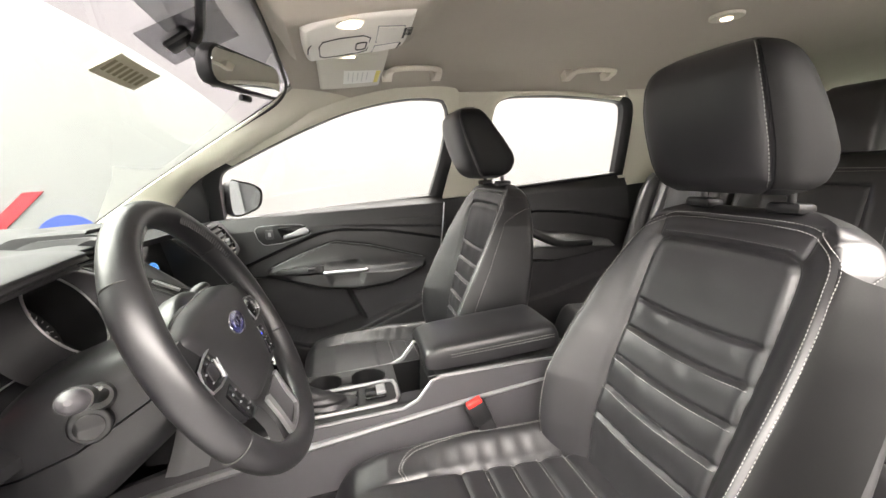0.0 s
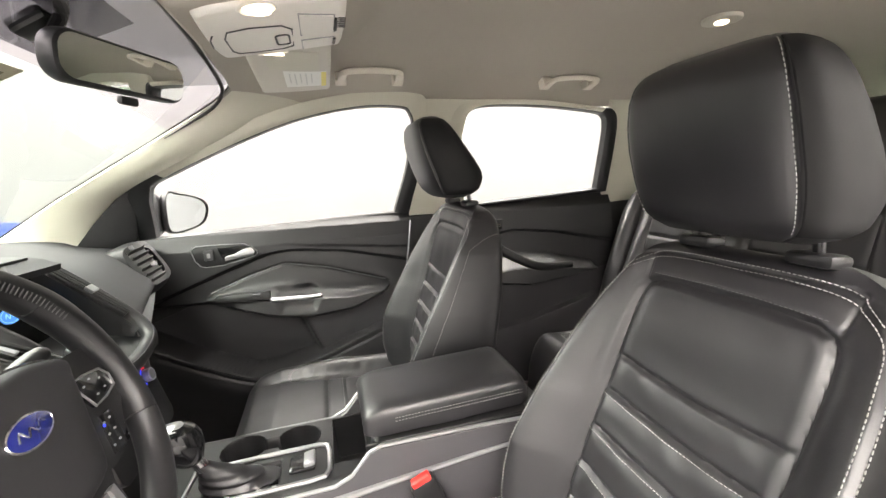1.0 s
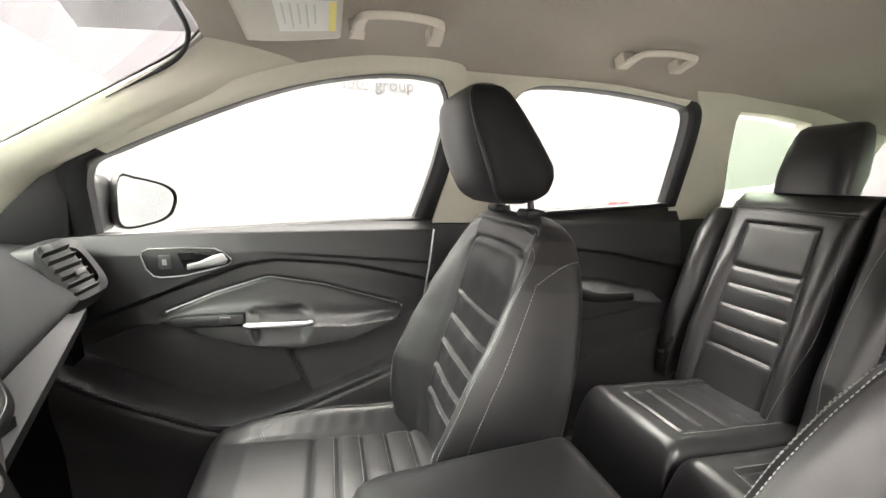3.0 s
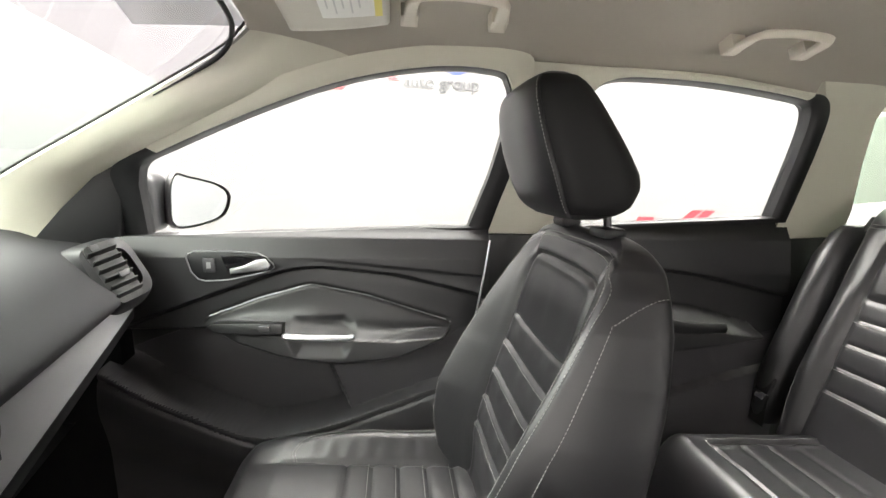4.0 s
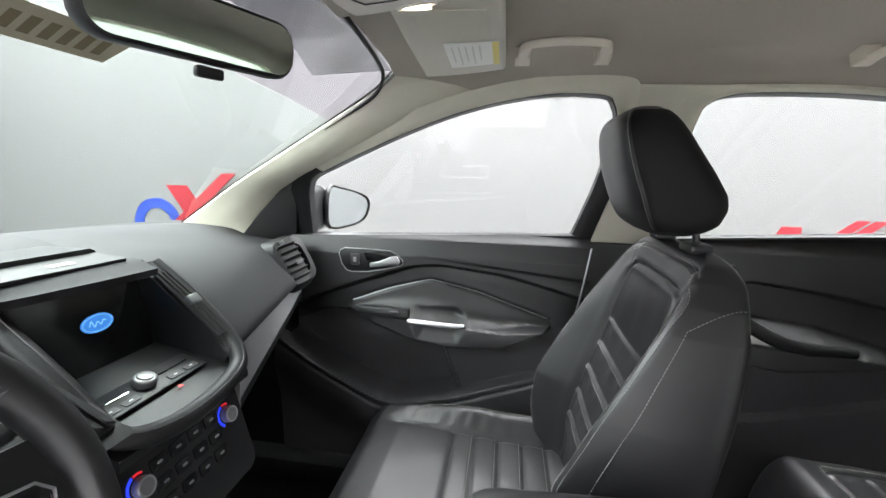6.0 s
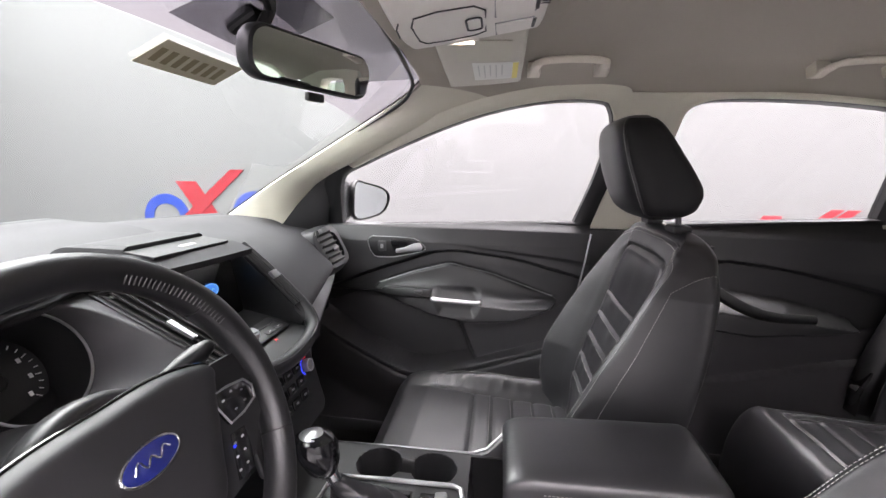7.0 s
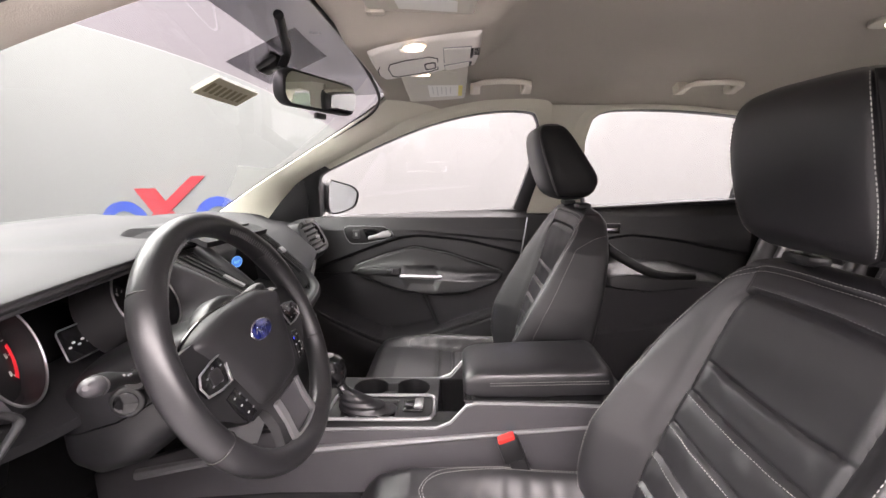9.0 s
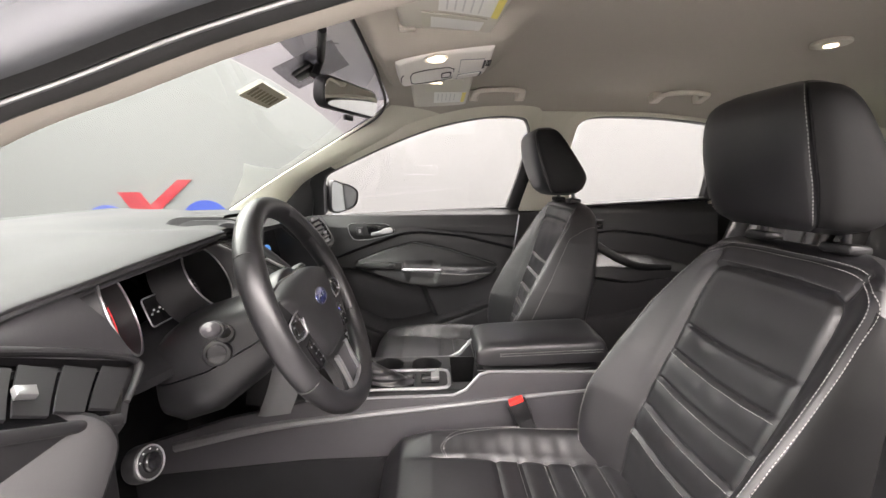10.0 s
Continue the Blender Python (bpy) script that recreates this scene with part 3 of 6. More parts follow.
CUP = [(-0.415, 0.900), (-0.300, 0.901), (-0.278, 0.886), (-0.266, 0.868), (-0.292, 0.820), (-0.400, 0.824), (-0.417, 0.86)]


def front_door_y(x, z):
    y = table(z, [(0.40, 0.675), (0.60, 0.668), (0.80, 0.672), (0.95, 0.678), (1.04, 0.682), (1.085, 0.694), (1.10, 0.708), (1.118, 0.722)])
    la, pk = soft(x, LINE_A), soft(x, POCKET)
    # recess below the upper pad
    y += 0.016 * smoothstep(0.004, -0.008, z - la) * smoothstep(-0.20, -0.05, z - la)
    # a faint second crease higher up, towards the rear
    cr = 1.075 - 0.10 * (x + 0.75)
    y += 0.004 * smoothstep(0.003, -0.004, z - cr) * smoothstep(-0.05, -0.01, z - cr) * smoothstep(-0.45, -0.2, x)
    # armrest
    zt, zb = soft(x, HEX_TOP, 0.012), soft(x, HEX_BOT, 0.012)
    if zb < z < zt:
        ridge = zb + (zt - zb) * 0.40
        up = min(1.0, (zt - z) / max(0.012, (zt - ridge))) 
        dn = min(1.0, (z - zb) / 0.016)
        end = smoothstep(0.0, 0.10, x + 0.625) * smoothstep(0.0, 0.035, -0.034 - x)
        y -= 0.050 * (0.12 * up + 0.88 * up ** 6) * (0.55 + 0.45 * smoothstep(0, 1, dn)) * smoothstep(0, 0.35, dn) * end
    y += 0.0045 * math.exp(-((z - zt) / 0.004) ** 2) * (1 if -0.62 < x < -0.04 else 0)
    y += 0.0045 * math.exp(-((z - zb) / 0.004) ** 2) * (1 if -0.62 < x < -0.04 else 0)
    d = signed((x, z), CUP)
    y += 0.017 * smoothstep(0.006, -0.022, d)
    # pocket
    if z < zb if -0.62 < x < -0.04 else z < 0.872:
        y += 0.075 * smoothstep(-0.300, -0.335, x + 0.4 * (z - 0.72)) * smoothstep(0.0, 0.012, z - pk) * smoothstep(0.0, 0.02, (zb if x > -0.62 else 0.872) - z)
    y -= 0.034 * smoothstep(0.008, -0.004, z - pk) * smoothstep(-0.22, -0.05, z - pk)
    y += 0.006 * math.exp(-((z - pk + 0.022) / 0.004) ** 2)
    return y


door = thing("door_1", (-0.39, 0.72, 1.0), "closed black front passenger door with grey armrest", "car door", kind="structure")
X0, X1, Z0, Z1 = -0.838, 0.052, 0.40, 1.118


def door_sheet(f, x0, x1, low, nx, nz, edge, side=1):
    """A trim panel over x and z whose face lies at f(x, z); edge(x) gives its upper end."""
    def g(u, v):
        x = x0 + (x1 - x0) * u
        top = edge(x)
        z = low(x) + (top - low(x)) * v
        return (x, side * f(x, z), z)
    bm = sheet(g, nx, nz)
    return thick(bm, 0, (0, side * 0.03, 0))


SPLIT = [(-0.84, 0.80), (-0.66, 0.865), *HEX_BOT[1:-1], (-0.02, 0.868), (0.06, 0.885)]
part("trim_panel", door_sheet(front_door_y, X0, X1, lambda x: table(x, SPLIT) - 0.006, 178, 100, lambda x: 1.086 + 0.040 * (x + 0.745)), DOOR, door)
part("lower_trim", door_sheet(lambda x, z: front_door_y(x, z) + 0.001, X0, X1, lambda x: Z0, 150, 100, lambda x: table(x, SPLIT) - 0.0065), GREY_PLASTIC, door, "dark grey lower door trim with map pocket")
window_frame(FW, FO, 1, door, "window_frame", BLACK_PLASTIC)
top_cover(FW, FO, 1, door, 20, 53)
# light grey beads as painted highlights on the armrest's upper and lower edges
def on_door(pts, lift=0.0015, n=60, f=front_door_y):
    out = []
    x0, x1 = pts[0][0], pts[-1][0]
    for i in range(n + 1):
        x = x0 + (x1 - x0) * i / n
        z = soft(x, pts, 0.012)
        out.append((x, f(x, z) - lift, z))
    return out


part("armrest_highlight", tube(on_door(HEX_TOP[1:-1], 0.003), 0.0017, 6), GREY_TRIM, door)
part("armrest_highlight", tube(on_door(HEX_BOT[1:-1], 0.005), 0.0020, 6), GREY_TRIM, door)
# pull bar
part("pull_handle", tube(smooth_line([(-0.418, 0.612, 0.878), (-0.410, 0.600, 0.880), (-0.345, 0.596, 0.878), (-0.284, 0.600, 0.875), (-0.274, 0.612, 0.874)], 20), 0.0085, 12, flat=0.8), SILVER, door, "satin silver pull bar")
# inner handle
IH = [(-0.642, 1.040), (-0.638, 1.050), (-0.626, 1.056), (-0.555, 1.056), (-0.490, 1.053), (-0.470, 1.042), (-0.455, 1.027), (-0.454, 1.019), (-0.462, 1.012), (-0.500, 1.002), (-0.558, 0.990), (-0.605, 0.988), (-0.620, 0.992), (-0.634, 1.010)]
bez = part("handle_bezel", prism([(x, 0.676 + 0.05 * max(0, z - 1.03), z) for x, z in IH], (0, 0.012, 0), bevel=0.003), BLACK_PLASTIC, door, "dark surround of the inner handle")
part("bezel_rim", tube([(x, 0.6755 + 0.05 * max(0, z - 1.03), z) for x, z in IH], 0.0016, 6, closed=True), GREY_TRIM, bez, "satin grey rim")
IC = [(-0.568, 1.046), (-0.520, 1.048), (-0.472, 1.045), (-0.459, 1.026), (-0.462, 1.019), (-0.545, 1.005), (-0.556, 1.010)]
part("handle_recess", prism([(x, 0.673, z) for x, z in IC], (0, 0.004, 0), bevel=0.001), GLOSS_BLACK, bez)
part("lever", prism([(-0.548, 0.665, 1.005), (-0.466, 0.665, 1.016), (-0.460, 0.665, 1.026), (-0.470, 0.665, 1.041), (-0.490, 0.665, 1.038), (-0.520, 0.665, 1.024), (-0.548, 0.665, 1.018)], (0, 0.007, 0), bevel=0.003), SILVER, bez, "chrome door lever")
part("lock_button", box((-0.594, 0.674, 1.025), (0.027, 0.006, 0.033), 0.003), GREY_PLASTIC, bez)
part("lock_mark", box((-0.594, 0.6705, 1.025), (0.009, 0.001, 0.014), 0.0), PRINT_GREY, bez)
# window switch on the armrest
sw = part("window_switch", prism([(-0.590, 0.633, 0.893), (-0.578, 0.629, 0.902), (-0.497, 0.616, 0.907), (-0.424, 0.612, 0.905), (-0.424, 0.608, 0.883), (-0.498, 0.610, 0.882), (-0.572, 0.622, 0.883)], (0, 0.03, -0.004), bevel=0.003), BLACK_PLASTIC, door)
part("switch_key", box((-0.462, 0.608, 0.897), (0.024, 0.010, 0.012), 0.003), GREY_PLASTIC, sw)
# mirror sail inside the window
part("sail_panel", prism([(-0.925, 0.630, 1.070), (-0.790, 0.700, 1.066), (-0.762, 0.690, 1.248), (-0.800, 0.668, 1.225), (-0.865, 0.648, 1.150), (-0.905, 0.634, 1.095)], (-0.004, 0.03, 0), bevel=0.003), BLACK_PLASTIC, door, "black triangular mirror panel")
part("sill_seal", tube([(x, win_y(z) - 0.002, z - 0.003) for x, z in FW[:5]], 0.004, 8), RUBBER, door)
part("edge_strip", tube([(0.052, 0.69, 1.085), (0.034, 0.672, 0.98), (0.012, 0.668, 0.86), (-0.012, 0.668, 0.72)], 0.0025, 8), SILVER, door, "bright metal edge of the door shut")
pane(FW, 1, "window_front_passenger", GLASS_SIDE, "clear front passenger door glass")


def rear_door_y(x, z):
    y = table(z, [(0.40, 0.69), (0.60, 0.685), (0.85, 0.68), (1.0, 0.685), (1.09, 0.70), (1.11, 0.712), (1.14, 0.725)])
    la = table(x, [(0.2, 0.985), (0.45, 1.02), (0.62, 1.0), (0.9, 0.94)])
    y += 0.014 * smoothstep(0.004, -0.008, z - la) * smoothstep(-0.22, -0.05, z - la)
    zt, zb = table(x, [(0.30, 0.90), (0.42, 0.935), (0.60, 0.915), (0.80, 0.86)]), table(x, [(0.30, 0.83), (0.5, 0.80), (0.8, 0.83)])
    if zb < z < zt:
        ridge = zb + (zt - zb) * 0.55
        up = min(1.0, (zt - z) / max(0.01, zt - ridge))
        dn = min(1.0, (z - zb) / 0.018)
        y -= 0.07 * up ** 0.9 * smoothstep(0, 1, dn) * smoothstep(0.28, 0.36, x) * smoothstep(0.80, 0.77, x)
    y += 0.004 * math.exp(-((z - zb) / 0.004) ** 2)
    y -= 0.02 * smoothstep(0.006, -0.006, z - table(x, [(0.2, 0.62), (0.5, 0.66), (0.9, 0.76)]))
    return y


for s in (1,):
    rd = thing("door_2", (0.5, 0.72 * s, 1.0), "closed black rear door with sloping grab handle", "car door", kind="structure")
    part("trim_panel", door_sheet(rear_door_y, 0.185, 0.885, lambda x: table(x, [(0.18, 0.86), (0.30, 0.83), (0.5, 0.80), (0.8, 0.83), (0.9, 0.86)]) - 0.005, 110, 80, lambda x: 1.121 + 0.056 * (x - 0.255), s), DOOR, rd)
    part("lower_trim", door_sheet(lambda x, z: rear_door_y(x, z) + 0.001, 0.185, 0.885, lambda x: 0.40, 100, 70, lambda x: table(x, [(0.18, 0.86), (0.30, 0.83), (0.5, 0.80), (0.8, 0.83), (0.9, 0.86)]) - 0.0055, s), GREY_PLASTIC, rd, "dark grey lower door trim")
    window_frame(RW, RO, s, rd, "window_frame", BLACK_PLASTIC)
    top_cover(RW, RO, s, rd, 22, 51, 1.1)
    part("grab_handle", tube(smooth_line([(0.33, s * 0.650, 0.985), (0.37, s * 0.625, 0.955), (0.46, s * 0.612, 0.905), (0.54, s * 0.618, 0.880), (0.66, s * 0.63, 0.872)], 20), lambda t: 0.016 - 0.004 * t, 10, flat=1.2), BLACK_PLASTIC, rd)
    part("handle_bezel", box((0.34, s * 0.672, 1.045), (0.11, 0.012, 0.04), 0.006), BLACK_PLASTIC, rd)
    part("lever", box((0.355, s * 0.664, 1.043), (0.06, 0.012, 0.014), 0.005), CHROME, rd, "chrome door lever")
    pane(RW, s, "window_rear_passenger", GLASS_SIDE, "clear rear door glass")

# outside mirror on the passenger side
om = thing("door_mirror", (-0.72, 0.80, 1.1), "dark outside mirror on the passenger door", "door mirror")


MC, MN = Vector((-0.700, 0.875, 1.155)), Vector((0.85, -0.53, 0.05)).normalized()
MX = Vector((0, 0, 1)).cross(MN).normalized()
MY = MN.cross(MX)
MOUT = [(-0.058, -0.060), (0.02, -0.058), (0.070, -0.040), (0.092, 0.000), (0.084, 0.026), (0.05, 0.044), (-0.01, 0.058), (-0.050, 0.062), (-0.064, 0.0)]
mo_line = smooth_line([(a, b, 0) for a, b in MOUT], 40, closed=True)


def mirror_shell(u, v):
    p = mo_line[int(round(u * 40)) % 40]
    sc = 1.13 * math.sqrt(max(0.02, 1 - (v * 0.99) ** 2)) if v > 0.12 else 1.08 + 0.3 * v
    return MC + MX * (p.x * sc) + MY * (p.y * sc) + MN * (0.006 - 0.075 * v)


part("housing", sheet(mirror_shell, 40, 12, closed_u=True), BLACK_PLASTIC, om)
part("mirror_glass", prism([MC + MX * p.x + MY * p.y for p in mo_line], -MN * 0.003), MIRROR_TINT, om, "mirror glass")
part("inner_shell", box((-0.785, 0.820, 1.152), (0.06, 0.085, 0.145), 0.024, seg=4), BLACK_PLASTIC, om)
part("foot", box((-0.800, 0.775, 1.110), (0.06, 0.10, 0.05), 0.012), BLACK_PLASTIC, om)

# ---- front seats ----
PLEATS = [0.313, 0.258, 0.200, 0.141, 0.083]
INSERT = [(sg * a, b) for sg, row in ((-1, 1), (1, -1)) for a, b in [(0.124, -0.02), (0.127, 0.08), (0.129, 0.16), (0.131, 0.25), (0.132, 0.34), (0.132, 0.40), (0.129, 0.426), (0.121, 0.440), (0.105, 0.447), (0.05, 0.450)][::row]]
BACK_H = 0.510


def back_half_width(s):
    return table(s, [(-0.06, 0.215), (0.0, 0.222), (0.08, 0.232), (0.16, 0.237), (0.26, 0.234), (0.34, 0.224), (0.40, 0.209), (0.44, 0.193), (0.475, 0.172), (0.497, 0.152), (0.510, 0.130)])


def back_depth(s):
    """The whole thickness of the backrest at its sides."""
    return table(s, [(-0.06, 0.13), (0.2, 0.126), (0.3, 0.118), (0.40, 0.098), (0.46, 0.078), (0.51, 0.062)])


def back_front(u, s):
    """How far the padding stands forward at u across and s up."""
    a = abs(u)
    hw = back_half_width(s)
    bol = table(s, [(-0.06, 0.054), (0.04, 0.078), (0.14, 0.085), (0.24, 0.071), (0.34, 0.047), (0.43, 0.021), (0.48, 0.007), (0.510, 0.0)])
    d = 0.0
    e = 0.132
    if a > e - 0.004:
        t = (a - e + 0.004) / max(0.01, hw - e + 0.004)
        d += bol * (0.70 * smoothstep(-0.06, 0.66, t) + 0.30 * min(1.0, t / 0.7))
        d -= (0.60 * back_depth(s) + bol) * max(0.0, (t - 0.64) / 0.36) ** 2.2
    d -= 0.006 * (1 - min(1.0, (a / 0.14) ** 2)) * smoothstep(0.45, 0.33, s)
    # lumbar curve
    d += 0.018 * math.exp(-((s - 0.10) / 0.12) ** 2)
    # seams and pleats, the padding puckered between them
    p = (u, s)
    if a < e + 0.004 and s < 0.44:
        fade = smoothstep(e + 0.003, e - 0.022, a)
        for k, q in enumerate(PLEATS):
            dq = s - q - 0.010 * (a / 0.13) ** 2
            d -= 0.0050 * fade * math.exp(-(dq / 0.0040) ** 2)
            d += 0.0018 * fade * math.exp(-((dq + 0.022) / 0.018) ** 2)
            d += 0.0016 * fade * math.exp(-((dq + 0.014) / 0.012) ** 2) * noise.noise(Vector((u * 34 + 9 * k, s * 7, 5.3)))
        d += 0.0035 * fade * math.exp(-((s - 0.385) / 0.045) ** 2)
    di = poly_dist(p, INSERT)
    d -= 0.0042 * math.exp(-(di / 0.0042) ** 2)
    d += 0.0018 * math.exp(-((di - 0.011) / 0.007) ** 2)
    # top panel: a cross seam and two short upright ones
    if a < 0.150 and s > 0.44:
        d -= 0.0030 * math.exp(-((a - 0.129 - 0.12 * (s - 0.45)) / 0.0035) ** 2) * smoothstep(0.440, 0.452, s) * smoothstep(0.492, 0.484, s)
    if a < 0.165:
        d -= 0.0025 * math.exp(-((s - 0.489 + 0.25 * max(0.0, a - 0.12)) / 0.0035) ** 2)
    if 0.0 < s < 0.47:
        d -= 0.0022 * math.exp(-((a - e - 0.68 * (hw - e)) / 0.0035) ** 2)
    d += 0.0024 * noise.noise(Vector((u * 13, s * 13, 3.1)))
    return d


RECLINE = 0.25


def back_place(u, s, fwd):
    """Seat space from across, up and forward."""
    z = 0.655 + s * 0.990
    x = -0.030 + (s * RECLINE) - 0.012 * math.sin(math.pi * min(1, max(0, s / 0.51)))
    return Vector((x - fwd * 0.97, u, z + fwd * 0.05))


def seat_back():
    nf, nb, rows = 176, 26, 250
    rings = []
    for r in range(rows + 1):
        k = r / rows
        s = -0.08 + (BACK_H + 0.08) * (1 - (1 - k) ** 1.35)
        top = max(0.0, (s - (BACK_H - 0.045)) / 0.045)
        f = math.sqrt(max(0.0, 1 - top ** 2.0))
        hw = back_half_width(min(s, BACK_H - 0.001)) * (0.75 + 0.25 * f)
        th = back_depth(s)
        pts = []
        for i in range(nf + 1):
            q = -1 + 2 * i / nf
            u = hw * (math.sin(q * math.pi / 2) * 0.35 + q * 0.65)
            d = back_front(u, s)
            mid = -0.022
            pts.append(back_place(u, s, mid + (d - mid) * f))
        for i in range(1, nb):
            q = math.pi * i / nb
            u = hw * (abs(math.cos(q)) ** 0.40) * (1 if math.cos(q) > 0 else -1)
            dep = -0.60 * th - 0.40 * th * math.sin(q) ** 0.6
            mid = -0.022
            pts.append(back_place(u, s, mid + (dep - mid) * f))
        rings.append(pts)
    return loft(rings)


def back_line(pts, n, lift=0.0018):
    return [back_place(p.x, p.z, back_front(p.x, p.z) + lift) for p in smooth_line([(a, 0, b) for a, b in pts], n)]


def crest(s, off=0.0):
    """Across to the stitched crest of the bolster."""
    return 0.132 + 0.68 * (back_half_width(s) - 0.132) - off


def back_seams():
    pale, dark = [], []
    for sg in (-1, 1):
        for off in (-0.004, 0.004):
            pale.append(back_line([(sg * crest(s, off), s) for s in (0.0, 0.06, 0.12, 0.18, 0.24, 0.30, 0.36, 0.41, 0.45)] + [(sg * (0.141 - off * 0.7), 0.474 - off * 0.6), (sg * (0.115 - off * 0.5), 0.486 - off), (sg * 0.06, 0.490 - off), (0.0, 0.490 - off)], 120))
        run = []
        for k in range(61):
            s = 0.03 + 0.38 * k / 60
            u = 0.132 + 0.84 * (back_half_width(s) - 0.132)
            run.append(back_place(sg * (u + 0.0012), s, back_front(u, s) + 0.0012))
        f0 = back_front(0.132 + 0.84 * (back_half_width(0.41) - 0.132), 0.41)
        for k in range(1, 21):
            q = k / 20
            s = 0.41 + 0.036 * math.sin(q * math.pi / 2)
            run.append(back_place(sg * (0.132 + (0.84 + 0.16 * math.sin(q * math.pi / 2)) * (back_half_width(s) - 0.132) + 0.0016), s, f0 + (-0.062 - f0) * q))
        pale.append(run)
    for q in PLEATS[1:]:
        pale.append(back_line([(sg * a, q - 0.007 + 0.0100 * (a / 0.13) ** 2) for sg, a in ((-1, 0.125), (-1, 0.065), (1, 0.0), (1, 0.065), (1, 0.125))], 60))
    dark.append(back_line([(-0.115, 0.456), (0, 0.459), (0.115, 0.456)], 40))
    return pale, dark


HR = [(0.0, 0.046, 0.1, 0.0803), (0.006, 0.032, 0.122, 0.103), (0.02, 0.016, 0.142, 0.1154), (0.045, 0.002, 0.152, 0.1215), (0.065, -0.006, 0.149, 0.1236), (0.1, -0.018, 0.126, 0.1236), (0.13, -0.025, 0.104, 0.1215), (0.16, -0.029, 0.083, 0.1154), (0.18, -0.027, 0.068, 0.1071), (0.194, -0.018, 0.054, 0.0948), (0.201, -0.002, 0.04, 0.0721)]
HR_Z, HR_H = 1.180, 0.201


def hr_point(h, th, out=0.0):
    f, b, w = (soft(h, [(k[0], k[j]) for k in HR], 0.004) for j in (1, 2, 3))
    c, a = (f + b) / 2, (b - f) / 2
    cx, sy = math.cos(th), math.sin(th)
    n = 2 / 3.5
    x = a * math.copysign(abs(cx) ** n, cx)
    y = w * math.copysign(abs(sy) ** n, sy)
    g = out - 0.0045 * math.exp(-((abs(th) - 0.90) / 0.030) ** 2)
    return Vector((c - x * (1 + g / max(0.04, a)), y * (1 + g / max(0.04, w)) * (1 + 0.02 * math.cos(th)), HR_Z + h))


def headrest():
    rings = []
    hs = [HR_H * (1 - math.cos(math.pi * i / 34)) / 2 for i in range(35)]
    for h in hs:
        rings.append([hr_point(h, -math.pi + 2 * math.pi * k / 96) for k in range(96)])
    return loft(rings)


CUSH = 1.13
CUSH_PLEATS = [-0.215, -0.165, -0.115, -0.065]


def cushion_top(u, x):
    a = abs(u)
    z = table(x, [(-0.475, 0.650), (-0.44, 0.672), (-0.38, 0.682), (-0.30, 0.676), (-0.15, 0.658), (0.02, 0.650)])
    t = max(0.0, (a - 0.15) / 0.11)
    bol = table(x, [(-0.46, 0.004), (-0.36, 0.018), (-0.22, 0.036), (0.02, 0.040)])
    z += bol * smoothstep(0.0, 0.55, t) - (0.05 + bol) * max(0.0, (t - 0.5) / 0.5) ** 2.4
    if a < 0.155:
        for q in CUSH_PLEATS:
            z += 0.0015 * math.exp(-((x - q - 0.022) / 0.016) ** 2) - 0.0045 * math.exp(-((x - q) / 0.005) ** 2)
        z -= 0.005 * math.exp(-((x + 0.262) / 0.005) ** 2)
    z -= 0.006 * math.exp(-((a - 0.152) / 0.005) ** 2) * smoothstep(-0.42, -0.36, x)
    if a > 0.16:
        z += 0.0017 * math.sin(x * 190 + 3 * noise.noise(Vector((u * 9, x * 9, 0.7)))) * math.exp(-((a - 0.180) / 0.018) ** 2) * smoothstep(-0.36, -0.30, x) * smoothstep(-0.08, -0.14, x)
    z += 0.002 * noise.noise(Vector((u * 12, x * 12, 1.7)))
    return z


def cushion_hw(x):
    return table(x, [(-0.475, 0.215), (-0.45, 0.240), (-0.38, 0.255), (-0.2, 0.262), (0.02, 0.255)])


def seat_cushion():
    rings = []
    rows, nt = 120, 120
    for r in range(rows + 1):
        k = r / rows
        x = -0.478 + 0.50 * k ** 1.15
        fr = min(1.0, (x + 0.478) / 0.05)
        f = math.sqrt(max(0.0, 1 - (1 - fr) ** 2))
        hw = cushion_hw(x) * (0.93 + 0.07 * f)
        bot = 0.510
        pts = []
        for i in range(nt + 1):
            u = -hw + 2 * hw * i / nt
            mid = 0.59
            pts.append((x * CUSH, u, mid + (cushion_top(u, x) - mid) * (0.25 + 0.75 * f)))
        pts.append((x * CUSH + 0.004, hw - 0.004, 0.57))
        pts.append((x * CUSH + 0.02 * (1 - f), hw - 0.02, bot + 0.03 * (1 - f)))
        pts.append((x * CUSH + 0.02 * (1 - f), 0.0, bot + 0.03 * (1 - f)))
        pts.append((x * CUSH + 0.02 * (1 - f), -hw + 0.02, bot + 0.03 * (1 - f)))
        pts.append((x * CUSH + 0.004, -hw + 0.004, 0.57))
        rings.append(pts)
    return loft(rings)


def cushion_line(pts, n, lift=0.0012):
    return [(p.x * CUSH, p.y, cushion_top(p.y, p.x) + lift) for p in smooth_line([(a, b, 0) for a, b in pts], n)]


def cushion_seams():
    pale = []
    for sg in (-1, 1):
        for off in (0.0, 0.008):
            pale.append(cushion_line([(-0.355 + off * 0.6, sg * 0.150), (-0.362 + off * 0.6, sg * 0.175), (-0.335, sg * (0.205 - off)), (-0.28, sg * (0.214 - off)), (-0.18, sg * (0.219 - off)), (-0.06, sg * (0.218 - off)), (0.0, sg * (0.215 - off))], 110))
    for q in CUSH_PLEATS:
        pale.append(cushion_line([(q - 0.007, -0.145), (q - 0.007, 0.0), (q - 0.007, 0.145)], 50))
    return pale


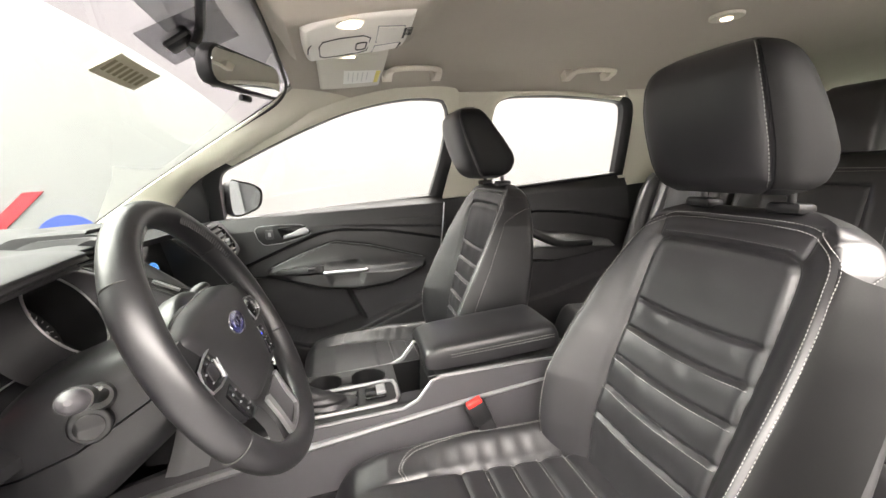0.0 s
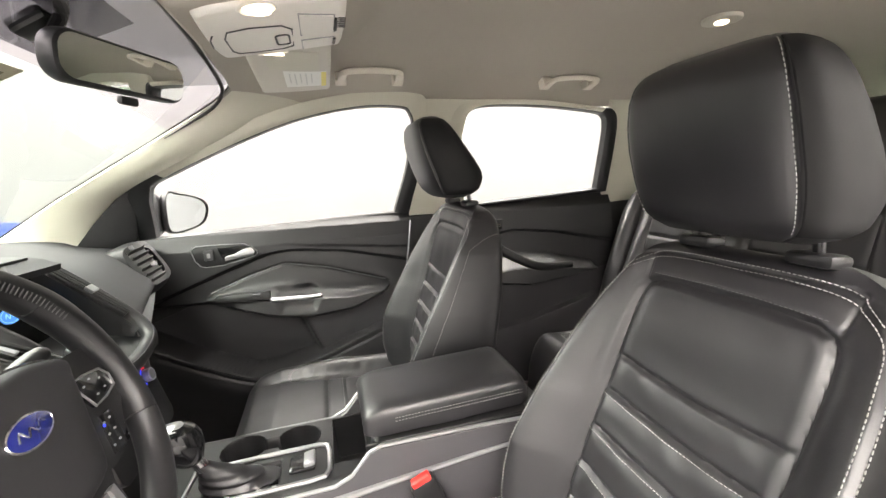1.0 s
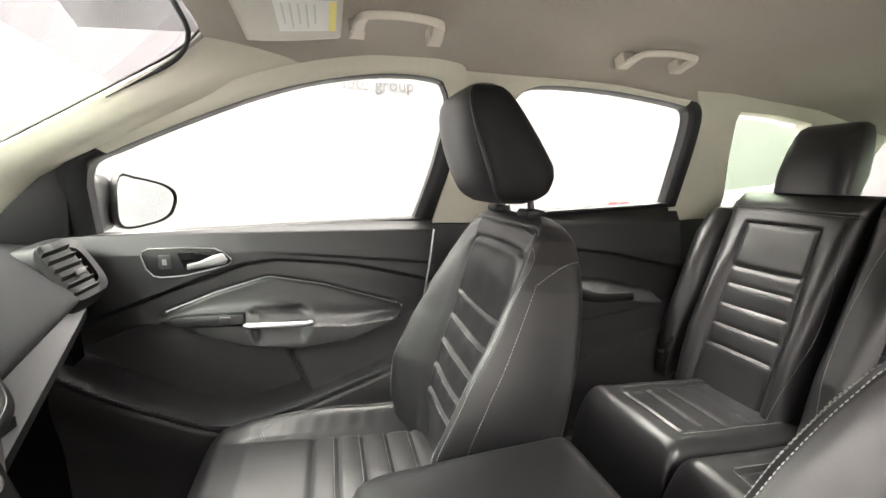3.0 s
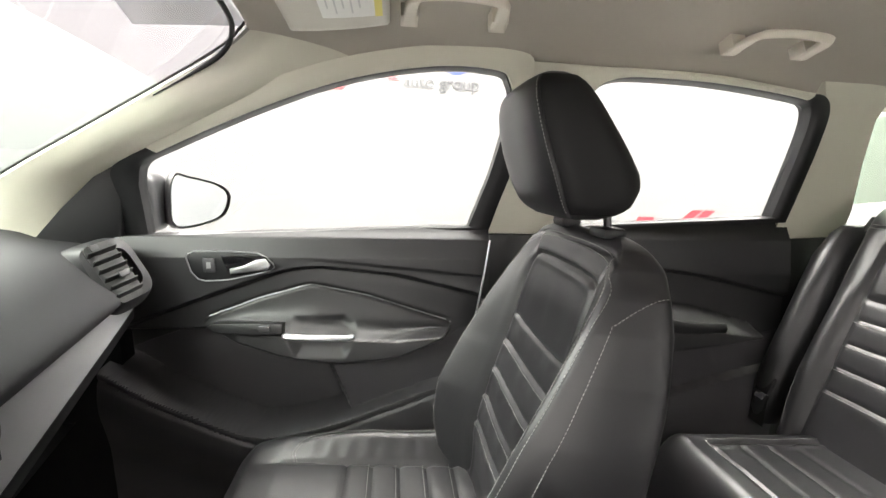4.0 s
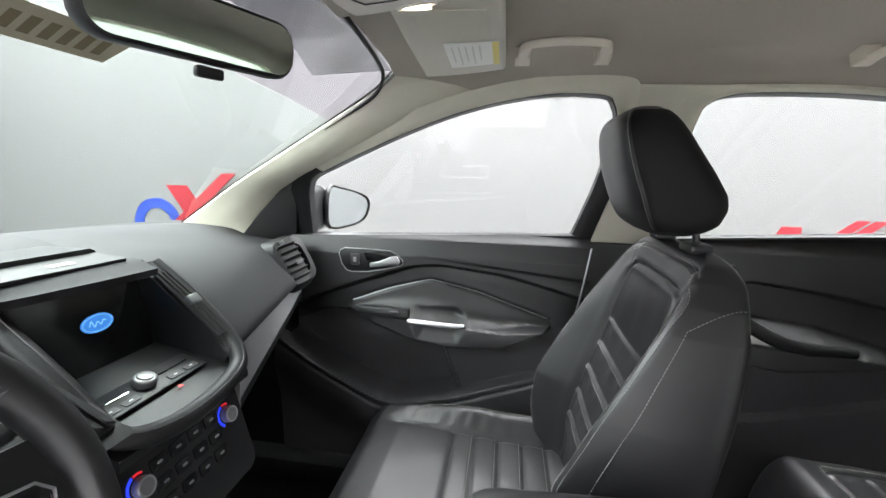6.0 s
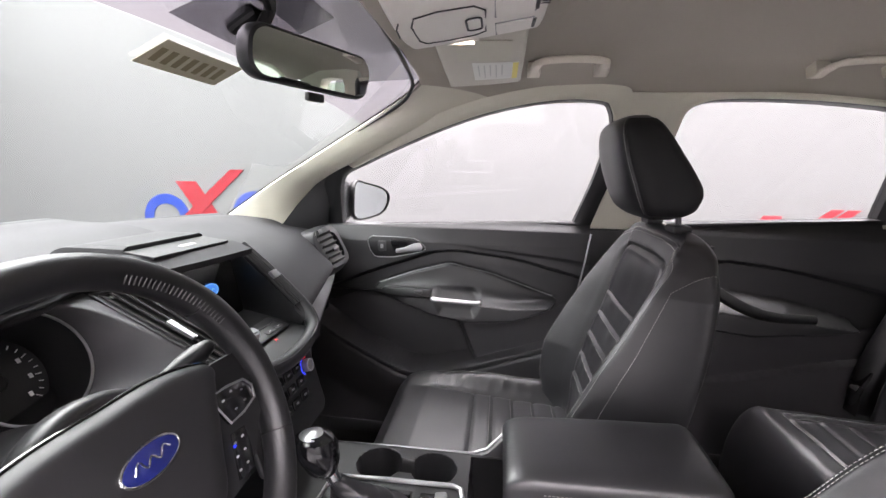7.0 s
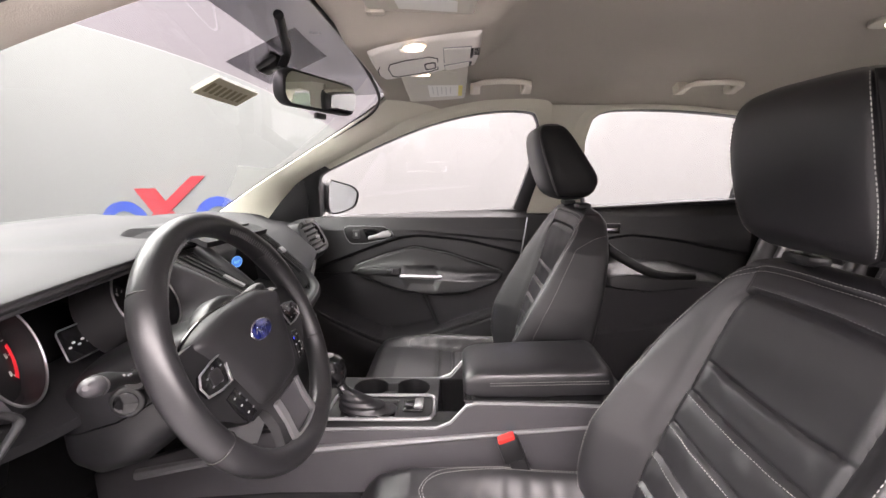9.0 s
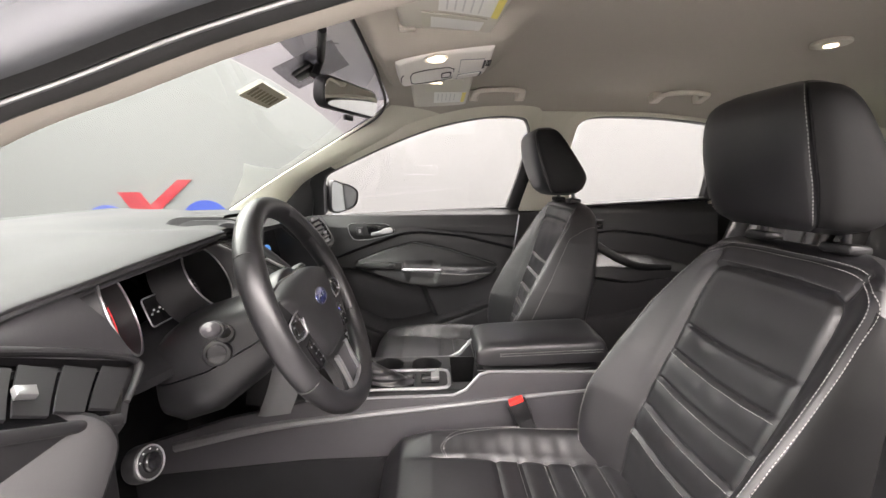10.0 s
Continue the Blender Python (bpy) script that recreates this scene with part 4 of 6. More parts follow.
def outer_side(s, t, sg):
    """A point just off the backrest's flank; t runs from the insert's edge to the rear."""
    hw = back_half_width(s)
    a = 0.132 + t * (hw - 0.132)
    return back_place(sg * (a + 0.003 * smoothstep(0.70, 0.80, t)), s, back_front(a, s) + 0.0012)


def front_seat(label, lean, low, outer=0):
    seat = thing("front_seat", (0, 0, 0), label, "car seat", "front seats")
    cu = part("cushion", seat_cushion(), LEATHER, seat)
    tagged(part("stitching", stitches(cushion_seams()), THREAD, cu, "pale double stitching"), kind="stuff")
    bk = part("backrest", seat_back(), LEATHER, seat)
    # Dark sheet laid over the outer flank, shade put in as colour.
    if outer:
        part("side_panel", thick(sheet(lambda u, v: outer_side(-0.03 + (0.475 - 0.02 * v) * u, 0.72 + 0.28 * v, outer), 50, 16), 0, (0.001, -outer * 0.001, 0)), LEATHER_MATT, bk, "dark sheet added to shade the driver's outer flank")
    pale, dark = back_seams()
    tagged(part("stitching", stitches(pale), THREAD, bk, "pale double stitching"), kind="stuff")
    tagged(part("piping", stitches(dark, r=0.0005), THREAD_DARK, bk), kind="stuff")
    hr = part("headrest", headrest(), LEATHER, seat)
    lines = []
    for sg in (-1, 1):
        lines.append([hr_point(h, sg * 0.84, 0.0012) for h in [0.010 + 0.182 * i / 50 for i in range(51)]])
        part("side_panel", thick(sheet(lambda u, v: hr_point(0.008 + 0.186 * u, sg * (0.96 + 1.35 * v), 0.0012), 30, 24), 0, (0, -sg * 0.002, 0)), LEATHER_MATT, hr, "matt black side panel")
    tagged(part("stitching", stitches(lines, length=0.0035), THREAD, hr, "pale seam stitching"), kind="stuff")
    for sg in (-1, 1):
        part("headrest_post", tube([(0.112, sg * 0.074, 1.145), (0.110, sg * 0.074, 1.17), (0.104, sg * 0.074, 1.215)], 0.0058, 12), STEEL_DARK, seat, "dark steel headrest post")
        part("post_guide", box((0.110, sg * 0.074, 1.162), (0.036, 0.050, 0.016), 0.006), BLACK_PLASTIC, seat)
    part("side_valance", box((-0.20, -0.245, 0.49), (0.46, 0.03, 0.11), 0.012), BLACK_PLASTIC, seat)
    part("side_valance", box((-0.20, 0.245, 0.49), (0.46, 0.03, 0.11), 0.012), BLACK_PLASTIC, seat)
    part("seat_frame", box((-0.20, 0.0, 0.455), (0.44, 0.42, 0.11), 0.02), BLACK_PLASTIC, seat)
    for sg in (-1, 1):
        part("rail", box((-0.20, sg * 0.19, 0.365), (0.60, 0.04, 0.09), 0.006), BLACK_PLASTIC, seat)
    hinge = pose(-0.03, 0, 0.66) @ Matrix.Rotation(radians(lean), 4, "Y") @ pose(0.03, 0, -0.66)
    for o in seat.children:
        if o.name.split(".")[0] in ("backrest", "headrest", "headrest_post", "post_guide"):
            o.matrix_basis = hinge
    cu.matrix_basis = pose(0, 0, -low)
    return seat


PASSENGER_SEAT = pose(0.020, 0.352, 0.0)
DRIVER_SEAT = pose(0.118, -0.361, -0.014)
seat_p = front_seat("black leather front passenger seat with pale stitching", 0.0, 0.032)
seat_p.matrix_basis = PASSENGER_SEAT
seat_d = front_seat("black leather driver's seat with pleated back", 6.0, 0.010, -1)
seat_d.matrix_basis = DRIVER_SEAT

# ---- rear bench ----
REAR_H = 0.58
REAR_PLEATS = (0.555, 0.455, 0.355, 0.255)


def rear_face(w, y, v):
    """A point of a rear backrest's face, y across from its middle and v up from 0 to 1."""
    a = abs(y)
    e = min(1.0, (w / 2 - a) / 0.045)
    t = min(1.0, (1 - v) / 0.09)
    fw = 0.060 * math.sqrt(max(0, 1 - (1 - e) ** 2)) ** 0.8 * math.sqrt(max(0, 1 - (1 - t) ** 2))
    ins = w * 0.30 * (1 - 0.10 * v)
    fw += 0.034 * smoothstep(ins - 0.004, ins + 0.03, a) * smoothstep(w / 2, w / 2 - 0.03, a) * table(v, [(0.0, 0.4), (0.30, 1.0), (0.60, 0.55), (0.90, 0.0)])
    if a < ins:
        fade = smoothstep(ins, ins - 0.015, a) * (1 if v < 0.80 else 0)
        for q in REAR_PLEATS:
            fw += fade * (0.0012 * math.exp(-(((v - q) * REAR_H + 0.022) / 0.018) ** 2) - 0.0035 * math.exp(-((v - q) * REAR_H / 0.005) ** 2))
        fw -= 0.006 * fade * math.exp(-((v - 0.64) * REAR_H / 0.006) ** 2)
    edge = max(a - ins, (v - 0.855) * REAR_H)
    fw -= 0.005 * math.exp(-(edge / 0.005) ** 2) - 0.002 * math.exp(-((edge - 0.010) / 0.008) ** 2)
    if v > 0.80:
        fw -= 0.004 * math.exp(-((v - 0.925) * REAR_H / 0.004) ** 2)
    fw += 0.002 * noise.noise(Vector((y * 14, v * 8, 7.7)))
    return Vector((-fw + 0.157 * v, y, v * REAR_H))


def rear_back(w):
    return thick(sheet(lambda u, v: rear_face(w, -w / 2 + w * u, v), 84, 110), 0, (0.07, 0, 0.0))


def rear_top(w, y, v):
    """A point of a rear cushion's top, v back from 0 to 1."""
    a = abs(y)
    e = min(1.0, (w / 2 - a) / 0.04)
    fr = min(1.0, v / 0.13)
    z = 0.20 * math.sqrt(max(0, 1 - (1 - fr) ** 2)) * (0.78 + 0.22 * math.sqrt(max(0, 1 - (1 - e) ** 2))) - 0.030 * v
    ins = w * 0.32
    z -= 0.006 * smoothstep(ins + 0.004, ins - 0.02, a) * smoothstep(0.16, 0.28, v)
    edge = max(a - ins, (0.22 - v) * 0.5)
    z -= 0.006 * math.exp(-(edge / 0.005) ** 2)
    if a < ins:
        for q in (0.36, 0.50, 0.64):
            z += 0.001 * math.exp(-(((v - q) * 0.5 - 0.02) / 0.016) ** 2) - 0.0025 * math.exp(-((v - q) * 0.5 / 0.005) ** 2)
    z += 0.003 * noise.noise(Vector((y * 11, v * 6, 2.2)))
    return Vector((-0.50 + 0.50 * v, y, z))


def rear_cushion(w):
    return thick(sheet(lambda u, v: rear_top(w, -w / 2 + w * u, v), 72, 80), 0, (0, 0, -0.10))


def rear_seat(y, w, yc, wc, label):
    rs = thing("rear_bench", (0.90, y, 0.53), label, "car seat", "rear seats")
    B, C, lift = Vector((0.868, y, 0.61)), Vector((0.92, yc, 0.470)), Vector((-0.0016, 0, 0.0006))
    cu = part("cushion", rear_cushion(wc), LEATHER, None)
    bk = part("backrest", rear_back(w), LEATHER, None)
    cu.location, bk.location = C, B
    ins = w * 0.30
    lines = [[B + lift + rear_face(w, -ins + 0.006 + (2 * ins - 0.012) * i / 30, q - 0.012) for i in range(31)] for q in REAR_PLEATS]
    for sg in (-1, 1):
        lines.append([B + lift + rear_face(w, sg * (ins + 0.028 + 0.03 * math.sin(math.pi * q)), q) for q in [0.06 + 0.80 * i / 40 for i in range(41)]])
    for o in (0.0, 0.014):
        lines.append([B + lift + rear_face(w, (-0.46 + 0.92 * i / 40) * w, 0.918 + o) for i in range(41)])
    up = Vector((0, 0, 0.0014))
    for sg in (-1, 1):
        lines.append([C + up + rear_top(wc, sg * (wc * 0.32 + 0.010), 0.22 + 0.70 * i / 40) for i in range(41)])
    lines.append([C + up + rear_top(wc, wc * (-0.33 + 0.66 * i / 30), 0.205) for i in range(31)])
    st = tagged(part("stitching", stitches(lines), THREAD, None, "pale stitching"), kind="stuff")
    hw = 0.092
    hr = part("headrest", loft([[(1.045 + 0.045 * h + d * math.copysign(abs(math.cos(t)) ** 0.5, math.cos(t)), y + wd * hw * math.copysign(abs(math.sin(t)) ** 0.5, math.sin(t)), 1.186 + 0.188 * h) for t in [2 * math.pi * k / 48 for k in range(48)]] for h, wd, d in ((0.0, 0.90, 0.034), (0.03, 1.0, 0.044), (0.3, 1.02, 0.052), (0.6, 0.97, 0.050), (0.85, 0.88, 0.044), (0.95, 0.82, 0.036), (1.0, 0.70, 0.022))]), LEATHER, None)
    posts = []
    for sg in (-1, 1):
        posts.append(part("headrest_post", tube([(1.055, y + sg * 0.052, 1.155), (1.052, y + sg * 0.052, 1.20)], 0.006, 8), CHROME, None, "chrome headrest post"))
        posts.append(part("post_guide", box((1.035, y + sg * 0.052, 1.178), (0.050, 0.044, 0.016), 0.005), BLACK_PLASTIC, None))
    if abs(y) > 0.3:
        sg = 1 if y > 0 else -1
        rings = [[(x + d * math.cos(t), sg * 0.640 + w2 * math.sin(t) + 0.003 * math.sin(9 * z * 6 + 3 * t), z) for t in [2 * math.pi * k / 28 for k in range(28)]] for x, z, d, w2 in ((0.84, 0.60, 0.03, 0.02), (0.845, 0.64, 0.052, 0.034), (0.860, 0.71, 0.060, 0.040), (0.885, 0.80, 0.063, 0.042), (0.912, 0.89, 0.064, 0.042), (0.938, 0.98, 0.062, 0.041), (0.965, 1.06, 0.058, 0.038), (0.985, 1.12, 0.046, 0.030), (0.995, 1.14, 0.030, 0.016))]
        posts.append(part("side_bolster", loft(rings), LEATHER, None, "creased black side bolster"))
    for o in (cu, bk, hr, st, *posts):
        o.parent = rs
        o.matrix_parent_inverse = rs.matrix_basis.inverted()
    return rs


rear_seat(0.425, 0.345, 0.378, 0.312, "black leather rear seat with stitched pleats")
rear_seat(-0.425, 0.345, -0.378, 0.312, "black leather rear seat behind the driver")
rear_seat(0.0, 0.495, 0.0, 0.435, "black leather middle rear seat")


# rear belts
for sg in (-1, 1):
    belt = thing("rear_seat_belt", (0.85, sg * 0.63, 0.7), "black rear seat belt with metal tongue", "seat belt")
    line = smooth_line([(1.02, sg * 0.600, 1.165), (0.955, sg * 0.625, 1.02), (0.885, sg * 0.640, 0.84), (0.815, sg * 0.640, 0.70), (0.80, sg * 0.635, 0.60)], 30)
    part("webbing", loft([[p + Vector((0, -0.023, 0.0)), p + Vector((-0.0015, 0, 0.0005)), p + Vector((0, 0.023, 0.0)), p + Vector((0.0015, 0, -0.0005))] for p in line]), RUBBER, belt)
    tg = part("tongue", box((0.812, sg * 0.632, 0.712), (0.012, 0.040, 0.050), 0.003, Matrix.Rotation(radians(25), 4, "Y")), BLACK_PLASTIC, belt)
    part("tongue_plate", box((0.802, sg * 0.632, 0.690), (0.003, 0.026, 0.036), 0.001, Matrix.Rotation(radians(25), 4, "Y")), CHROME, tg, "bright metal tongue")

# ---- dashboard ----
def frame_from(c, n, up=(0, 0, 1)):
    """A place at c whose local z points along n and whose local y points up."""
    n = Vector(n).normalized()
    xa = Vector(up).cross(n).normalized()
    ya = n.cross(xa)
    m = Matrix((xa, ya, n)).transposed().to_4x4()
    return Matrix.Translation(c) @ m


def rounded(w, h, r, n=6):
    """A rounded rectangle's outline."""
    out = []
    for cx, cy, a0 in ((w / 2 - r, h / 2 - r, 0), (-w / 2 + r, h / 2 - r, 90), (-w / 2 + r, -h / 2 + r, 180), (w / 2 - r, -h / 2 + r, 270)):
        for k in range(n + 1):
            a = radians(a0 + 90 * k / n)
            out.append((cx + r * math.cos(a), cy + r * math.sin(a)))
    return out


def plate(m, outline, d, bevel=0.0):
    """A plate in the place m: outline in its x and y, d thick along its z."""
    R3 = m.to_3x3()
    return prism([m @ Vector((x, y, 0)) for x, y in outline], R3 @ Vector((0, 0, d)), bevel=bevel)


def at(m, x, y, z=0.0):
    return m @ Vector((x, y, z))


def pad_edge(y):
    """The rear lower edge of the upper pad."""
    return -0.691 + 0.255 * (0.476 - y)


def dash_profile(y):
    xe = pad_edge(y)
    zt = 1.122 - 0.016 * (abs(y) / 0.6) ** 2
    return [(-1.32, 1.050), (-1.20, zt + 0.006), (-1.06, zt + 0.012), (-0.95, zt + 0.004), (xe - 0.17, zt - 0.016), (xe - 0.085, 1.066), (xe - 0.028, 1.016), (xe, 0.986), (xe - 0.004, 0.968), (xe - 0.04, 0.958)]


dash = thing("dashboard", (-0.9, 0, 0.9), "black soft-touch dashboard with satin grey lower trim", "dashboard")


def dash_sheet(y0, y1, n, prof=dash_profile):
    rows = {}

    def f(u, v):
        y = y0 + (y1 - y0) * u
        if u not in rows:
            rows[u] = [(p.x, y, p.z) for p in smooth_line([(a, 0, b) for a, b in prof(y)], 40)]
        return rows[u][int(round(v * 40))]
    return thick(sheet(f, n, 40), 0, (-0.012, 0, -0.012))


part("upper_pad", dash_sheet(0.125, 0.668, 40), PAD, dash)


def strip(y0, y1, prof, n=24):
    return thick(sheet(lambda u, v: prof(y0 + (y1 - y0) * u, v), n, 10), 0, (-0.012, 0, -0.006))


def drop(y):
    return table(y, [(0.12, 1.9), (0.5, 0.95), (0.66, 0.5)])


part("trim_strip", strip(0.125, 0.64, lambda y, v: (pad_edge(y) - 0.030 + 0.022 * v, y, 0.966 - 0.055 * v * drop(y))), SILVER_SOFT, dash, "satin grey trim strip")
part("glovebox_lid", strip(0.125, 0.66, lambda y, v: (pad_edge(y) - 0.012 - 0.03 * v - 0.36 * max(0, v - 0.15), y, 0.962 - 0.055 * drop(y) - 0.26 * v)), BLACK_PLASTIC, dash)
part("knee_panel", strip(0.125, 0.66, lambda y, v: (pad_edge(y) - 0.16 - 0.3 * v, y, 0.66 - 0.02 * v)), BLACK_PLASTIC, dash)


# driver's half: a rolled top that ends in the gauge hood
def drive_profile(y):
    xr = soft(y, [(-0.68, -0.738), (-0.60, -0.722), (-0.53, -0.708), (-0.47, -0.696), (-0.40, -0.680), (-0.323, -0.654), (-0.26, -0.672), (-0.20, -0.722), (-0.15, -0.740), (0.0, -0.720), (0.14, -0.745)], 0.02)
    zt = soft(y, [(-0.68, 1.098), (-0.60, 1.113), (-0.53, 1.121), (-0.47, 1.129), (-0.40, 1.138), (-0.323, 1.150), (-0.25, 1.145), (-0.17, 1.135), (0.0, 1.137), (0.14, 1.127)], 0.02)
    far = 1.150 - 0.03 * smoothstep(-0.40, -0.68, y)
    return [(-1.32, 1.060), (-1.20, far), (-1.06, far + 0.004), (-0.95, max(far, zt - 0.006)), (-0.85, zt - 0.002), (xr - 0.05, zt), (xr - 0.004, zt - 0.003), (xr, zt - 0.009), (xr - 0.006, zt - 0.015), (xr - 0.10, zt - 0.019)]


part("driver_pad", dash_sheet(-0.668, 0.130, 70, drive_profile), PAD, dash)

# gauge cluster: two deep tubes with chrome rims before a black panel
clu = part("cluster_panel", plate(frame_from((-0.825, -0.365, 1.050), (0.93, 0.0, 0.30)), rounded(0.40, 0.150, 0.04), 0.006), GLOSS_BLACK, dash, "black gauge cluster with two ringed dials")
part("cluster_apron", thick(sheet(lambda u, v: (-0.775 + 0.085 * v + 0.02 * math.sin(math.pi * u) * v, -0.540 + 0.335 * u, 1.004 - 0.034 * v ** 2 + 0.012 * abs(2 * u - 1) ** 3), 24, 8), 0, (0, 0, -0.012)), BLACK_PLASTIC, clu)


def cone(m, r0, z0, r1, z1, n=56):
    return sheet(lambda u, v: m @ Vector(((r0 + (r1 - r0) * v) * math.cos(2 * math.pi * u), (r0 + (r1 - r0) * v) * math.sin(2 * math.pi * u), z0 + (z1 - z0) * v)), n, 6, closed_u=True)


def direction(yaw, pitch):
    return (math.cos(pitch) * math.cos(yaw), math.cos(pitch) * math.sin(yaw), math.sin(pitch))


for c, n, red in (((-0.722, -0.460, 1.058), direction(0.485, 0.274), True), ((-0.708, -0.264, 1.062), direction(0.07, 0.48), False)):
    g = frame_from(c, n)
    can = part("dial_can", thick(cone(g, 0.0635, 0.0, 0.072 if red else 0.080, -0.050), 0.0, (0, 0, 0.0005)), DASH, clu)
    part("can_lining", cone(g, 0.0600, 0.0, 0.0570, -0.062), BLACK_PLASTIC, can)
    part("dial_ring", sheet(lambda u, v: g @ Vector(((0.0618 + 0.0016 * math.cos(2 * math.pi * v)) * math.cos(2 * math.pi * u), (0.0618 + 0.0016 * math.cos(2 * math.pi * v)) * math.sin(2 * math.pi * u), 0.0008 + 0.0016 * math.sin(2 * math.pi * v))), 72, 8, True, True), SILVER, clu, "bright dial ring")
    g = g @ Matrix.Translation((0, 0, -0.006 if red else -0.038)) @ Matrix.Scale(1.0 if red else 0.93, 4)
    face = part("dial_face", plate(g @ Matrix.Translation((0, 0, -0.020)), [(0.0575 * math.cos(2 * math.pi * k / 40), 0.0575 * math.sin(2 * math.pi * k / 40)) for k in range(40)], 0.003), BLACK_PLASTIC, clu)
    for k in range(25):
        a = radians(225 - 270 * k / 24)
        big = k % 3 == 0
        mk = g @ Matrix.Translation((0.048 * math.cos(a), 0.048 * math.sin(a), -0.0165)) @ Matrix.Rotation(a, 4, "Z")
        part("tick", plate(mk, [(-0.004 if big else -0.002, -0.0006), (0.003, -0.0006), (0.003, 0.0006), (-0.004 if big else -0.002, 0.0006)], 0.0006), PRINT_WHITE, face)
    for k in range(0, 9):
        a = radians(225 - 270 * k / 8)
        mk = g @ Matrix.Translation((0.039 * math.cos(a), 0.039 * math.sin(a), -0.0165))
        part("numeral_bar", plate(mk, [(-0.0022, -0.0030), (0.0022, -0.0030), (0.0022, 0.0030), (-0.0022, 0.0030)], 0.0005), PRINT_WHITE, face)
    a = radians(222)
    part("needle", plate(g @ Matrix.Translation((0, 0, -0.013)) @ Matrix.Rotation(a, 4, "Z"), [(-0.008, -0.0015), (0.042, -0.0006), (0.042, 0.0006), (-0.008, 0.0015)], 0.001), PRINT_WHITE, face)
    part("needle_hub", disc(at(g, 0, 0, -0.012), 0.010, 0.006, n, 20, 0.002), BLACK_PLASTIC, face)
    if red:
        part("red_zone", sheet(lambda u, v: at(g, (0.045 + 0.007 * v) * math.cos(radians(-48 + 52 * u)), (0.045 + 0.007 * v) * math.sin(radians(-48 + 52 * u)), -0.0155), 12, 1), RED_GLOW, face, "red end of the dial scale")
M = frame_from((-0.748, -0.345, 1.028), (0.95, 0.0, 0.30))
scr = part("cluster_screen", plate(M, rounded(0.066, 0.044, 0.006), 0.004), GLOSS_BLACK, clu)
part("screen_frame", tube([at(M, x, y, 0.004) for x, y in rounded(0.068, 0.046, 0.006)], 0.0012, 6, closed=True), SILVER, scr)
for k in range(5):
    part("screen_mark", plate(M @ Matrix.Translation((-0.024 + 0.007 * k, -0.004 + 0.005 * (k % 2), 0.0042)), rounded(0.005, 0.003, 0.001, 1), 0.0004), PRINT_WHITE, scr)

# left air vent, its housing and the light switch
V_TL, V_TR, V_BL, V_BR = Vector((-0.712, -0.672, 1.084)), Vector((-0.672, -0.524, 1.012)), Vector((-0.650, -0.716, 1.056)), Vector((-0.634, -0.588, 0.994))
V_N = (V_TR - V_TL).cross(V_BL - V_TL).normalized()
if V_N.z < 0:
    V_N = -V_N


def vent_at(u, v, lift=0.0):
    return V_TL.lerp(V_TR, u).lerp(V_BL.lerp(V_BR, u), v) + V_N * lift


def shoulder(u, v):
    """The dashboard's outer shoulder, from the hood's edge down to the vent."""
    top = Vector((-0.750, -0.700, 1.080)).lerp(Vector((-0.716, -0.540, 1.110)), u)
    p = top.lerp(vent_at(-0.10 + 1.16 * u, -0.14, 0.0), v)
    return p + Vector((0.6, -0.3, 0.7)) * 0.012 * math.sin(math.pi * v)


part("outer_shoulder", thick(sheet(shoulder, 16, 12), 0, (-0.015, 0.004, -0.010)), PAD, dash)
vb = part("vent_housing", thick(sheet(lambda u, v: vent_at(-0.08 + 1.16 * u, -0.10 + 1.22 * v, -0.012), 6, 6), 0, -V_N * 0.05), DASH, dash)
vc = part("vent_recess", thick(sheet(lambda u, v: vent_at(u, v, -0.008), 4, 4), 0, -V_N * 0.003), GLOSS_BLACK, vb)
for k in range(4):
    u0 = 0.03 + 0.24 * k
    part("slat", thick(sheet(lambda u, v: vent_at(u0 + 0.222 * u + 0.10 * (0.5 - v), 0.04 + 0.92 * v, 0.002 - 0.004 * u), 3, 3), 0, -V_N * 0.003), DASH, vc)
part("vent_tab", prism([vent_at(0.22, 0.62, 0.006), vent_at(0.34, 0.62, 0.006), vent_at(0.34, 0.80, 0.006), vent_at(0.22, 0.80, 0.006)], V_N * 0.006, bevel=0.001), SILVER, vc, "bright vent slider")
part("vent_brow", tube(smooth_line([vent_at(-0.10, -0.16, -0.002), vent_at(0.3, -0.20, 0.004), vent_at(0.8, -0.20, 0.004), vent_at(1.06, -0.12, 0.0), vent_at(1.08, 0.25, -0.004), vent_at(1.05, 0.7, -0.010)], 30), lambda t: 0.0085 - 0.005 * t, 12, flat=0.7), DASH, vb)
part("vent_sill", tube(smooth_line([vent_at(-0.08, 1.10, -0.010), vent_at(0.5, 1.10, -0.010), vent_at(1.0, 1.06, -0.010)], 16), 0.006, 12), DASH, vb)
part("lower_panel", thick(sheet(lambda u, v: (-0.690 - 0.04 * v - 0.42 * smoothstep(0.24, 0.36, u) * smoothstep(-0.15, 0.25, v) + 0.02 * math.sin(math.pi * v), -0.668 + 0.52 * u, 0.955 - 0.33 * v), 40, 24), 0, (-0.03, 0, 0)), BLACK_PLASTIC, dash)
part("fascia", thick(sheet(lambda u, v: (-0.770 + 0.055 * math.sin(v * 1.5) - 0.035 * u * (1 - v), -0.668 + 0.135 * u, 1.098 - 0.125 * v), 14, 14), 0, (-0.02, 0, 0)), DASH, dash)
part("end_cap", plate(frame_from((-0.672, -0.672, 0.955), (0.72, -0.60, 0.35)) @ Matrix.Rotation(radians(-28), 4, "Z"), rounded(0.120, 0.150, 0.040), 0.022, bevel=0.010), DASH, dash, "grey end panel of the dashboard")
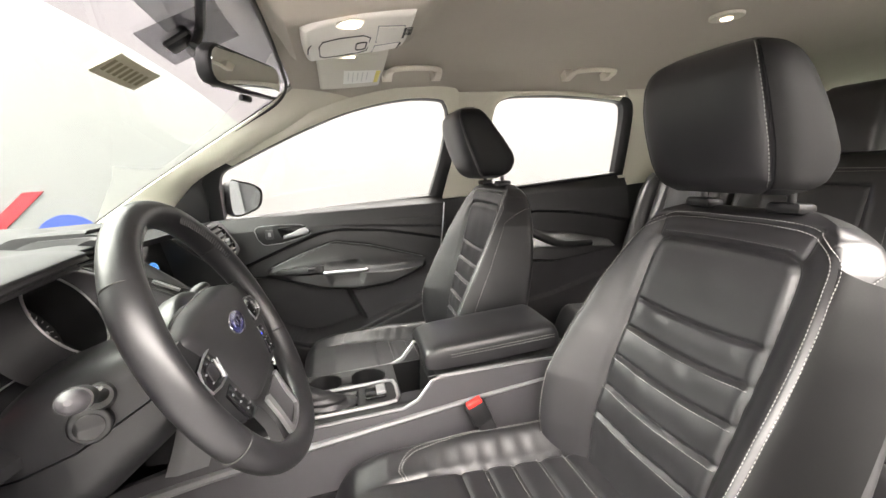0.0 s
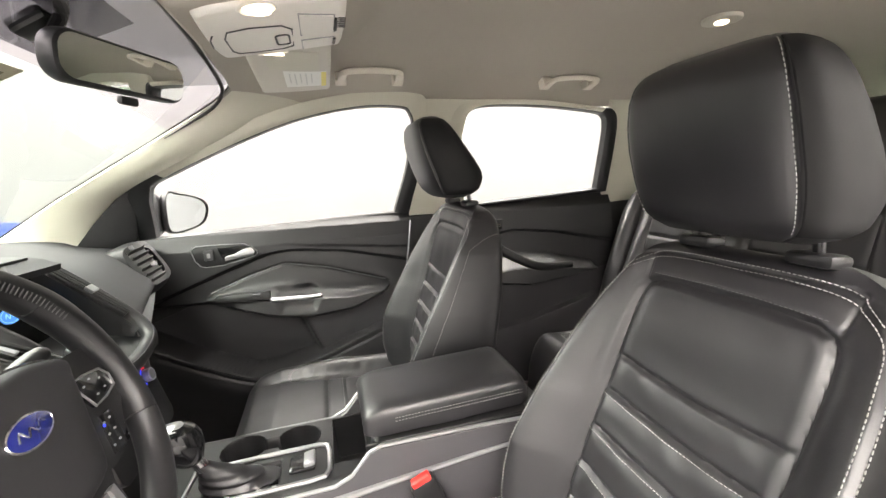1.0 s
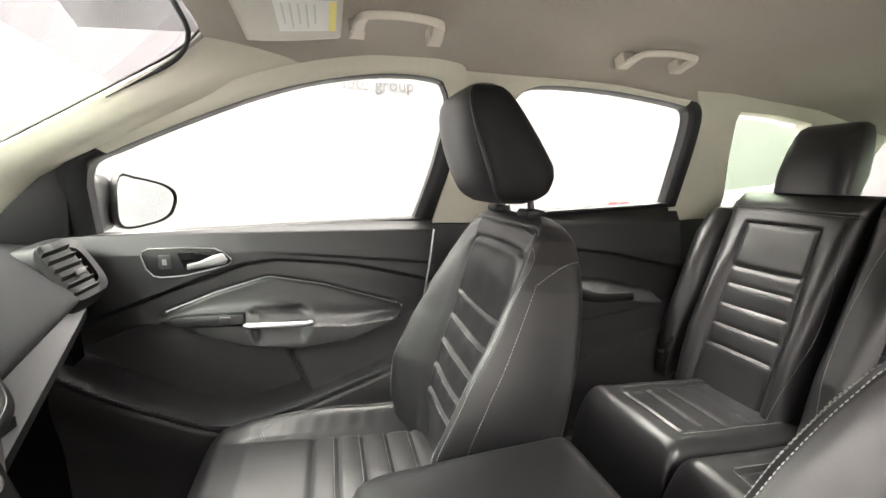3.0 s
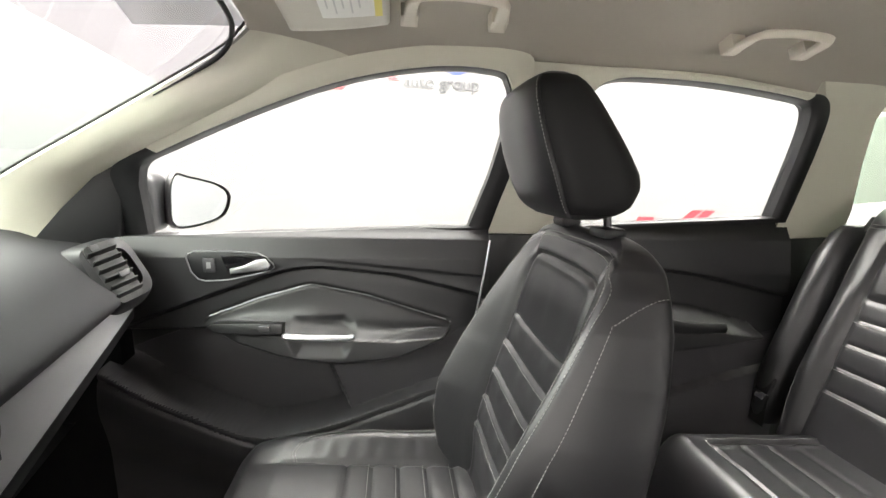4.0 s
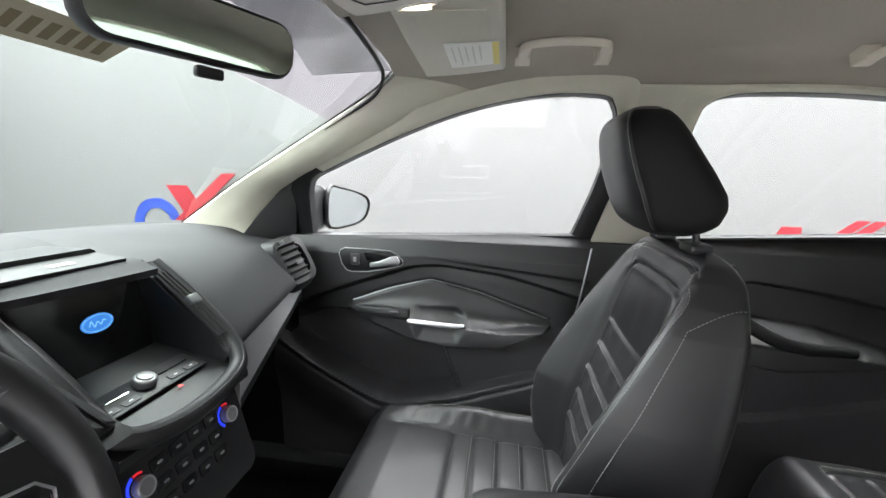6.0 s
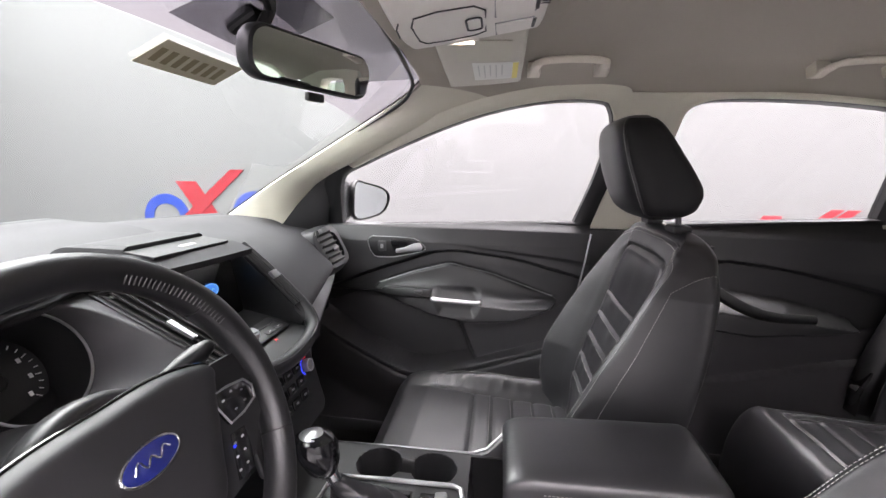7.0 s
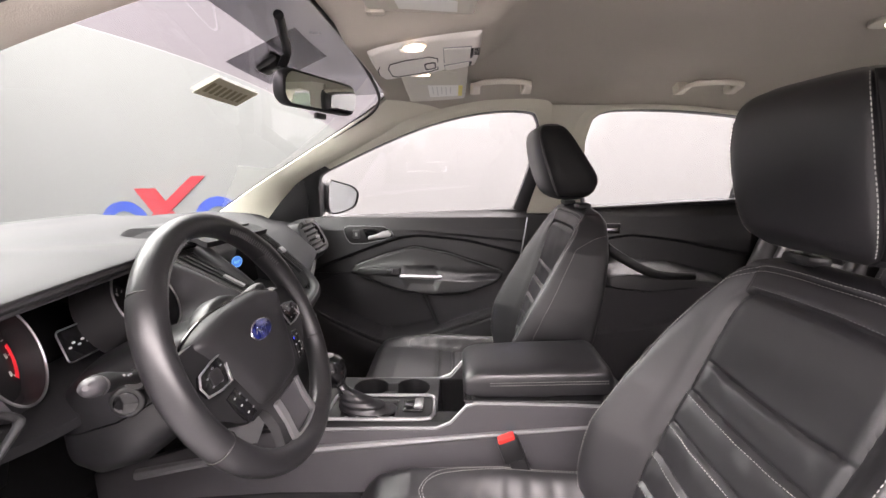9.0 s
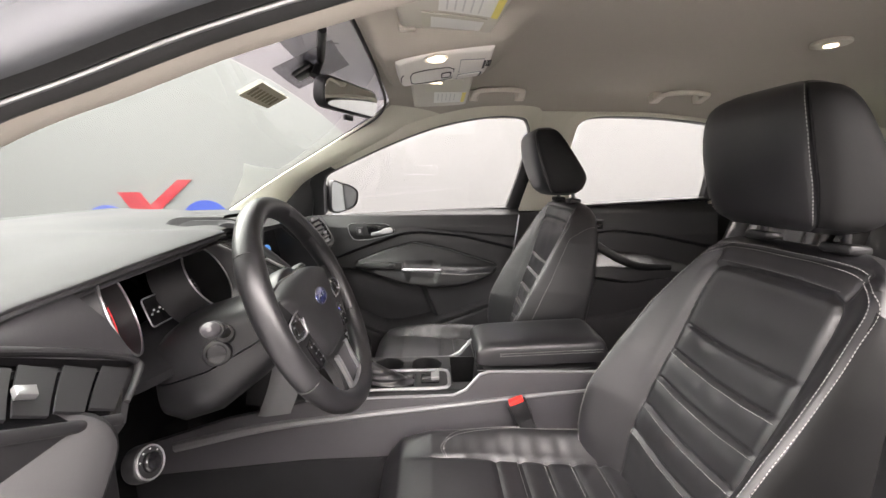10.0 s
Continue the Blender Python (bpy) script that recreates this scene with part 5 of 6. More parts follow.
LS = frame_from((-0.665, -0.532, 0.888), (0.95, -0.12, 0.28))
ls = part("light_switch", disc(at(LS, 0, 0, 0), 0.022, 0.022, LS.to_3x3() @ Vector((0, 0, 1)), 36, 0.004), BLACK_PLASTIC, dash, "round headlight switch with bright ring")
part("switch_ring", ring(at(LS, 0, 0, 0.011), 0.0195, 0.0012, LS.to_3x3() @ Vector((0, 0, 1)), 40, 8), SILVER, ls)
part("switch_knob", disc(at(LS, 0, 0, 0.012), 0.012, 0.010, LS.to_3x3() @ Vector((0, 0, 1)), 28, 0.003), GLOSS_BLACK, ls)
for k in range(4):
    a = radians(150 - 40 * k)
    part("switch_mark", plate(LS @ Matrix.Translation((0.0155 * math.cos(a), 0.0155 * math.sin(a), 0.0112)), rounded(0.003, 0.002, 0.001, 1), 0.0005), PRINT_WHITE, ls)

# slope between the dials and the screen, with a wide air vent let into it
def slope(u, y, lift=0.0):
    return Vector((-0.738 + 0.180 * u + 0.49 * lift, y, 1.112 - 0.100 * u + 0.87 * lift))


DIAL_M = frame_from((-0.708, -0.264, 1.062), direction(0.07, 0.48))


def dial_flare(u, v):
    """Smooth panel that spreads from the dial's ring to the edge of the vent."""
    a = radians(112 - 190 * u)
    p = DIAL_M @ Vector((0.0640 * math.cos(a), 0.0640 * math.sin(a), -0.001))
    q = slope(-0.02 + 1.06 * u, -0.168 + 0.014 * u, -0.003)
    return p.lerp(q, v) + Vector((0.35, 0, 0.9)) * 0.007 * math.sin(math.pi * v)


part("dial_flare", thick(sheet(dial_flare, 40, 14), 0, (-0.010, 0, -0.008)), GREY_PLASTIC, clu)
part("centre_fascia", thick(sheet(lambda u, v: slope(-0.04 + 1.12 * u, -0.166 + 0.069 * v, -0.010), 16, 16), 0, (-0.02, 0, -0.01)), DASH, dash)
wv = part("centre_vent", prism([slope(0.05, -0.163, -0.006), slope(0.09, -0.108, -0.006), slope(1.0, -0.106, -0.006), slope(1.0, -0.150, -0.006)], (-0.006, 0, -0.010)), RUBBER, dash, "wide black air vent with long slats")
for k in range(4):
    a, b = slope(0.06 + 0.01 * k, -0.157 + 0.0145 * k, -0.002), slope(0.98, -0.145 + 0.0120 * k, -0.002)
    part("slat", loft([[p + Vector((0, -0.006, 0.002)), p + Vector((0, 0.004, -0.004)), p + Vector((0, 0.005, -0.002)), p + Vector((0, -0.005, 0.004))] for p in (a, a.lerp(b, 0.5), b)]), RUBBER, wv)
part("vent_tab", loft([[slope(u, -0.143, l), slope(u, -0.135, l), slope(u, -0.135, 0.005), slope(u, -0.143, 0.005)] for u, l in ((0.46, 0.001), (0.48, 0.001), (0.64, 0.001), (0.66, 0.001))]), SILVER, wv, "bright vent slider")
part("vent_frame", tube(smooth_line([slope(0.02, -0.166, -0.003), slope(0.5, -0.160, -0.003), slope(1.04, -0.153, -0.004)], 20), 0.0028, 8), DASH, wv)
part("vent_frame", tube([slope(0.02, -0.166, -0.003), slope(0.06, -0.106, -0.003)], 0.0028, 8), DASH, wv)

# centre stack
stack = thing("centre_stack", (-0.62, 0, 0.95), "black centre stack with screen, vents and climate panel", "dashboard unit")
BEZ = [(-0.722, 0.128, 1.118), (-0.672, 0.134, 1.072), (-0.615, 0.132, 1.020), (-0.580, 0.118, 0.988), (-0.563, 0.085, 0.970), (-0.556, 0.0, 0.962)]
bez_line = smooth_line(BEZ + [(-0.563, -0.070, 0.970), (-0.585, -0.094, 0.988), (-0.640, -0.099, 1.046), (-0.722, -0.099, 1.114)], 72)
part("bezel", tube(bez_line, 0.013, 12, flat=1.0, up=(0.7, 0, 0.7)), DASH, stack)
part("bezel_line", tube([p + Vector((0.009, 0, 0.0095)) for p in bez_line], 0.0008, 6), GREY_PLASTIC, stack)
# recess floor and sides
part("shelf", thick(sheet(lambda u, v: (-0.716 + 0.158 * u, (-0.096 + 0.192 * v) * (1 + 0.14 * u), 1.006 - 0.040 * u), 10, 12), 0, (0, 0, -0.012)), BLACK_PLASTIC, stack)
for sg in (-1, 1):
    part("recess_side", prism([(-0.722, sg * 0.094, 1.128), (-0.722, sg * 0.094, 0.998), (-0.590, sg * 0.108, 0.968), (-0.594, sg * 0.108, 1.000)], (0, sg * 0.006, 0)), BLACK_PLASTIC, stack)
    if sg > 0:
        inner = smooth_line([(-0.724, sg * 0.094, 1.118), (-0.668, sg * 0.100, 1.066), (-0.612, sg * 0.106, 1.012), (-0.586, sg * 0.104, 0.986)], 24)
        outer = smooth_line([(-0.718, sg * 0.134, 1.120), (-0.664, sg * 0.140, 1.070), (-0.606, sg * 0.138, 1.018), (-0.578, sg * 0.122, 0.990)], 24)
        part("bezel_face", thick(sheet(lambda u, v: inner[int(round(u * 24))].lerp(outer[int(round(u * 24))], v) + Vector((0.004, 0, 0.006)) * math.sin(math.pi * v), 24, 8), 0, (-0.012, 0, -0.012)), DASH, stack)
        VV = [(-0.700, sg * 0.1155, 1.104), (-0.652, sg * 0.120, 1.059), (-0.604, sg * 0.1205, 1.015)]
        vline = smooth_line(VV, 24)
        wv = 0.0125
        ven = part("side_vent", loft([[p + Vector((-0.010, -wv, -0.010)), p + Vector((0.004, -wv, 0.004)), p + Vector((0.004, wv, 0.004)), p + Vector((-0.010, wv, -0.010))] for p in vline]), RUBBER, stack, "tall black air vent beside the screen")
        for o in (-0.008, 0.0, 0.008):
            part("slat", tube([p + Vector((0.005, o, 0.005)) for p in vline], 0.0020, 6, flat=1.0), RUBBER, ven)
        part("vent_tab", box(vline[11] + Vector((0.006, 0, 0.006)), (0.008, 0.022, 0.016), 0.002, Matrix.Rotation(radians(-45), 4, "Y")), GREY_TRIM, ven, "satin vent slider")
        part("vent_frame", tube([p + Vector((0.003, sg * wv * 1.05, 0.003)) for p in vline], 0.0022, 6), DASH, ven)
        part("vent_frame", tube([p + Vector((0.003, -sg * wv * 1.05, 0.003)) for p in vline], 0.0022, 6), DASH, ven)
    # flank between stack and console
    part("flank", thick(sheet(lambda u, v: (-0.585 - 0.05 * u + 0.02 * math.sin(math.pi * u) - 0.05 * v, sg * (0.126 - 0.014 * u + 0.012 * v), 0.962 - 0.26 * u), 14, 6), 0, (-0.02, -sg * 0.004, 0)), GREY_TRIM, stack, "satin grey flank trim")
screen_m = frame_from((-0.716, 0.0, 1.062), (0.98, 0, 0.18))
sc = part("screen", plate(screen_m, rounded(0.184, 0.122, 0.006), 0.004), GLOSS_BLACK, stack, "dark touch screen with a lit blue oval")
part("screen_badge", plate(screen_m @ Matrix.Translation((0.018, -0.002, 0.0042)), [(0.023 * math.cos(2 * math.pi * k / 36), 0.0125 * math.sin(2 * math.pi * k / 36)) for k in range(36)], 0.0006), SCREEN_BLUE, sc, "blue oval on the screen")
part("badge_rim", tube([at(screen_m, 0.018 + 0.0205 * math.cos(2 * math.pi * k / 36), -0.002 + 0.0105 * math.sin(2 * math.pi * k / 36), 0.005) for k in range(36)], 0.0005, 6, closed=True), SCREEN_PALE, sc)
part("badge_stroke", tube(smooth_line([at(screen_m, 0.018 + x, -0.002 + y, 0.005) for x, y in ((-0.012, -0.002), (-0.008, 0.004), (-0.005, -0.004), (0.0, 0.002), (0.004, -0.003), (0.008, 0.002), (0.012, 0.0))], 30), 0.0008, 6), SCREEN_PALE, sc)
# hood over the screen, with a disc slot
def hood(u, v):
    y = -0.118 + 0.190 * v
    x = -0.90 + (0.238 - 0.030 * (1 - v)) * u
    side = smoothstep(0.0, 0.10, v) * smoothstep(1.0, 0.90, v)
    z = 1.116 + 0.029 * smoothstep(0, 0.40, u) * max(side, smoothstep(0.45, 0.85, u)) - 0.012 * smoothstep(0.72, 1.0, u) - 0.006 * smoothstep(0.90, 1.0, u)
    return (x + 0.004 * math.sin(math.pi * v) * u, y, z)


part("hood", thick(sheet(hood, 24, 32), 0, (-0.002, 0, -0.010)), PAD, stack)


def pod_top(u, v):
    """The raised reader housing on the hood, open towards the rear."""
    y = -0.098 + 0.160 * v
    e = min(1.0, (1 - abs(2 * v - 1)) / 0.16, u / 0.5)
    return (-0.880 + 0.125 * u + 0.010 * v, y, 1.134 + 0.021 * math.sqrt(max(0.0, 1 - (1 - e) ** 2)))


part("reader_housing", thick(sheet(pod_top, 16, 28), 0, (0, 0, -0.004)), PAD, stack)
part("reader_face", thick(sheet(lambda u, v: (-0.756 + 0.010 * v + 0.050 * u, -0.094 + 0.150 * v, 1.1490 - 0.006 * u), 8, 12), 0, (0, 0, -0.004)), DASH, stack)
slot_m = frame_from((-0.743, -0.020, 1.1478), (0.17, -0.02, 0.98), (-1, 0.10, 0.33))
# Black plate under the lip paints in the shadow of the disc slot.
part("slot_shadow", box((0, 0, 0), (0.006, 0.136, 0.008), 0.001, Matrix.Translation((-0.752, -0.018, 1.1515)) @ Matrix.Rotation(radians(-3.6), 4, "Z")), RUBBER, stack)
part("slot_button", plate(slot_m @ Matrix.Translation((0.012, -0.021, -0.0015)), rounded(0.030, 0.009, 0.002), 0.004, bevel=0.001), GREY_TRIM, stack, "small silver eject button")
# radio controls on the shelf
SH = frame_from((-0.628, 0.0, 0.9856), (0.245, 0, 0.97), (-1, 0, 0.2))
rad = part("radio_panel", plate(SH, rounded(0.17, 0.044, 0.006), 0.004, bevel=0.001), BLACK_PLASTIC, stack)
kn = part("volume_knob", disc(at(SH, 0.0, 0.004, 0.009), 0.0138, 0.012, SH.to_3x3() @ Vector((0, 0, 1)), 32, 0.003), SILVER, rad, "silver volume knob")
part("knob_cap", disc(at(SH, 0.0, 0.004, 0.0155), 0.0098, 0.003, SH.to_3x3() @ Vector((0, 0, 1)), 28, 0.001), GREY_TRIM, kn)
for sx in (-1, 1):
    part("bright_line", plate(SH @ Matrix.Translation((sx * 0.048, 0.004, 0.0042)), rounded(0.050, 0.0022, 0.001, 1), 0.001), CHROME, rad)
    for k in range(2):
        part("button", plate(SH @ Matrix.Translation((sx * (0.035 + 0.028 * k), -0.011, 0.004)), rounded(0.022, 0.010, 0.002, 2), 0.0014), GREY_PLASTIC, rad)
        part("button_mark", plate(SH @ Matrix.Translation((sx * (0.035 + 0.028 * k), -0.011, 0.0056)), rounded(0.006, 0.002, 0.0008, 1), 0.0003), PRINT_WHITE, rad)
part("hazard_mark", plate(SH @ Matrix.Translation((0.022, -0.030, 0.001)), [(-0.004, -0.003), (0.004, -0.003), (0.0, 0.004)], 0.0008), RED_GLOW, rad, "red hazard triangle")
# climate panel
CP_M = frame_from((-0.578, 0.0, 0.880), (0.965, 0, 0.26))
cpn = part("climate_panel", plate(CP_M, rounded(0.218, 0.150, 0.02), 0.010, bevel=0.002), BLACK_PLASTIC, stack)
for sx in (-1, 1):
    ck = part("temperature_knob", disc(at(CP_M, sx * 0.075, 0.026, 0.016), 0.0118, 0.012, CP_M.to_3x3() @ Vector((0, 0, 1)), 32, 0.003), GREY_TRIM, cpn, "satin temperature knob with lit ring")
    part("knob_ring", ring(at(CP_M, sx * 0.075, 0.026, 0.0215), 0.0105, 0.0014, CP_M.to_3x3() @ Vector((0, 0, 1)), 32, 8), SILVER, ck)
    part("blue_arc", sheet(lambda u, v: at(CP_M, sx * 0.075 + (0.0138 + 0.0036 * v) * math.cos(radians(110 + 130 * u)), 0.026 + (0.0138 + 0.0036 * v) * math.sin(radians(110 + 130 * u)), 0.0112), 20, 1), BLUE_GLOW, cpn, "blue backlit arc")
    part("red_arc", sheet(lambda u, v: at(CP_M, sx * 0.075 + (0.0138 + 0.0028 * v) * math.cos(radians(60 + 45 * u)), 0.026 + (0.0138 + 0.0028 * v) * math.sin(radians(60 + 45 * u)), 0.0112), 10, 1), RED_GLOW, cpn, "red backlit arc")
for r in range(3):
    for k in range(4):
        bx, by = -0.045 + 0.030 * k, 0.036 - 0.026 * r
        bt = part("button", plate(CP_M @ Matrix.Translation((bx, by, 0.010)), rounded(0.025, 0.016, 0.003, 2), 0.003, bevel=0.0008), GLOSS_BLACK, cpn)
        part("button_mark", plate(CP_M @ Matrix.Translation((bx, by, 0.0132)), rounded(0.008, 0.003, 0.001, 1), 0.0003), PRINT_GREY, bt)
part("stack_body", prism([(-0.596, -0.112, 0.955), (-0.596, 0.112, 0.955), (-0.640, 0.105, 0.72), (-0.640, -0.105, 0.72)], (-0.10, 0, 0), bevel=0.006), BLACK_PLASTIC, stack)

# passenger-side air vent in its pod
VP = frame_from((-0.726, 0.568, 1.034), (0.80, -0.42, 0.42), (-0.55, 0, 1))
pod = part("vent_pod", sheet(lambda u, v: VP @ Vector((0.010 + 0.062 * math.copysign(abs(math.cos(2 * math.pi * u)) ** 0.5, math.cos(2 * math.pi * u)) * (1 - 0.25 * v ** 2) * (1 if v < 0.97 else 0.7), 0.080 * math.copysign(abs(math.sin(2 * math.pi * u)) ** 0.5, math.sin(2 * math.pi * u)) * (1 - 0.25 * v ** 2) * (1 if v < 0.97 else 0.7), -0.075 + 0.078 * v)), 40, 12, closed_u=True), DASH, dash)
pr = part("vent_recess", plate(VP @ Matrix.Translation((0, 0, -0.003)), [(0.029 * math.copysign(abs(math.cos(2 * math.pi * k / 32)) ** 0.35, math.cos(2 * math.pi * k / 32)), 0.062 * math.copysign(abs(math.sin(2 * math.pi * k / 32)) ** 0.35, math.sin(2 * math.pi * k / 32))) for k in range(32)], 0.004), RUBBER, pod)
for k in range(6):
    part("slat", box((0, 0, 0), (0.054, 0.015, 0.003), 0.001, VP @ Matrix.Translation((0, -0.046 + 0.018 * k, 0.006)) @ Matrix.Rotation(radians(62), 4, "X")), RUBBER, pr)
part("vent_tab", box((0, 0, 0), (0.022, 0.012, 0.006), 0.002, VP @ Matrix.Translation((0.008, -0.010, 0.012))), GREY_PLASTIC, pr, "satin vent slider")
part("vent_tab", box((0, 0, 0), (0.016, 0.012, 0.006), 0.002, VP @ Matrix.Translation((-0.008, 0.055, 0.004))), GREY_PLASTIC, pr)

# ---- centre console ----
con = thing("centre_console", (-0.2, 0, 0.4), "dark grey centre console with silver shift surround", "console")
TOP = 0.745
CUPS = ((-0.425, 0.046, 0.040), (-0.325, 0.046, 0.040))


def console_top(x, y):
    z = TOP - 0.0015
    # two cup holders joined by a slot
    d = min(math.hypot(x - a, y - b) - r for a, b, r in CUPS)
    d = min(d, max(abs(x + 0.375) - 0.05, abs(y - 0.046) - 0.016))
    z -= 0.070 * smoothstep(0.001, -0.006, d)
    # open bin ahead of the armrest
    d = max(abs(x + 0.226) - 0.034, abs(y - 0.016) - 0.070)
    z -= 0.085 * smoothstep(0.001, -0.006, d)
    # shift gate
    d = max(abs(x + 0.410) - 0.058, abs(y + 0.043) - 0.032)
    z -= 0.012 * smoothstep(0.001, -0.005, d)
    # rounded shoulders
    z -= 0.012 * max(0.0, (abs(y) - 0.090) / 0.018) ** 2
    return z


part("top_tray", thick(sheet(lambda u, v: (-0.66 + 0.475 * u, -0.107 + 0.214 * v, console_top(-0.66 + 0.475 * u, -0.107 + 0.214 * v)), 150, 76), 0, (0, 0, -0.004)), BLACK_PLASTIC, con)
SIDE = [(-1.0, 0.62), (-0.78, 0.69), (-0.60, 0.728), (-0.40, 0.733), (-0.262, 0.735), (-0.232, 0.748), (-0.200, 0.785), (-0.18, 0.792), (0.00, 0.790), (0.13, 0.785), (0.165, 0.76), (0.17, 0.34), (-1.0, 0.34)]
for sg in (-1, 1):
    part("side_panel", prism([(x, sg * 0.094, z) for x, z in SIDE], (0, sg * 0.018, 0), bevel=0.006), GREY_PLASTIC, con)
    # satin accent line that sweeps back along the side
    part("accent_strip", tube(smooth_line([(-0.90, sg * 0.1135, 0.625), (-0.70, sg * 0.1135, 0.668), (-0.52, sg * 0.1135, 0.690), (-0.30, sg * 0.1135, 0.712), (-0.08, sg * 0.1135, 0.735), (0.12, sg * 0.1135, 0.752)], 24), lambda t: 0.012 - 0.009 * t, 8, flat=1.0), GREY_TRIM, con, "satin grey accent strip")
    part("console_carpet", prism([(-1.0, sg * 0.104, 0.55), (-0.60, sg * 0.104, 0.585), (0.168, sg * 0.104, 0.60), (0.168, sg * 0.104, 0.345), (-1.0, sg * 0.104, 0.345)], (0, sg * 0.014, 0), bevel=0.004), CARPET, con, "black carpeted console foot")
    part("top_lip", tube([(x, sg * 0.106, z + 0.001) for x, z in SIDE[2:10]], 0.0035, 8), GREY_TRIM, con)
part("rear_body", box((-0.02, 0, 0.63), (0.34, 0.19, 0.32), 0.01), BLACK_PLASTIC, con)


def arm(u, v):
    """Armrest lid: rounded top pad."""
    x = -0.206 + 0.312 * u
    a = math.pi * v
    y = -0.090 * math.copysign(abs(math.cos(a)) ** 0.42, math.cos(a))
    z = 0.800 + 0.049 * math.sin(a) ** 0.36
    e = min(1.0, min(u / 0.16, (1 - u) / 0.08))
    k = math.sqrt(max(0.0, 1 - (1 - e) ** 2))
    z = 0.815 + (z - 0.815) * (0.35 + 0.65 * k)
    y *= 0.90 + 0.10 * k - 0.05 * (1 - u)
    return (x, y, z + 0.012 * u + 0.0012 * noise.noise(Vector((x * 15, y * 15, 2))))


bm_arm = sheet(arm, 60, 48)
lid = part("armrest_lid", thick(bm_arm, 0, (0, 0, -0.006)), LEATHER, con)
part("lid_base", loft([[(-0.048 + (0.156 - 0.012 * k) * math.copysign(abs(math.cos(t)) ** 0.30, math.cos(t)) + 0.016 * k * (1 if math.cos(t) < 0 else 0), (0.0805 - 0.006 * k) * math.copysign(abs(math.sin(t)) ** 0.30, math.sin(t)), 0.828 - 0.040 * k + 0.012 * (1 if math.cos(t) > 0 else 0)) for t in [2 * math.pi * n / 64 for n in range(64)]] for k in (0.0, 0.1, 0.35, 0.6, 0.85, 1.0)]), LEATHER, con)
for sg in (-1, 1):
    for o in (0.0, 0.006):
        tagged(part("stitching", stitches([[Vector((-0.150 + 0.240 * i / 30, sg * (0.0900 - 0.0045 * (0.82 - 0.77 * i / 30) + 0.0009), 0.8245 - o + 0.0022 + 0.0092 * i / 30)) for i in range(31)]]), THREAD, lid, "pale double stitching"), kind="stuff")
part("lid_seam", tube([(-0.203, -0.0895, 0.7875), (0.106, -0.0895, 0.7895), (0.106, 0.0895, 0.7895), (-0.203, 0.0895, 0.7875)], 0.0025, 6, closed=True), BLACK_PLASTIC, con)
# silver frame round the gate
FR = [(-0.500, -0.092), (-0.495, 0.000), (-0.40, 0.004), (-0.285, 0.006), (-0.272, 0.000), (-0.268, -0.02), (-0.268, -0.070), (-0.276, -0.086), (-0.30, -0.090), (-0.40, -0.092)]
part("shift_surround", tube([(x, y, TOP + 0.001) for x, y in FR], 0.0042, 8, closed=True), SILVER, con, "silver shift surround")
part("gate_plate", box((-0.410, -0.043, TOP - 0.0105), (0.115, 0.062, 0.004), 0.001), GLOSS_BLACK, con)
for k in range(5):
    part("gate_mark", box((-0.455 + 0.024 * k, -0.083, TOP - 0.0008), (0.007, 0.006, 0.0012), 0.0), PRINT_WHITE, con)
pb = part("brake_switch", box((-0.315, -0.040, TOP + 0.001), (0.044, 0.042, 0.008), 0.003), GLOSS_BLACK, con, "electric parking brake switch")
part("switch_key", box((-0.302, -0.040, TOP + 0.008), (0.020, 0.036, 0.010), 0.003, Matrix.Rotation(radians(-12), 4, "Y")), GREY_TRIM, pb)
# gear lever
lev = thing("gear_lever", (-0.42, -0.043, 0.74), "black gear lever with leather boot and bright cap", "gear lever")


def boot(u, v):
    a = 2 * math.pi * u
    k = v
    w = 0.052 * (1 - k) ** 1.2 + 0.012
    d = 0.028 * (1 - k) ** 1.2 + 0.011
    fold = 1 + 0.10 * math.sin(26 * k + 2 * a) * (1 - k)
    return (-0.415 - 0.045 * k + w * fold * math.cos(a), -0.043 - 0.032 * k + d * fold * math.sin(a), 0.736 + 0.072 * k)


part("boot", sheet(boot, 40, 26, closed_u=True), LEATHER, lev)
part("stem", tube([(-0.458, -0.074, 0.800), (-0.468, -0.078, 0.824)], 0.011, 12), CHROME, lev)
part("knob", loft([[(-0.474 - 0.014 * h + w * math.cos(t) * 1.15, -0.082 + w * math.sin(t), 0.818 + 0.066 * h) for t in [2 * math.pi * k / 28 for k in range(28)]] for h, w in ((0, 0.013), (0.12, 0.020), (0.4, 0.0265), (0.7, 0.029), (0.9, 0.025), (1.0, 0.014))]), GLOSS_BLACK, lev)
part("knob_cap", loft([[(-0.4885 + w * math.cos(t) * 1.1, -0.082 + w * math.sin(t), 0.877 + 0.010 * h) for t in [2 * math.pi * k / 28 for k in range(28)]] for h, w in ((0, 0.020), (0.5, 0.018), (0.9, 0.010), (1.0, 0.004))]), SILVER, lev, "bright knob cap")

# driver's belt buckle
bk = thing("seat_belt_buckle", (-0.11, -0.145, 0.60), "black seat belt buckle with red button", "belt buckle")
BM = Matrix.Rotation(radians(-22), 4, "Y")
part("stalk", box((-0.085, -0.140, 0.655), (0.036, 0.016, 0.13), 0.006, BM), BLACK_PLASTIC, bk)
part("head", box((-0.112, -0.140, 0.715), (0.044, 0.022, 0.05), 0.006, BM), BLACK_PLASTIC, bk)
part("release_button", box((-0.122, -0.141, 0.739), (0.034, 0.017, 0.012), 0.003, BM), RED, bk, "red release button")

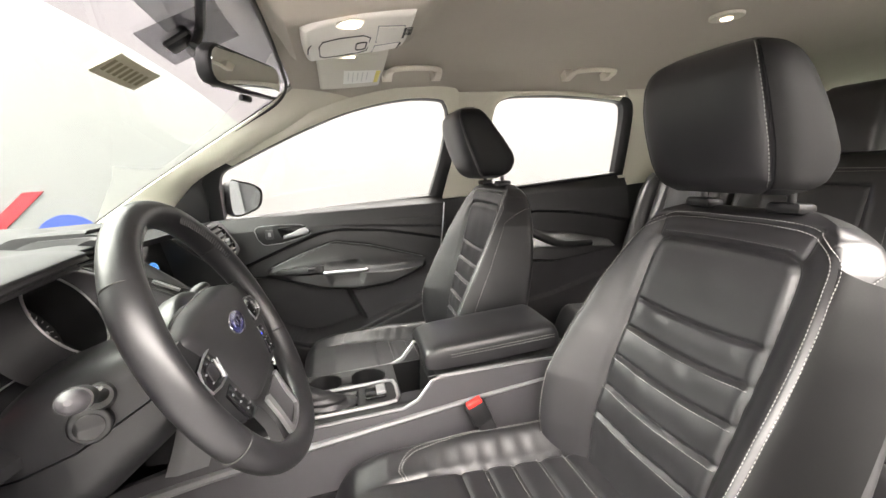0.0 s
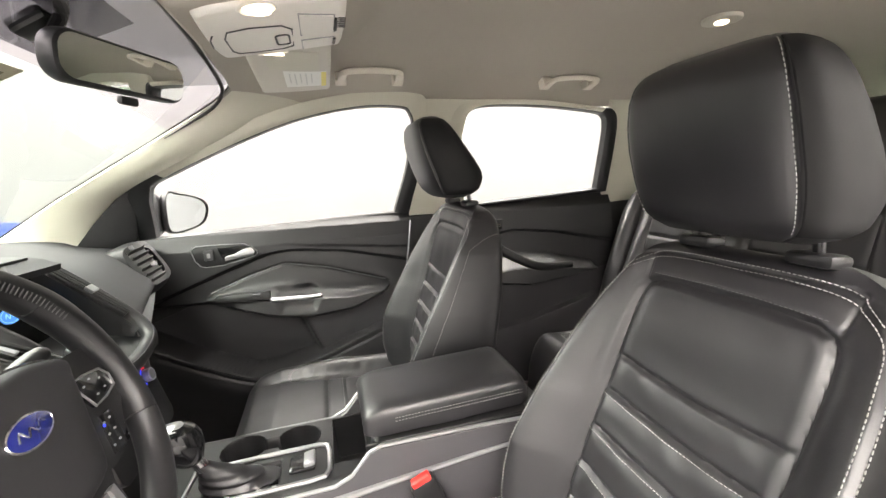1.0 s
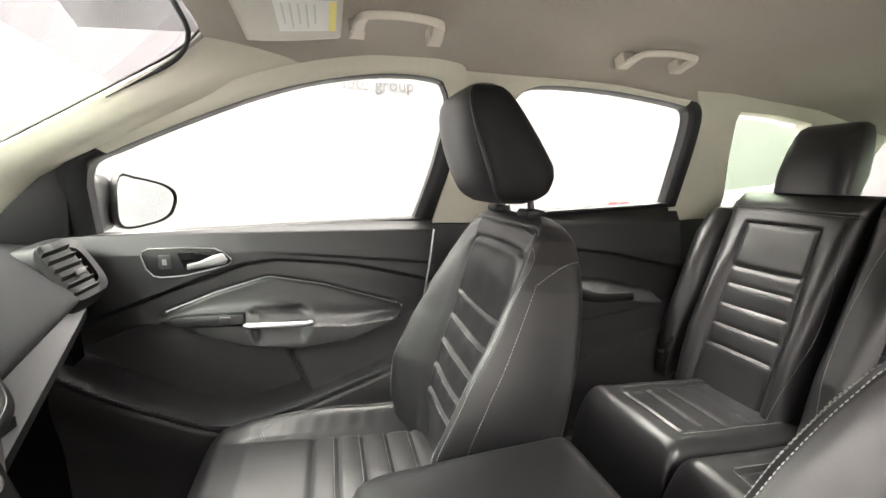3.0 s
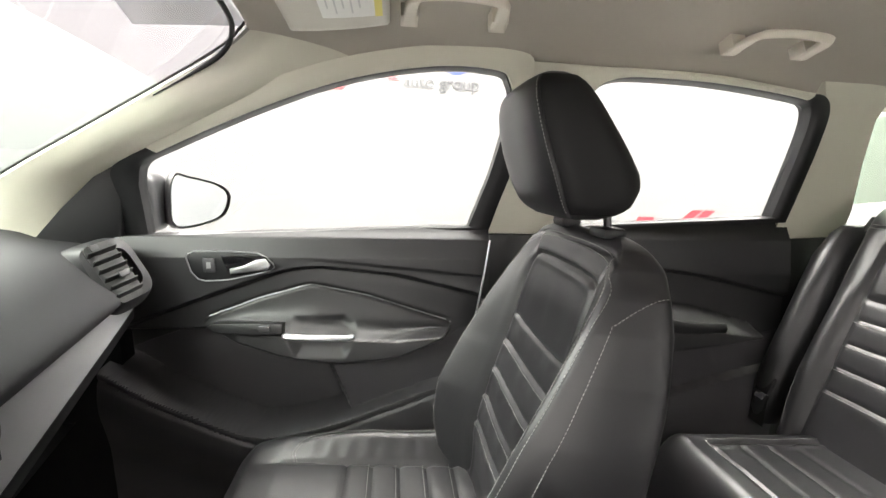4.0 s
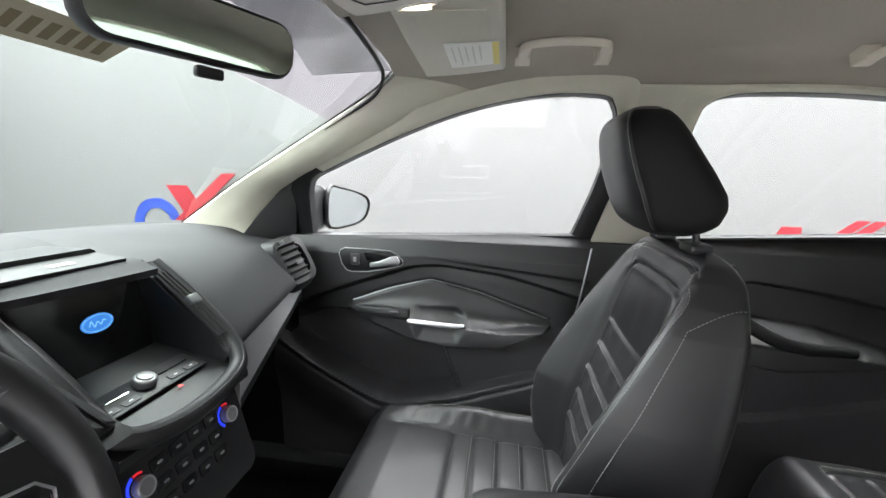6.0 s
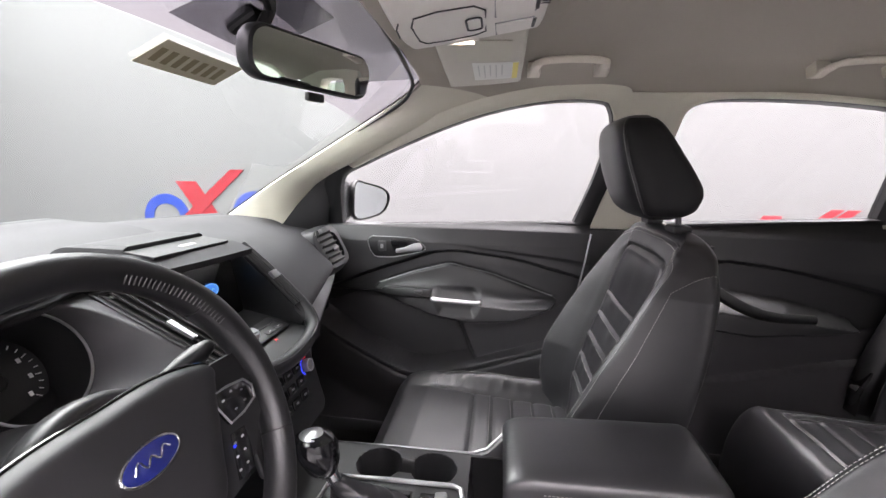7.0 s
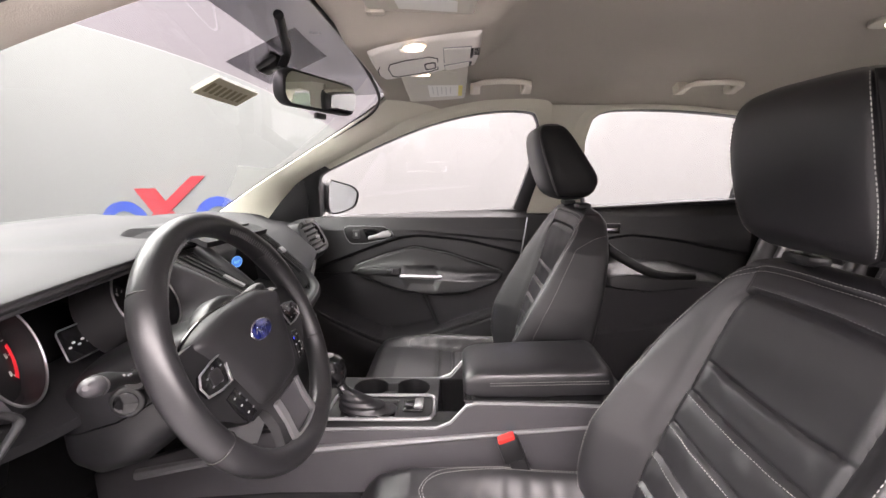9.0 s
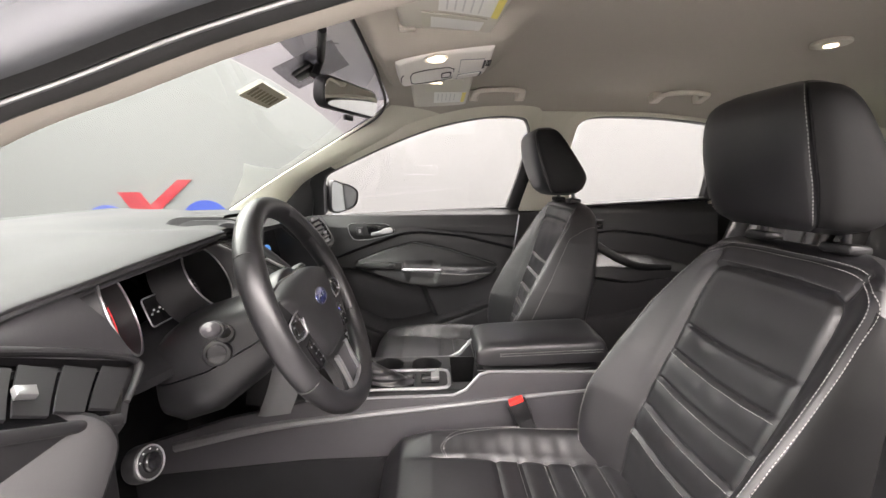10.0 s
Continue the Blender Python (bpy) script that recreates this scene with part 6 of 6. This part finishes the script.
# ---- steering wheel ----
WC = Vector((-0.497, -0.357, 1.040))
WN = Vector((math.cos(0.4276), 0.009, math.sin(0.4276))).normalized()
WM = frame_from(WC, WN)
wheel = thing("steering_wheel", WC, "black leather three-spoke steering wheel", "steering wheel")
WR, WT = 0.1635, 0.0158


def rim_point(u, v):
    a, b = 2 * math.pi * u, 2 * math.pi * v
    t = WT * (1 + 0.10 * math.exp(-((abs(math.cos(a)) - 0.85) / 0.12) ** 2) * (1 if math.sin(a) > 0 else 0))
    return WM @ Vector(((WR + t * math.cos(b)) * math.cos(a), (WR + t * math.cos(b)) * math.sin(a), t * 1.12 * math.sin(b)))


part("rim", sheet(rim_point, 96, 18, True, True), RIM_LEATHER, wheel)
for deg in (38, 142, 205, 335):
    a = radians(deg)
    c = WM @ Vector((WR * math.cos(a), WR * math.sin(a), 0))
    t = WM.to_3x3() @ Vector((-math.sin(a), math.cos(a), 0))
    part("rim_seam", ring(c, WT * 1.07, 0.0011, t, 28, 6), RUBBER, wheel)
for a0, a1 in ((28, 72), (108, 152)):
    lines = []
    for deg in [a0 + 1.7 * k for k in range(int((a1 - a0) / 1.7))]:
        a = radians(deg)
        pts = []
        for b in (radians(118), radians(130), radians(142), radians(152)):
            pts.append(WM @ Vector(((WR + (WT + 0.0012) * math.cos(b)) * math.cos(a), (WR + (WT + 0.0012) * math.cos(b)) * math.sin(a), (WT + 0.001) * 1.12 * math.sin(b))))
        lines.append(pts)
    tagged(part("rim_stitching", stitches(lines, length=0.0085, gap=0.01, r=0.0006), THREAD_DARK, wheel), kind="stuff")


SHIELD = [(0.0, 0.054), (0.050, 0.0535), (0.088, 0.047), (0.116, 0.036), (0.108, 0.018), (0.094, -0.010), (0.078, -0.042), (0.063, -0.074), (0.046, -0.085), (0.0, -0.088)]
shield = [(p.x, p.y) for p in smooth_line([(x, y, 0) for x, y in SHIELD] + [(-x, y, 0) for x, y in SHIELD[-2:0:-1]], 90, closed=True)]


def cover(u, v):
    """Airbag cover: a soft shield with a blunt point at each side."""
    x, y = shield[int(round(u * 90)) % 90]
    r = 1 - v
    k = r ** 0.8
    return WM @ Vector((x * k, y * k, 0.014 - 0.006 * r * r - 0.020 * r ** 10 - 0.25 * (y * k + 0.01) ** 2))


part("airbag_cover", sheet(cover, 90, 16, closed_u=True), DASH, wheel)
part("cover_gap", tube([cover(k / 90, 0.0) + WN * 0.001 for k in range(90)], 0.0020, 6, closed=True), GLOSS_BLACK, wheel)
part("hub", disc(at(WM, 0, -0.006, -0.030), 0.074, 0.035, WN, 40, 0.010), BLACK_PLASTIC, wheel)
em = part("emblem", plate(WM @ Matrix.Translation((0, 0.004, 0.0125)), [(0.0265 * math.cos(2 * math.pi * k / 40), 0.0125 * math.sin(2 * math.pi * k / 40)) for k in range(40)], 0.003, bevel=0.0008), EMBLEM_BLUE, wheel, "blue oval emblem with bright rim")
part("emblem_rim", tube([at(WM, 0.0268 * math.cos(2 * math.pi * k / 40), 0.004 + 0.0128 * math.sin(2 * math.pi * k / 40), 0.0145) for k in range(40)], 0.0013, 8, closed=True), CHROME, em)
part("emblem_mark", tube(smooth_line([at(WM, x, y + 0.004, 0.0158) for x, y in ((-0.017, -0.002), (-0.011, 0.005), (-0.006, -0.003), (0.0, 0.003), (0.006, -0.003), (0.012, 0.004), (0.017, 0.0))], 24), 0.0008, 6), CHROME, em)
POD = [(0.080, 0.011), (0.104, 0.010), (0.130, 0.005), (0.138, -0.006), (0.134, -0.019), (0.112, -0.023), (0.090, -0.023)]
KEY_PLATE = [(0.087, -0.033), (0.108, -0.036), (0.104, -0.056), (0.096, -0.076), (0.074, -0.074), (0.080, -0.054)]
for sg in (-1, 1):
    part("spoke", loft([[at(WM, sg * x, y0, z - 0.014), at(WM, sg * x, y0, z), at(WM, sg * x, (y0 + y1) / 2, z + 0.002), at(WM, sg * x, y1, z), at(WM, sg * x, y1, z - 0.014)] for x, y0, y1, z in ((0.060, -0.082, 0.030, -0.002), (0.085, -0.080, 0.036, 0.000), (0.110, -0.066, 0.036, 0.000), (0.134, -0.044, 0.034, -0.001), (0.158, -0.030, 0.032, -0.003))]), BLACK_PLASTIC, wheel)
    sw = part("switch_pod", plate(WM @ Matrix.Translation((0, 0, 0.001)), [(sg * x, y) for x, y in POD][::sg], 0.005, bevel=0.0012), GLOSS_BLACK, wheel)
    part("pod_frame", tube([at(WM, sg * x, y, 0.0065) for x, y in POD], 0.0013, 6, closed=True), SILVER, sw)
    for dx, dy in ((0.094, 0.000), (0.108, 0.003), (0.122, -0.003), (0.104, -0.015), (0.120, -0.014)):
        part("switch_mark", plate(WM @ Matrix.Translation((sg * dx, dy, 0.0062)), rounded(0.0045, 0.0018, 0.001, 1), 0.0004), PRINT_GREY, sw)
    if sg < 0:
        part("mode_key", plate(WM @ Matrix.Translation((-0.110, -0.007, 0.006)), rounded(0.020, 0.016, 0.004, 3), 0.002, bevel=0.0008), BLACK_PLASTIC, sw)
    kp = part("key_panel", plate(WM @ Matrix.Translation((0, 0, -0.003)), [(sg * x, y) for x, y in KEY_PLATE][::sg], 0.006, bevel=0.0012), GLOSS_BLACK, wheel)
    for k in range(6):
        part("switch_mark", plate(WM @ Matrix.Translation((sg * (0.098 - 0.0045 * (k // 2) - 0.012 * (k % 2)), -0.042 - 0.012 * (k // 2), 0.0032)), rounded(0.004, 0.0022, 0.0008, 1), 0.0004), PRINT_GREY, kp)
part("blue_mark", plate(WM @ Matrix.Translation((0.084, -0.044, 0.0032)), rounded(0.004, 0.003, 0.001, 1), 0.0004), BLUE_GLOW, wheel, "small blue backlit mark")
# bottom spoke: dark body with a satin bracket let into it
bs = part("bottom_spoke", loft([[at(WM, -w, y, z - 0.014), at(WM, -w, y, z), at(WM, 0, y, z + 0.002), at(WM, w, y, z), at(WM, w, y, z - 0.014)] for y, z, w in ((-0.070, -0.002, 0.066), (-0.090, -0.001, 0.052), (-0.115, -0.001, 0.048), (-0.140, -0.003, 0.054), (-0.158, -0.006, 0.066))]), BLACK_PLASTIC, wheel)
UB = [(-0.036, -0.088), (-0.034, -0.115), (-0.037, -0.140), (-0.032, -0.149), (0.0, -0.151), (0.032, -0.149), (0.037, -0.140), (0.034, -0.115), (0.036, -0.088)]
part("bracket", loft([[at(WM, x * 1.10, y - 0.003 * (abs(x) < 0.035), 0.000), at(WM, x * 1.10, y - 0.003 * (abs(x) < 0.035), 0.005), at(WM, x * 0.80, y + 0.006 * (abs(x) < 0.035), 0.006), at(WM, x * 0.80, y + 0.006 * (abs(x) < 0.035), 0.000)] for x, y in UB]), SILVER, bs, "satin silver bracket")
part("spoke_inset", loft([[at(WM, -w, y, -0.002), at(WM, -w, y, z), at(WM, w, y, z), at(WM, w, y, -0.002)] for y, z, w in ((-0.088, 0.0035, 0.028), (-0.115, 0.0015, 0.026), (-0.140, 0.0015, 0.028))]), GREY_PLASTIC, bs)
# column and stalks
col = thing("steering_column", (-0.62, -0.357, 0.97), "grey steering column shroud with two stalks", "steering column")
SHROUD = ((-0.525, 1.022, 0.040, 0.036), (-0.531, 1.020, 0.056, 0.050), (-0.565, 0.998, 0.072, 0.064), (-0.630, 0.962, 0.083, 0.080), (-0.680, 0.946, 0.084, 0.080), (-0.705, 0.940, 0.078, 0.066), (-0.712, 0.938, 0.066, 0.050))
for name, t0, lab in (("upper_shroud", 0.0, ""), ("lower_shroud", math.pi, "")):
    part(name, loft([[Vector((x, -0.357 + w * math.copysign(abs(math.cos(t)) ** 0.6, math.cos(t)), z + h * math.copysign(abs(math.sin(t)) ** 0.7, math.sin(t)) + (0.0012 if t0 == 0.0 else -0.0012))) for t in [t0 + math.pi * k / 24 for k in range(25)]] for x, z, w, h in SHROUD]), BLACK_PLASTIC, col, lab)
ib = part("ignition_barrel", disc((-0.612, -0.438, 0.992), 0.019, 0.022, (0.35, -0.92, 0.1), 28, 0.004), BLACK_PLASTIC, col)
part("barrel_face", disc((-0.6085, -0.4485, 0.993), 0.013, 0.004, (0.35, -0.92, 0.1), 24, 0.001), GLOSS_BLACK, ib)
for sg in (-1, 1):
    base, tip = Vector((-0.605, -0.357 + sg * 0.066, 1.012)), Vector((-0.566, -0.357 + sg * 0.182, 1.060))
    st = part("stalk", tube([base.lerp(tip, k / 16) + Vector((0, 0, 0.004 * math.sin(math.pi * k / 16))) for k in range(15)], lambda t: 0.0110 - 0.004 * math.sin(math.pi * min(1.0, t * 1.25)) + 0.002 * t, 18, flat=0.85), BLACK_PLASTIC, col)
    part("stalk_collar", tube([base.lerp(tip, k) for k in (-0.08, 0.0, 0.10, 0.16)], lambda t: 0.017 - 0.005 * t, 18), RUBBER, st)
    part("stalk_cap", tube([base.lerp(tip, 0.86 + 0.14 * k / 6) + Vector((0, 0, 0.0015)) for k in range(7)], lambda t: 0.0112 * math.sqrt(max(0.06, 1 - t ** 3)), 18, flat=0.9), GREY_PLASTIC if sg < 0 else BLACK_PLASTIC, st, "dark grey stalk end" if sg < 0 else "")
    for k in range(4):
        p = base.lerp(tip, 0.42 + 0.13 * k)
        part("stalk_mark", box(p + Vector((0.0085, 0, 0.0075)), (0.004, 0.007, 0.003), 0.0008, Matrix.Rotation(radians(-45), 4, "Y")), PRINT_WHITE if sg > 0 else PRINT_GREY, st)

# ---- overhead console and lamps ----
oc = thing("overhead_console", (-0.28, 0, 1.50), "pale beige overhead console with two lit map lamps", "overhead console")


def oc_width(u):
    return 0.098 + 0.026 * math.sin(math.pi * min(1.0, 0.10 + 0.80 * u)) - 0.016 * max(0.0, 1 - u / 0.2) ** 2


def oc_point(u, v):
    """The console's belly, u along and v across."""
    e = 1 - abs(2 * v - 1)
    x = -0.392 + 0.224 * u
    w = oc_width(u)
    y = -w + 2 * w * v
    k = min(1.0, min(u / 0.10, (1 - u) / 0.07, e / 0.10))
    k = math.sqrt(max(0.0, 1 - (1 - k) ** 2))
    zb = roof_z(x, y) - 0.002
    zl = belly(x, y, 0.0).z
    return (x, y, zb + (zl - zb) * k)


def belly(x, y, lift=0.0015):
    u = (x + 0.392) / 0.224
    return Vector((x, y, 1.446 + 0.034 * u + 1.1 * y * y - lift))


part("housing", thick(sheet(oc_point, 56, 56), 0, (0, 0, 0.004)), CONSOLE_PALE, oc)


def groove(pts, closed=True, r=0.0013):
    return tube([belly(x, y, 0.0004) for x, y in pts], r, 6, closed=closed)


# spectacle lid, its latch, the side notch, and two flaps behind
part("lid_gap", groove([(-0.345, -0.052), (-0.352, -0.030), (-0.352, 0.030), (-0.345, 0.052), (-0.315, 0.058), (-0.275, 0.055), (-0.258, 0.040), (-0.256, -0.040), (-0.270, -0.055), (-0.315, -0.058)]), BLACK_PLASTIC, oc)
part("latch_gap", groove([(x - 0.272, y) for x, y in rounded(0.020, 0.046, 0.007)], r=0.0016), BLACK_PLASTIC, oc)
part("notch", groove([(-0.366, -0.046), (-0.372, -0.030), (-0.374, 0.0)], closed=False, r=0.0012), BLACK_PLASTIC, oc)
for sg in (-1, 1):
    fl = part("flap", thick(sheet(lambda u, v: belly(-0.242 + 0.048 * u, sg * (0.014 + 0.066 * v - 0.012 * v * u), 0.0025), 6, 6), 0, (0, 0, 0.003)), CONSOLE_PALE, oc)
    part("flap_gap", groove([(-0.244, sg * 0.012), (-0.192, sg * 0.012), (-0.193, sg * 0.070), (-0.244, sg * 0.082)], r=0.0012), PRINT_GREY, fl)
    part("flap_shadow_gap", tube([belly(-0.191, sg * 0.020, 0.0008), belly(-0.191, sg * 0.060, 0.0008)], 0.0026, 8), BLACK_PLASTIC, fl)
    lm = part("map_lamp", plate(frame_from(belly(-0.296, sg * 0.104, 0.001), (0, sg * 0.25, -1), (1, 0, 0)), [(0.010 * math.cos(2 * math.pi * k / 28), 0.018 * math.sin(2 * math.pi * k / 28)) for k in range(28)], 0.004, bevel=0.001), LAMP_LENS, oc, "lit warm map lamp lens")
    part("lamp_rim", tube([belly(-0.296 + 0.024 * math.sin(2 * math.pi * k / 28), sg * (0.104 + 0.013 * math.cos(2 * math.pi * k / 28)), 0.001) for k in range(28)], 0.002, 6, closed=True), CONSOLE_PALE, lm)
for k in range(6):
    part("grille_slot", box(belly(-0.182, -0.058 + 0.006 * k, 0.0006), (0.012, 0.002, 0.0012), 0.0), BLACK_PLASTIC, oc)

dm = thing("dome_lamp", (0.66, 0.043, 1.55), "lit round dome lamp in the headliner", "ceiling lamp")
part("lamp_rim", disc((0.66, 0.043, roof_z(0.66, 0.043) - 0.003), 0.040, 0.010, (0, 0, 1), 32, 0.003), BEIGE_PART, dm)
part("lens", disc((0.66, 0.043, roof_z(0.66, 0.043) - 0.009), 0.014, 0.006, (0, 0, 1), 28, 0.002), LAMP_LENS, dm, "lit lens")


# ---- grab handles ----
def grab(x0, x1, yb, zb, yl, zl, label="beige folding grab handle on the roof edge"):
    """Folded against the roof: a flat bar inboard, two legs turned outboard to their mounts."""
    g = thing("grab_handle", ((x0 + x1) / 2, yl, zl), label, "grab handle", "grab handles")
    line = smooth_line([(x0, yl, zl), (x0 + 0.001, yl - 0.030, zl + 0.007), (x0 + 0.006, yb + 0.012, zb - 0.003), (x0 + 0.022, yb + 0.001, zb), ((x0 + x1) / 2, yb - 0.004, zb + 0.002), (x1 - 0.022, yb + 0.001, zb), (x1 - 0.006, yb + 0.012, zb - 0.003), (x1 - 0.001, yl - 0.030, zl + 0.007), (x1, yl, zl)], 72)
    rings = []
    for i, p in enumerate(line):
        d = (line[min(i + 1, 72)] - line[max(i - 1, 0)]).normalized()
        up = Vector((0, -0.35, 0.94))
        a = d.cross(up).normalized()
        k = i / 72
        w = 0.0105 + 0.0035 * max(smoothstep(0.10, 0.0, k), smoothstep(0.90, 1.0, k))
        rings.append([p + a * (w * math.copysign(abs(math.cos(t)) ** 0.5, math.cos(t))) + up * (0.0075 * math.copysign(abs(math.sin(t)) ** 0.5, math.sin(t))) for t in [2 * math.pi * n / 20 for n in range(20)]])
    part("bar", loft(rings), BEIGE_HANDLE, g)
    for x in (x0, x1):
        part("mount", prism([(x - 0.015, yl - 0.020, zl + 0.002), (x + 0.015, yl - 0.020, zl + 0.002), (x + 0.015, yl + 0.012, zl - 0.006), (x - 0.015, yl + 0.012, zl - 0.006)], (0, 0.012, roof_z(x, yl) - zl + 0.006), bevel=0.003), BEIGE_HANDLE, g)
    return g


grab(-0.158, 0.000, 0.412, 1.514, 0.486, 1.500)
grab(0.492, 0.652, 0.462, 1.515, 0.525, 1.500)

# ---- sun visors ----
def visor(sg, label):
    v = thing("sun_visor", (-0.27, sg * 0.33, 1.50), label, "sun visor", "sun visors")

    def f(u, w):
        x = -0.372 + 0.190 * u
        y = sg * (0.150 + (0.362 - 0.075 * u ** 1.6) * w)
        e = min(1.0, min(u, 1 - u) / 0.10, min(w, 1 - w) / 0.06)
        k = math.sqrt(max(0.0, 1 - (1 - e) ** 2))
        base = roof_z(x, y) - 0.006 - 0.014 * u - 0.016 * w * w
        return (x + 0.012 * (2 * u - 1) * k - 0.012 * (2 * u - 1), y, base - 0.022 * k - 0.010 * math.sin(math.pi * min(1.0, w * 1.1)))
    pan = part("panel", thick(sheet(f, 36, 40), 0, (0, 0, 0.006)), BEIGE_PART, v)

    def on(u, w, lift=0.0015):
        p = Vector(f(u, w))
        p.z -= lift
        return p
    part("mirror_cover", thick(sheet(lambda a, b: on(0.26 + 0.56 * a, 0.14 + 0.28 * b, 0.003), 6, 6), 0, (0, 0, 0.002)), BEIGE, pan)
    lab = part("label", sheet(lambda a, b: on(0.40 + 0.50 * a, 0.46 + 0.36 * b), 6, 6), LABEL_WHITE, pan, "white warning label")
    part("label_stripe", sheet(lambda a, b: on(0.84 + 0.06 * a, 0.46 + 0.36 * b, 0.0025), 2, 6), LABEL_YELLOW, lab)
    for k in range(5):
        part("text_bar", sheet(lambda a, b: on(0.46 + 0.065 * k + 0.014 * a, 0.50 + (0.27 if k % 2 else 0.22) * b, 0.0022), 1, 3), PRINT_PALE, lab)
    if sg < 0:
        part("label", sheet(lambda a, b: on(0.34 + 0.46 * a, 0.17 + 0.22 * b, 0.005), 6, 6), LABEL_WHITE, pan, "small white label")
    part("press_stud", box(on(0.14, 0.06, 0.002), (0.022, 0.014, 0.006), 0.002), BEIGE_HANDLE, v)
    part("pivot", tube([on(0.08, 0.05, -0.004), on(0.08, 0.0, -0.006), (-0.36, sg * 0.13, roof_z(-0.36, 0.13) - 0.01)], 0.006, 8), BEIGE_PART, v)
    part("clip", box((-0.352, sg * 0.160, roof_z(-0.352, 0.16) - 0.026), (0.03, 0.02, 0.018), 0.005), BEIGE_PART, v)
    return v


visor(1, "beige sun visor folded up with a white label")
visor(-1, "beige driver's sun visor folded up with labels")

# ---- inner mirror ----
rm = thing("rear_view_mirror", (-0.485, -0.02, 1.41), "black framed rear-view mirror on the windscreen", "mirror")
RMM = frame_from((-0.479, -0.034, 1.406), (0.915, -0.385, -0.12))
out = [(x, y) for x, y in rounded(0.214, 0.064, 0.026)]
part("frame", plate(RMM @ Matrix.Translation((0, 0, -0.026)), out, 0.026, bevel=0.006), BLACK_PLASTIC, rm)
part("mirror_glass", plate(RMM @ Matrix.Translation((0, 0, 0.0004)), rounded(0.203, 0.054, 0.021), 0.001), MIRROR, rm, "mirror glass")
part("dip_tab", box((0, 0, 0), (0.030, 0.012, 0.010), 0.003, RMM @ Matrix.Translation((0.01, -0.040, -0.016))), BLACK_PLASTIC, rm)
part("ball_joint", disc(at(RMM, 0, 0.012, -0.035), 0.016, 0.03, RMM.to_3x3() @ Vector((0, 0, 1)), 20, 0.004), BLACK_PLASTIC, rm)
part("arm", tube(smooth_line([at(RMM, 0, 0.012, -0.045), (-0.555, -0.012, 1.452), (-0.575, -0.005, 1.470)], 12), 0.009, 10), BLACK_PLASTIC, rm)
part("base", box((-0.590, -0.012, 1.470), (0.05, 0.05, 0.022), 0.008, Matrix.Rotation(radians(-30), 4, "Y")), BLACK_PLASTIC, rm)
part("cable_tube", tube(smooth_line([(-0.562, -0.030, 1.456), (-0.550, -0.024, 1.488), (-0.530, -0.089, 1.499), (-0.511, -0.154, 1.510)], 14), 0.0085, 10), BLACK_PLASTIC, rm)


def on_screen(y, z, lift=0.004):
    return Vector((screen_x(y, z) + lift * 0.5, y, z - lift * 0.86))


fr = solid("trim_sensor_patch", sheet(lambda u, v: on_screen(-0.128 + 0.190 * v + 0.040 * u, 1.449 + 0.066 * u), 8, 10), GLASS_PATCH, "black dotted sensor patch behind the mirror", "sensor patch", kind="structure")
stk = solid("windscreen_sticker", thick(sheet(lambda u, v: on_screen(-0.102 + 0.160 * v + 0.010 * u, 1.404 + 0.027 * u), 4, 8), 0, (0.0006, 0, -0.0006)), STICKER, "small tan service sticker on the windscreen", "sticker")
for k in range(7):
    part("text_bar", sheet(lambda u, v: on_screen(-0.088 + 0.020 * k + 0.012 * v, 1.410 + 0.014 * u, 0.0056), 2, 2), STICKER_INK, stk)
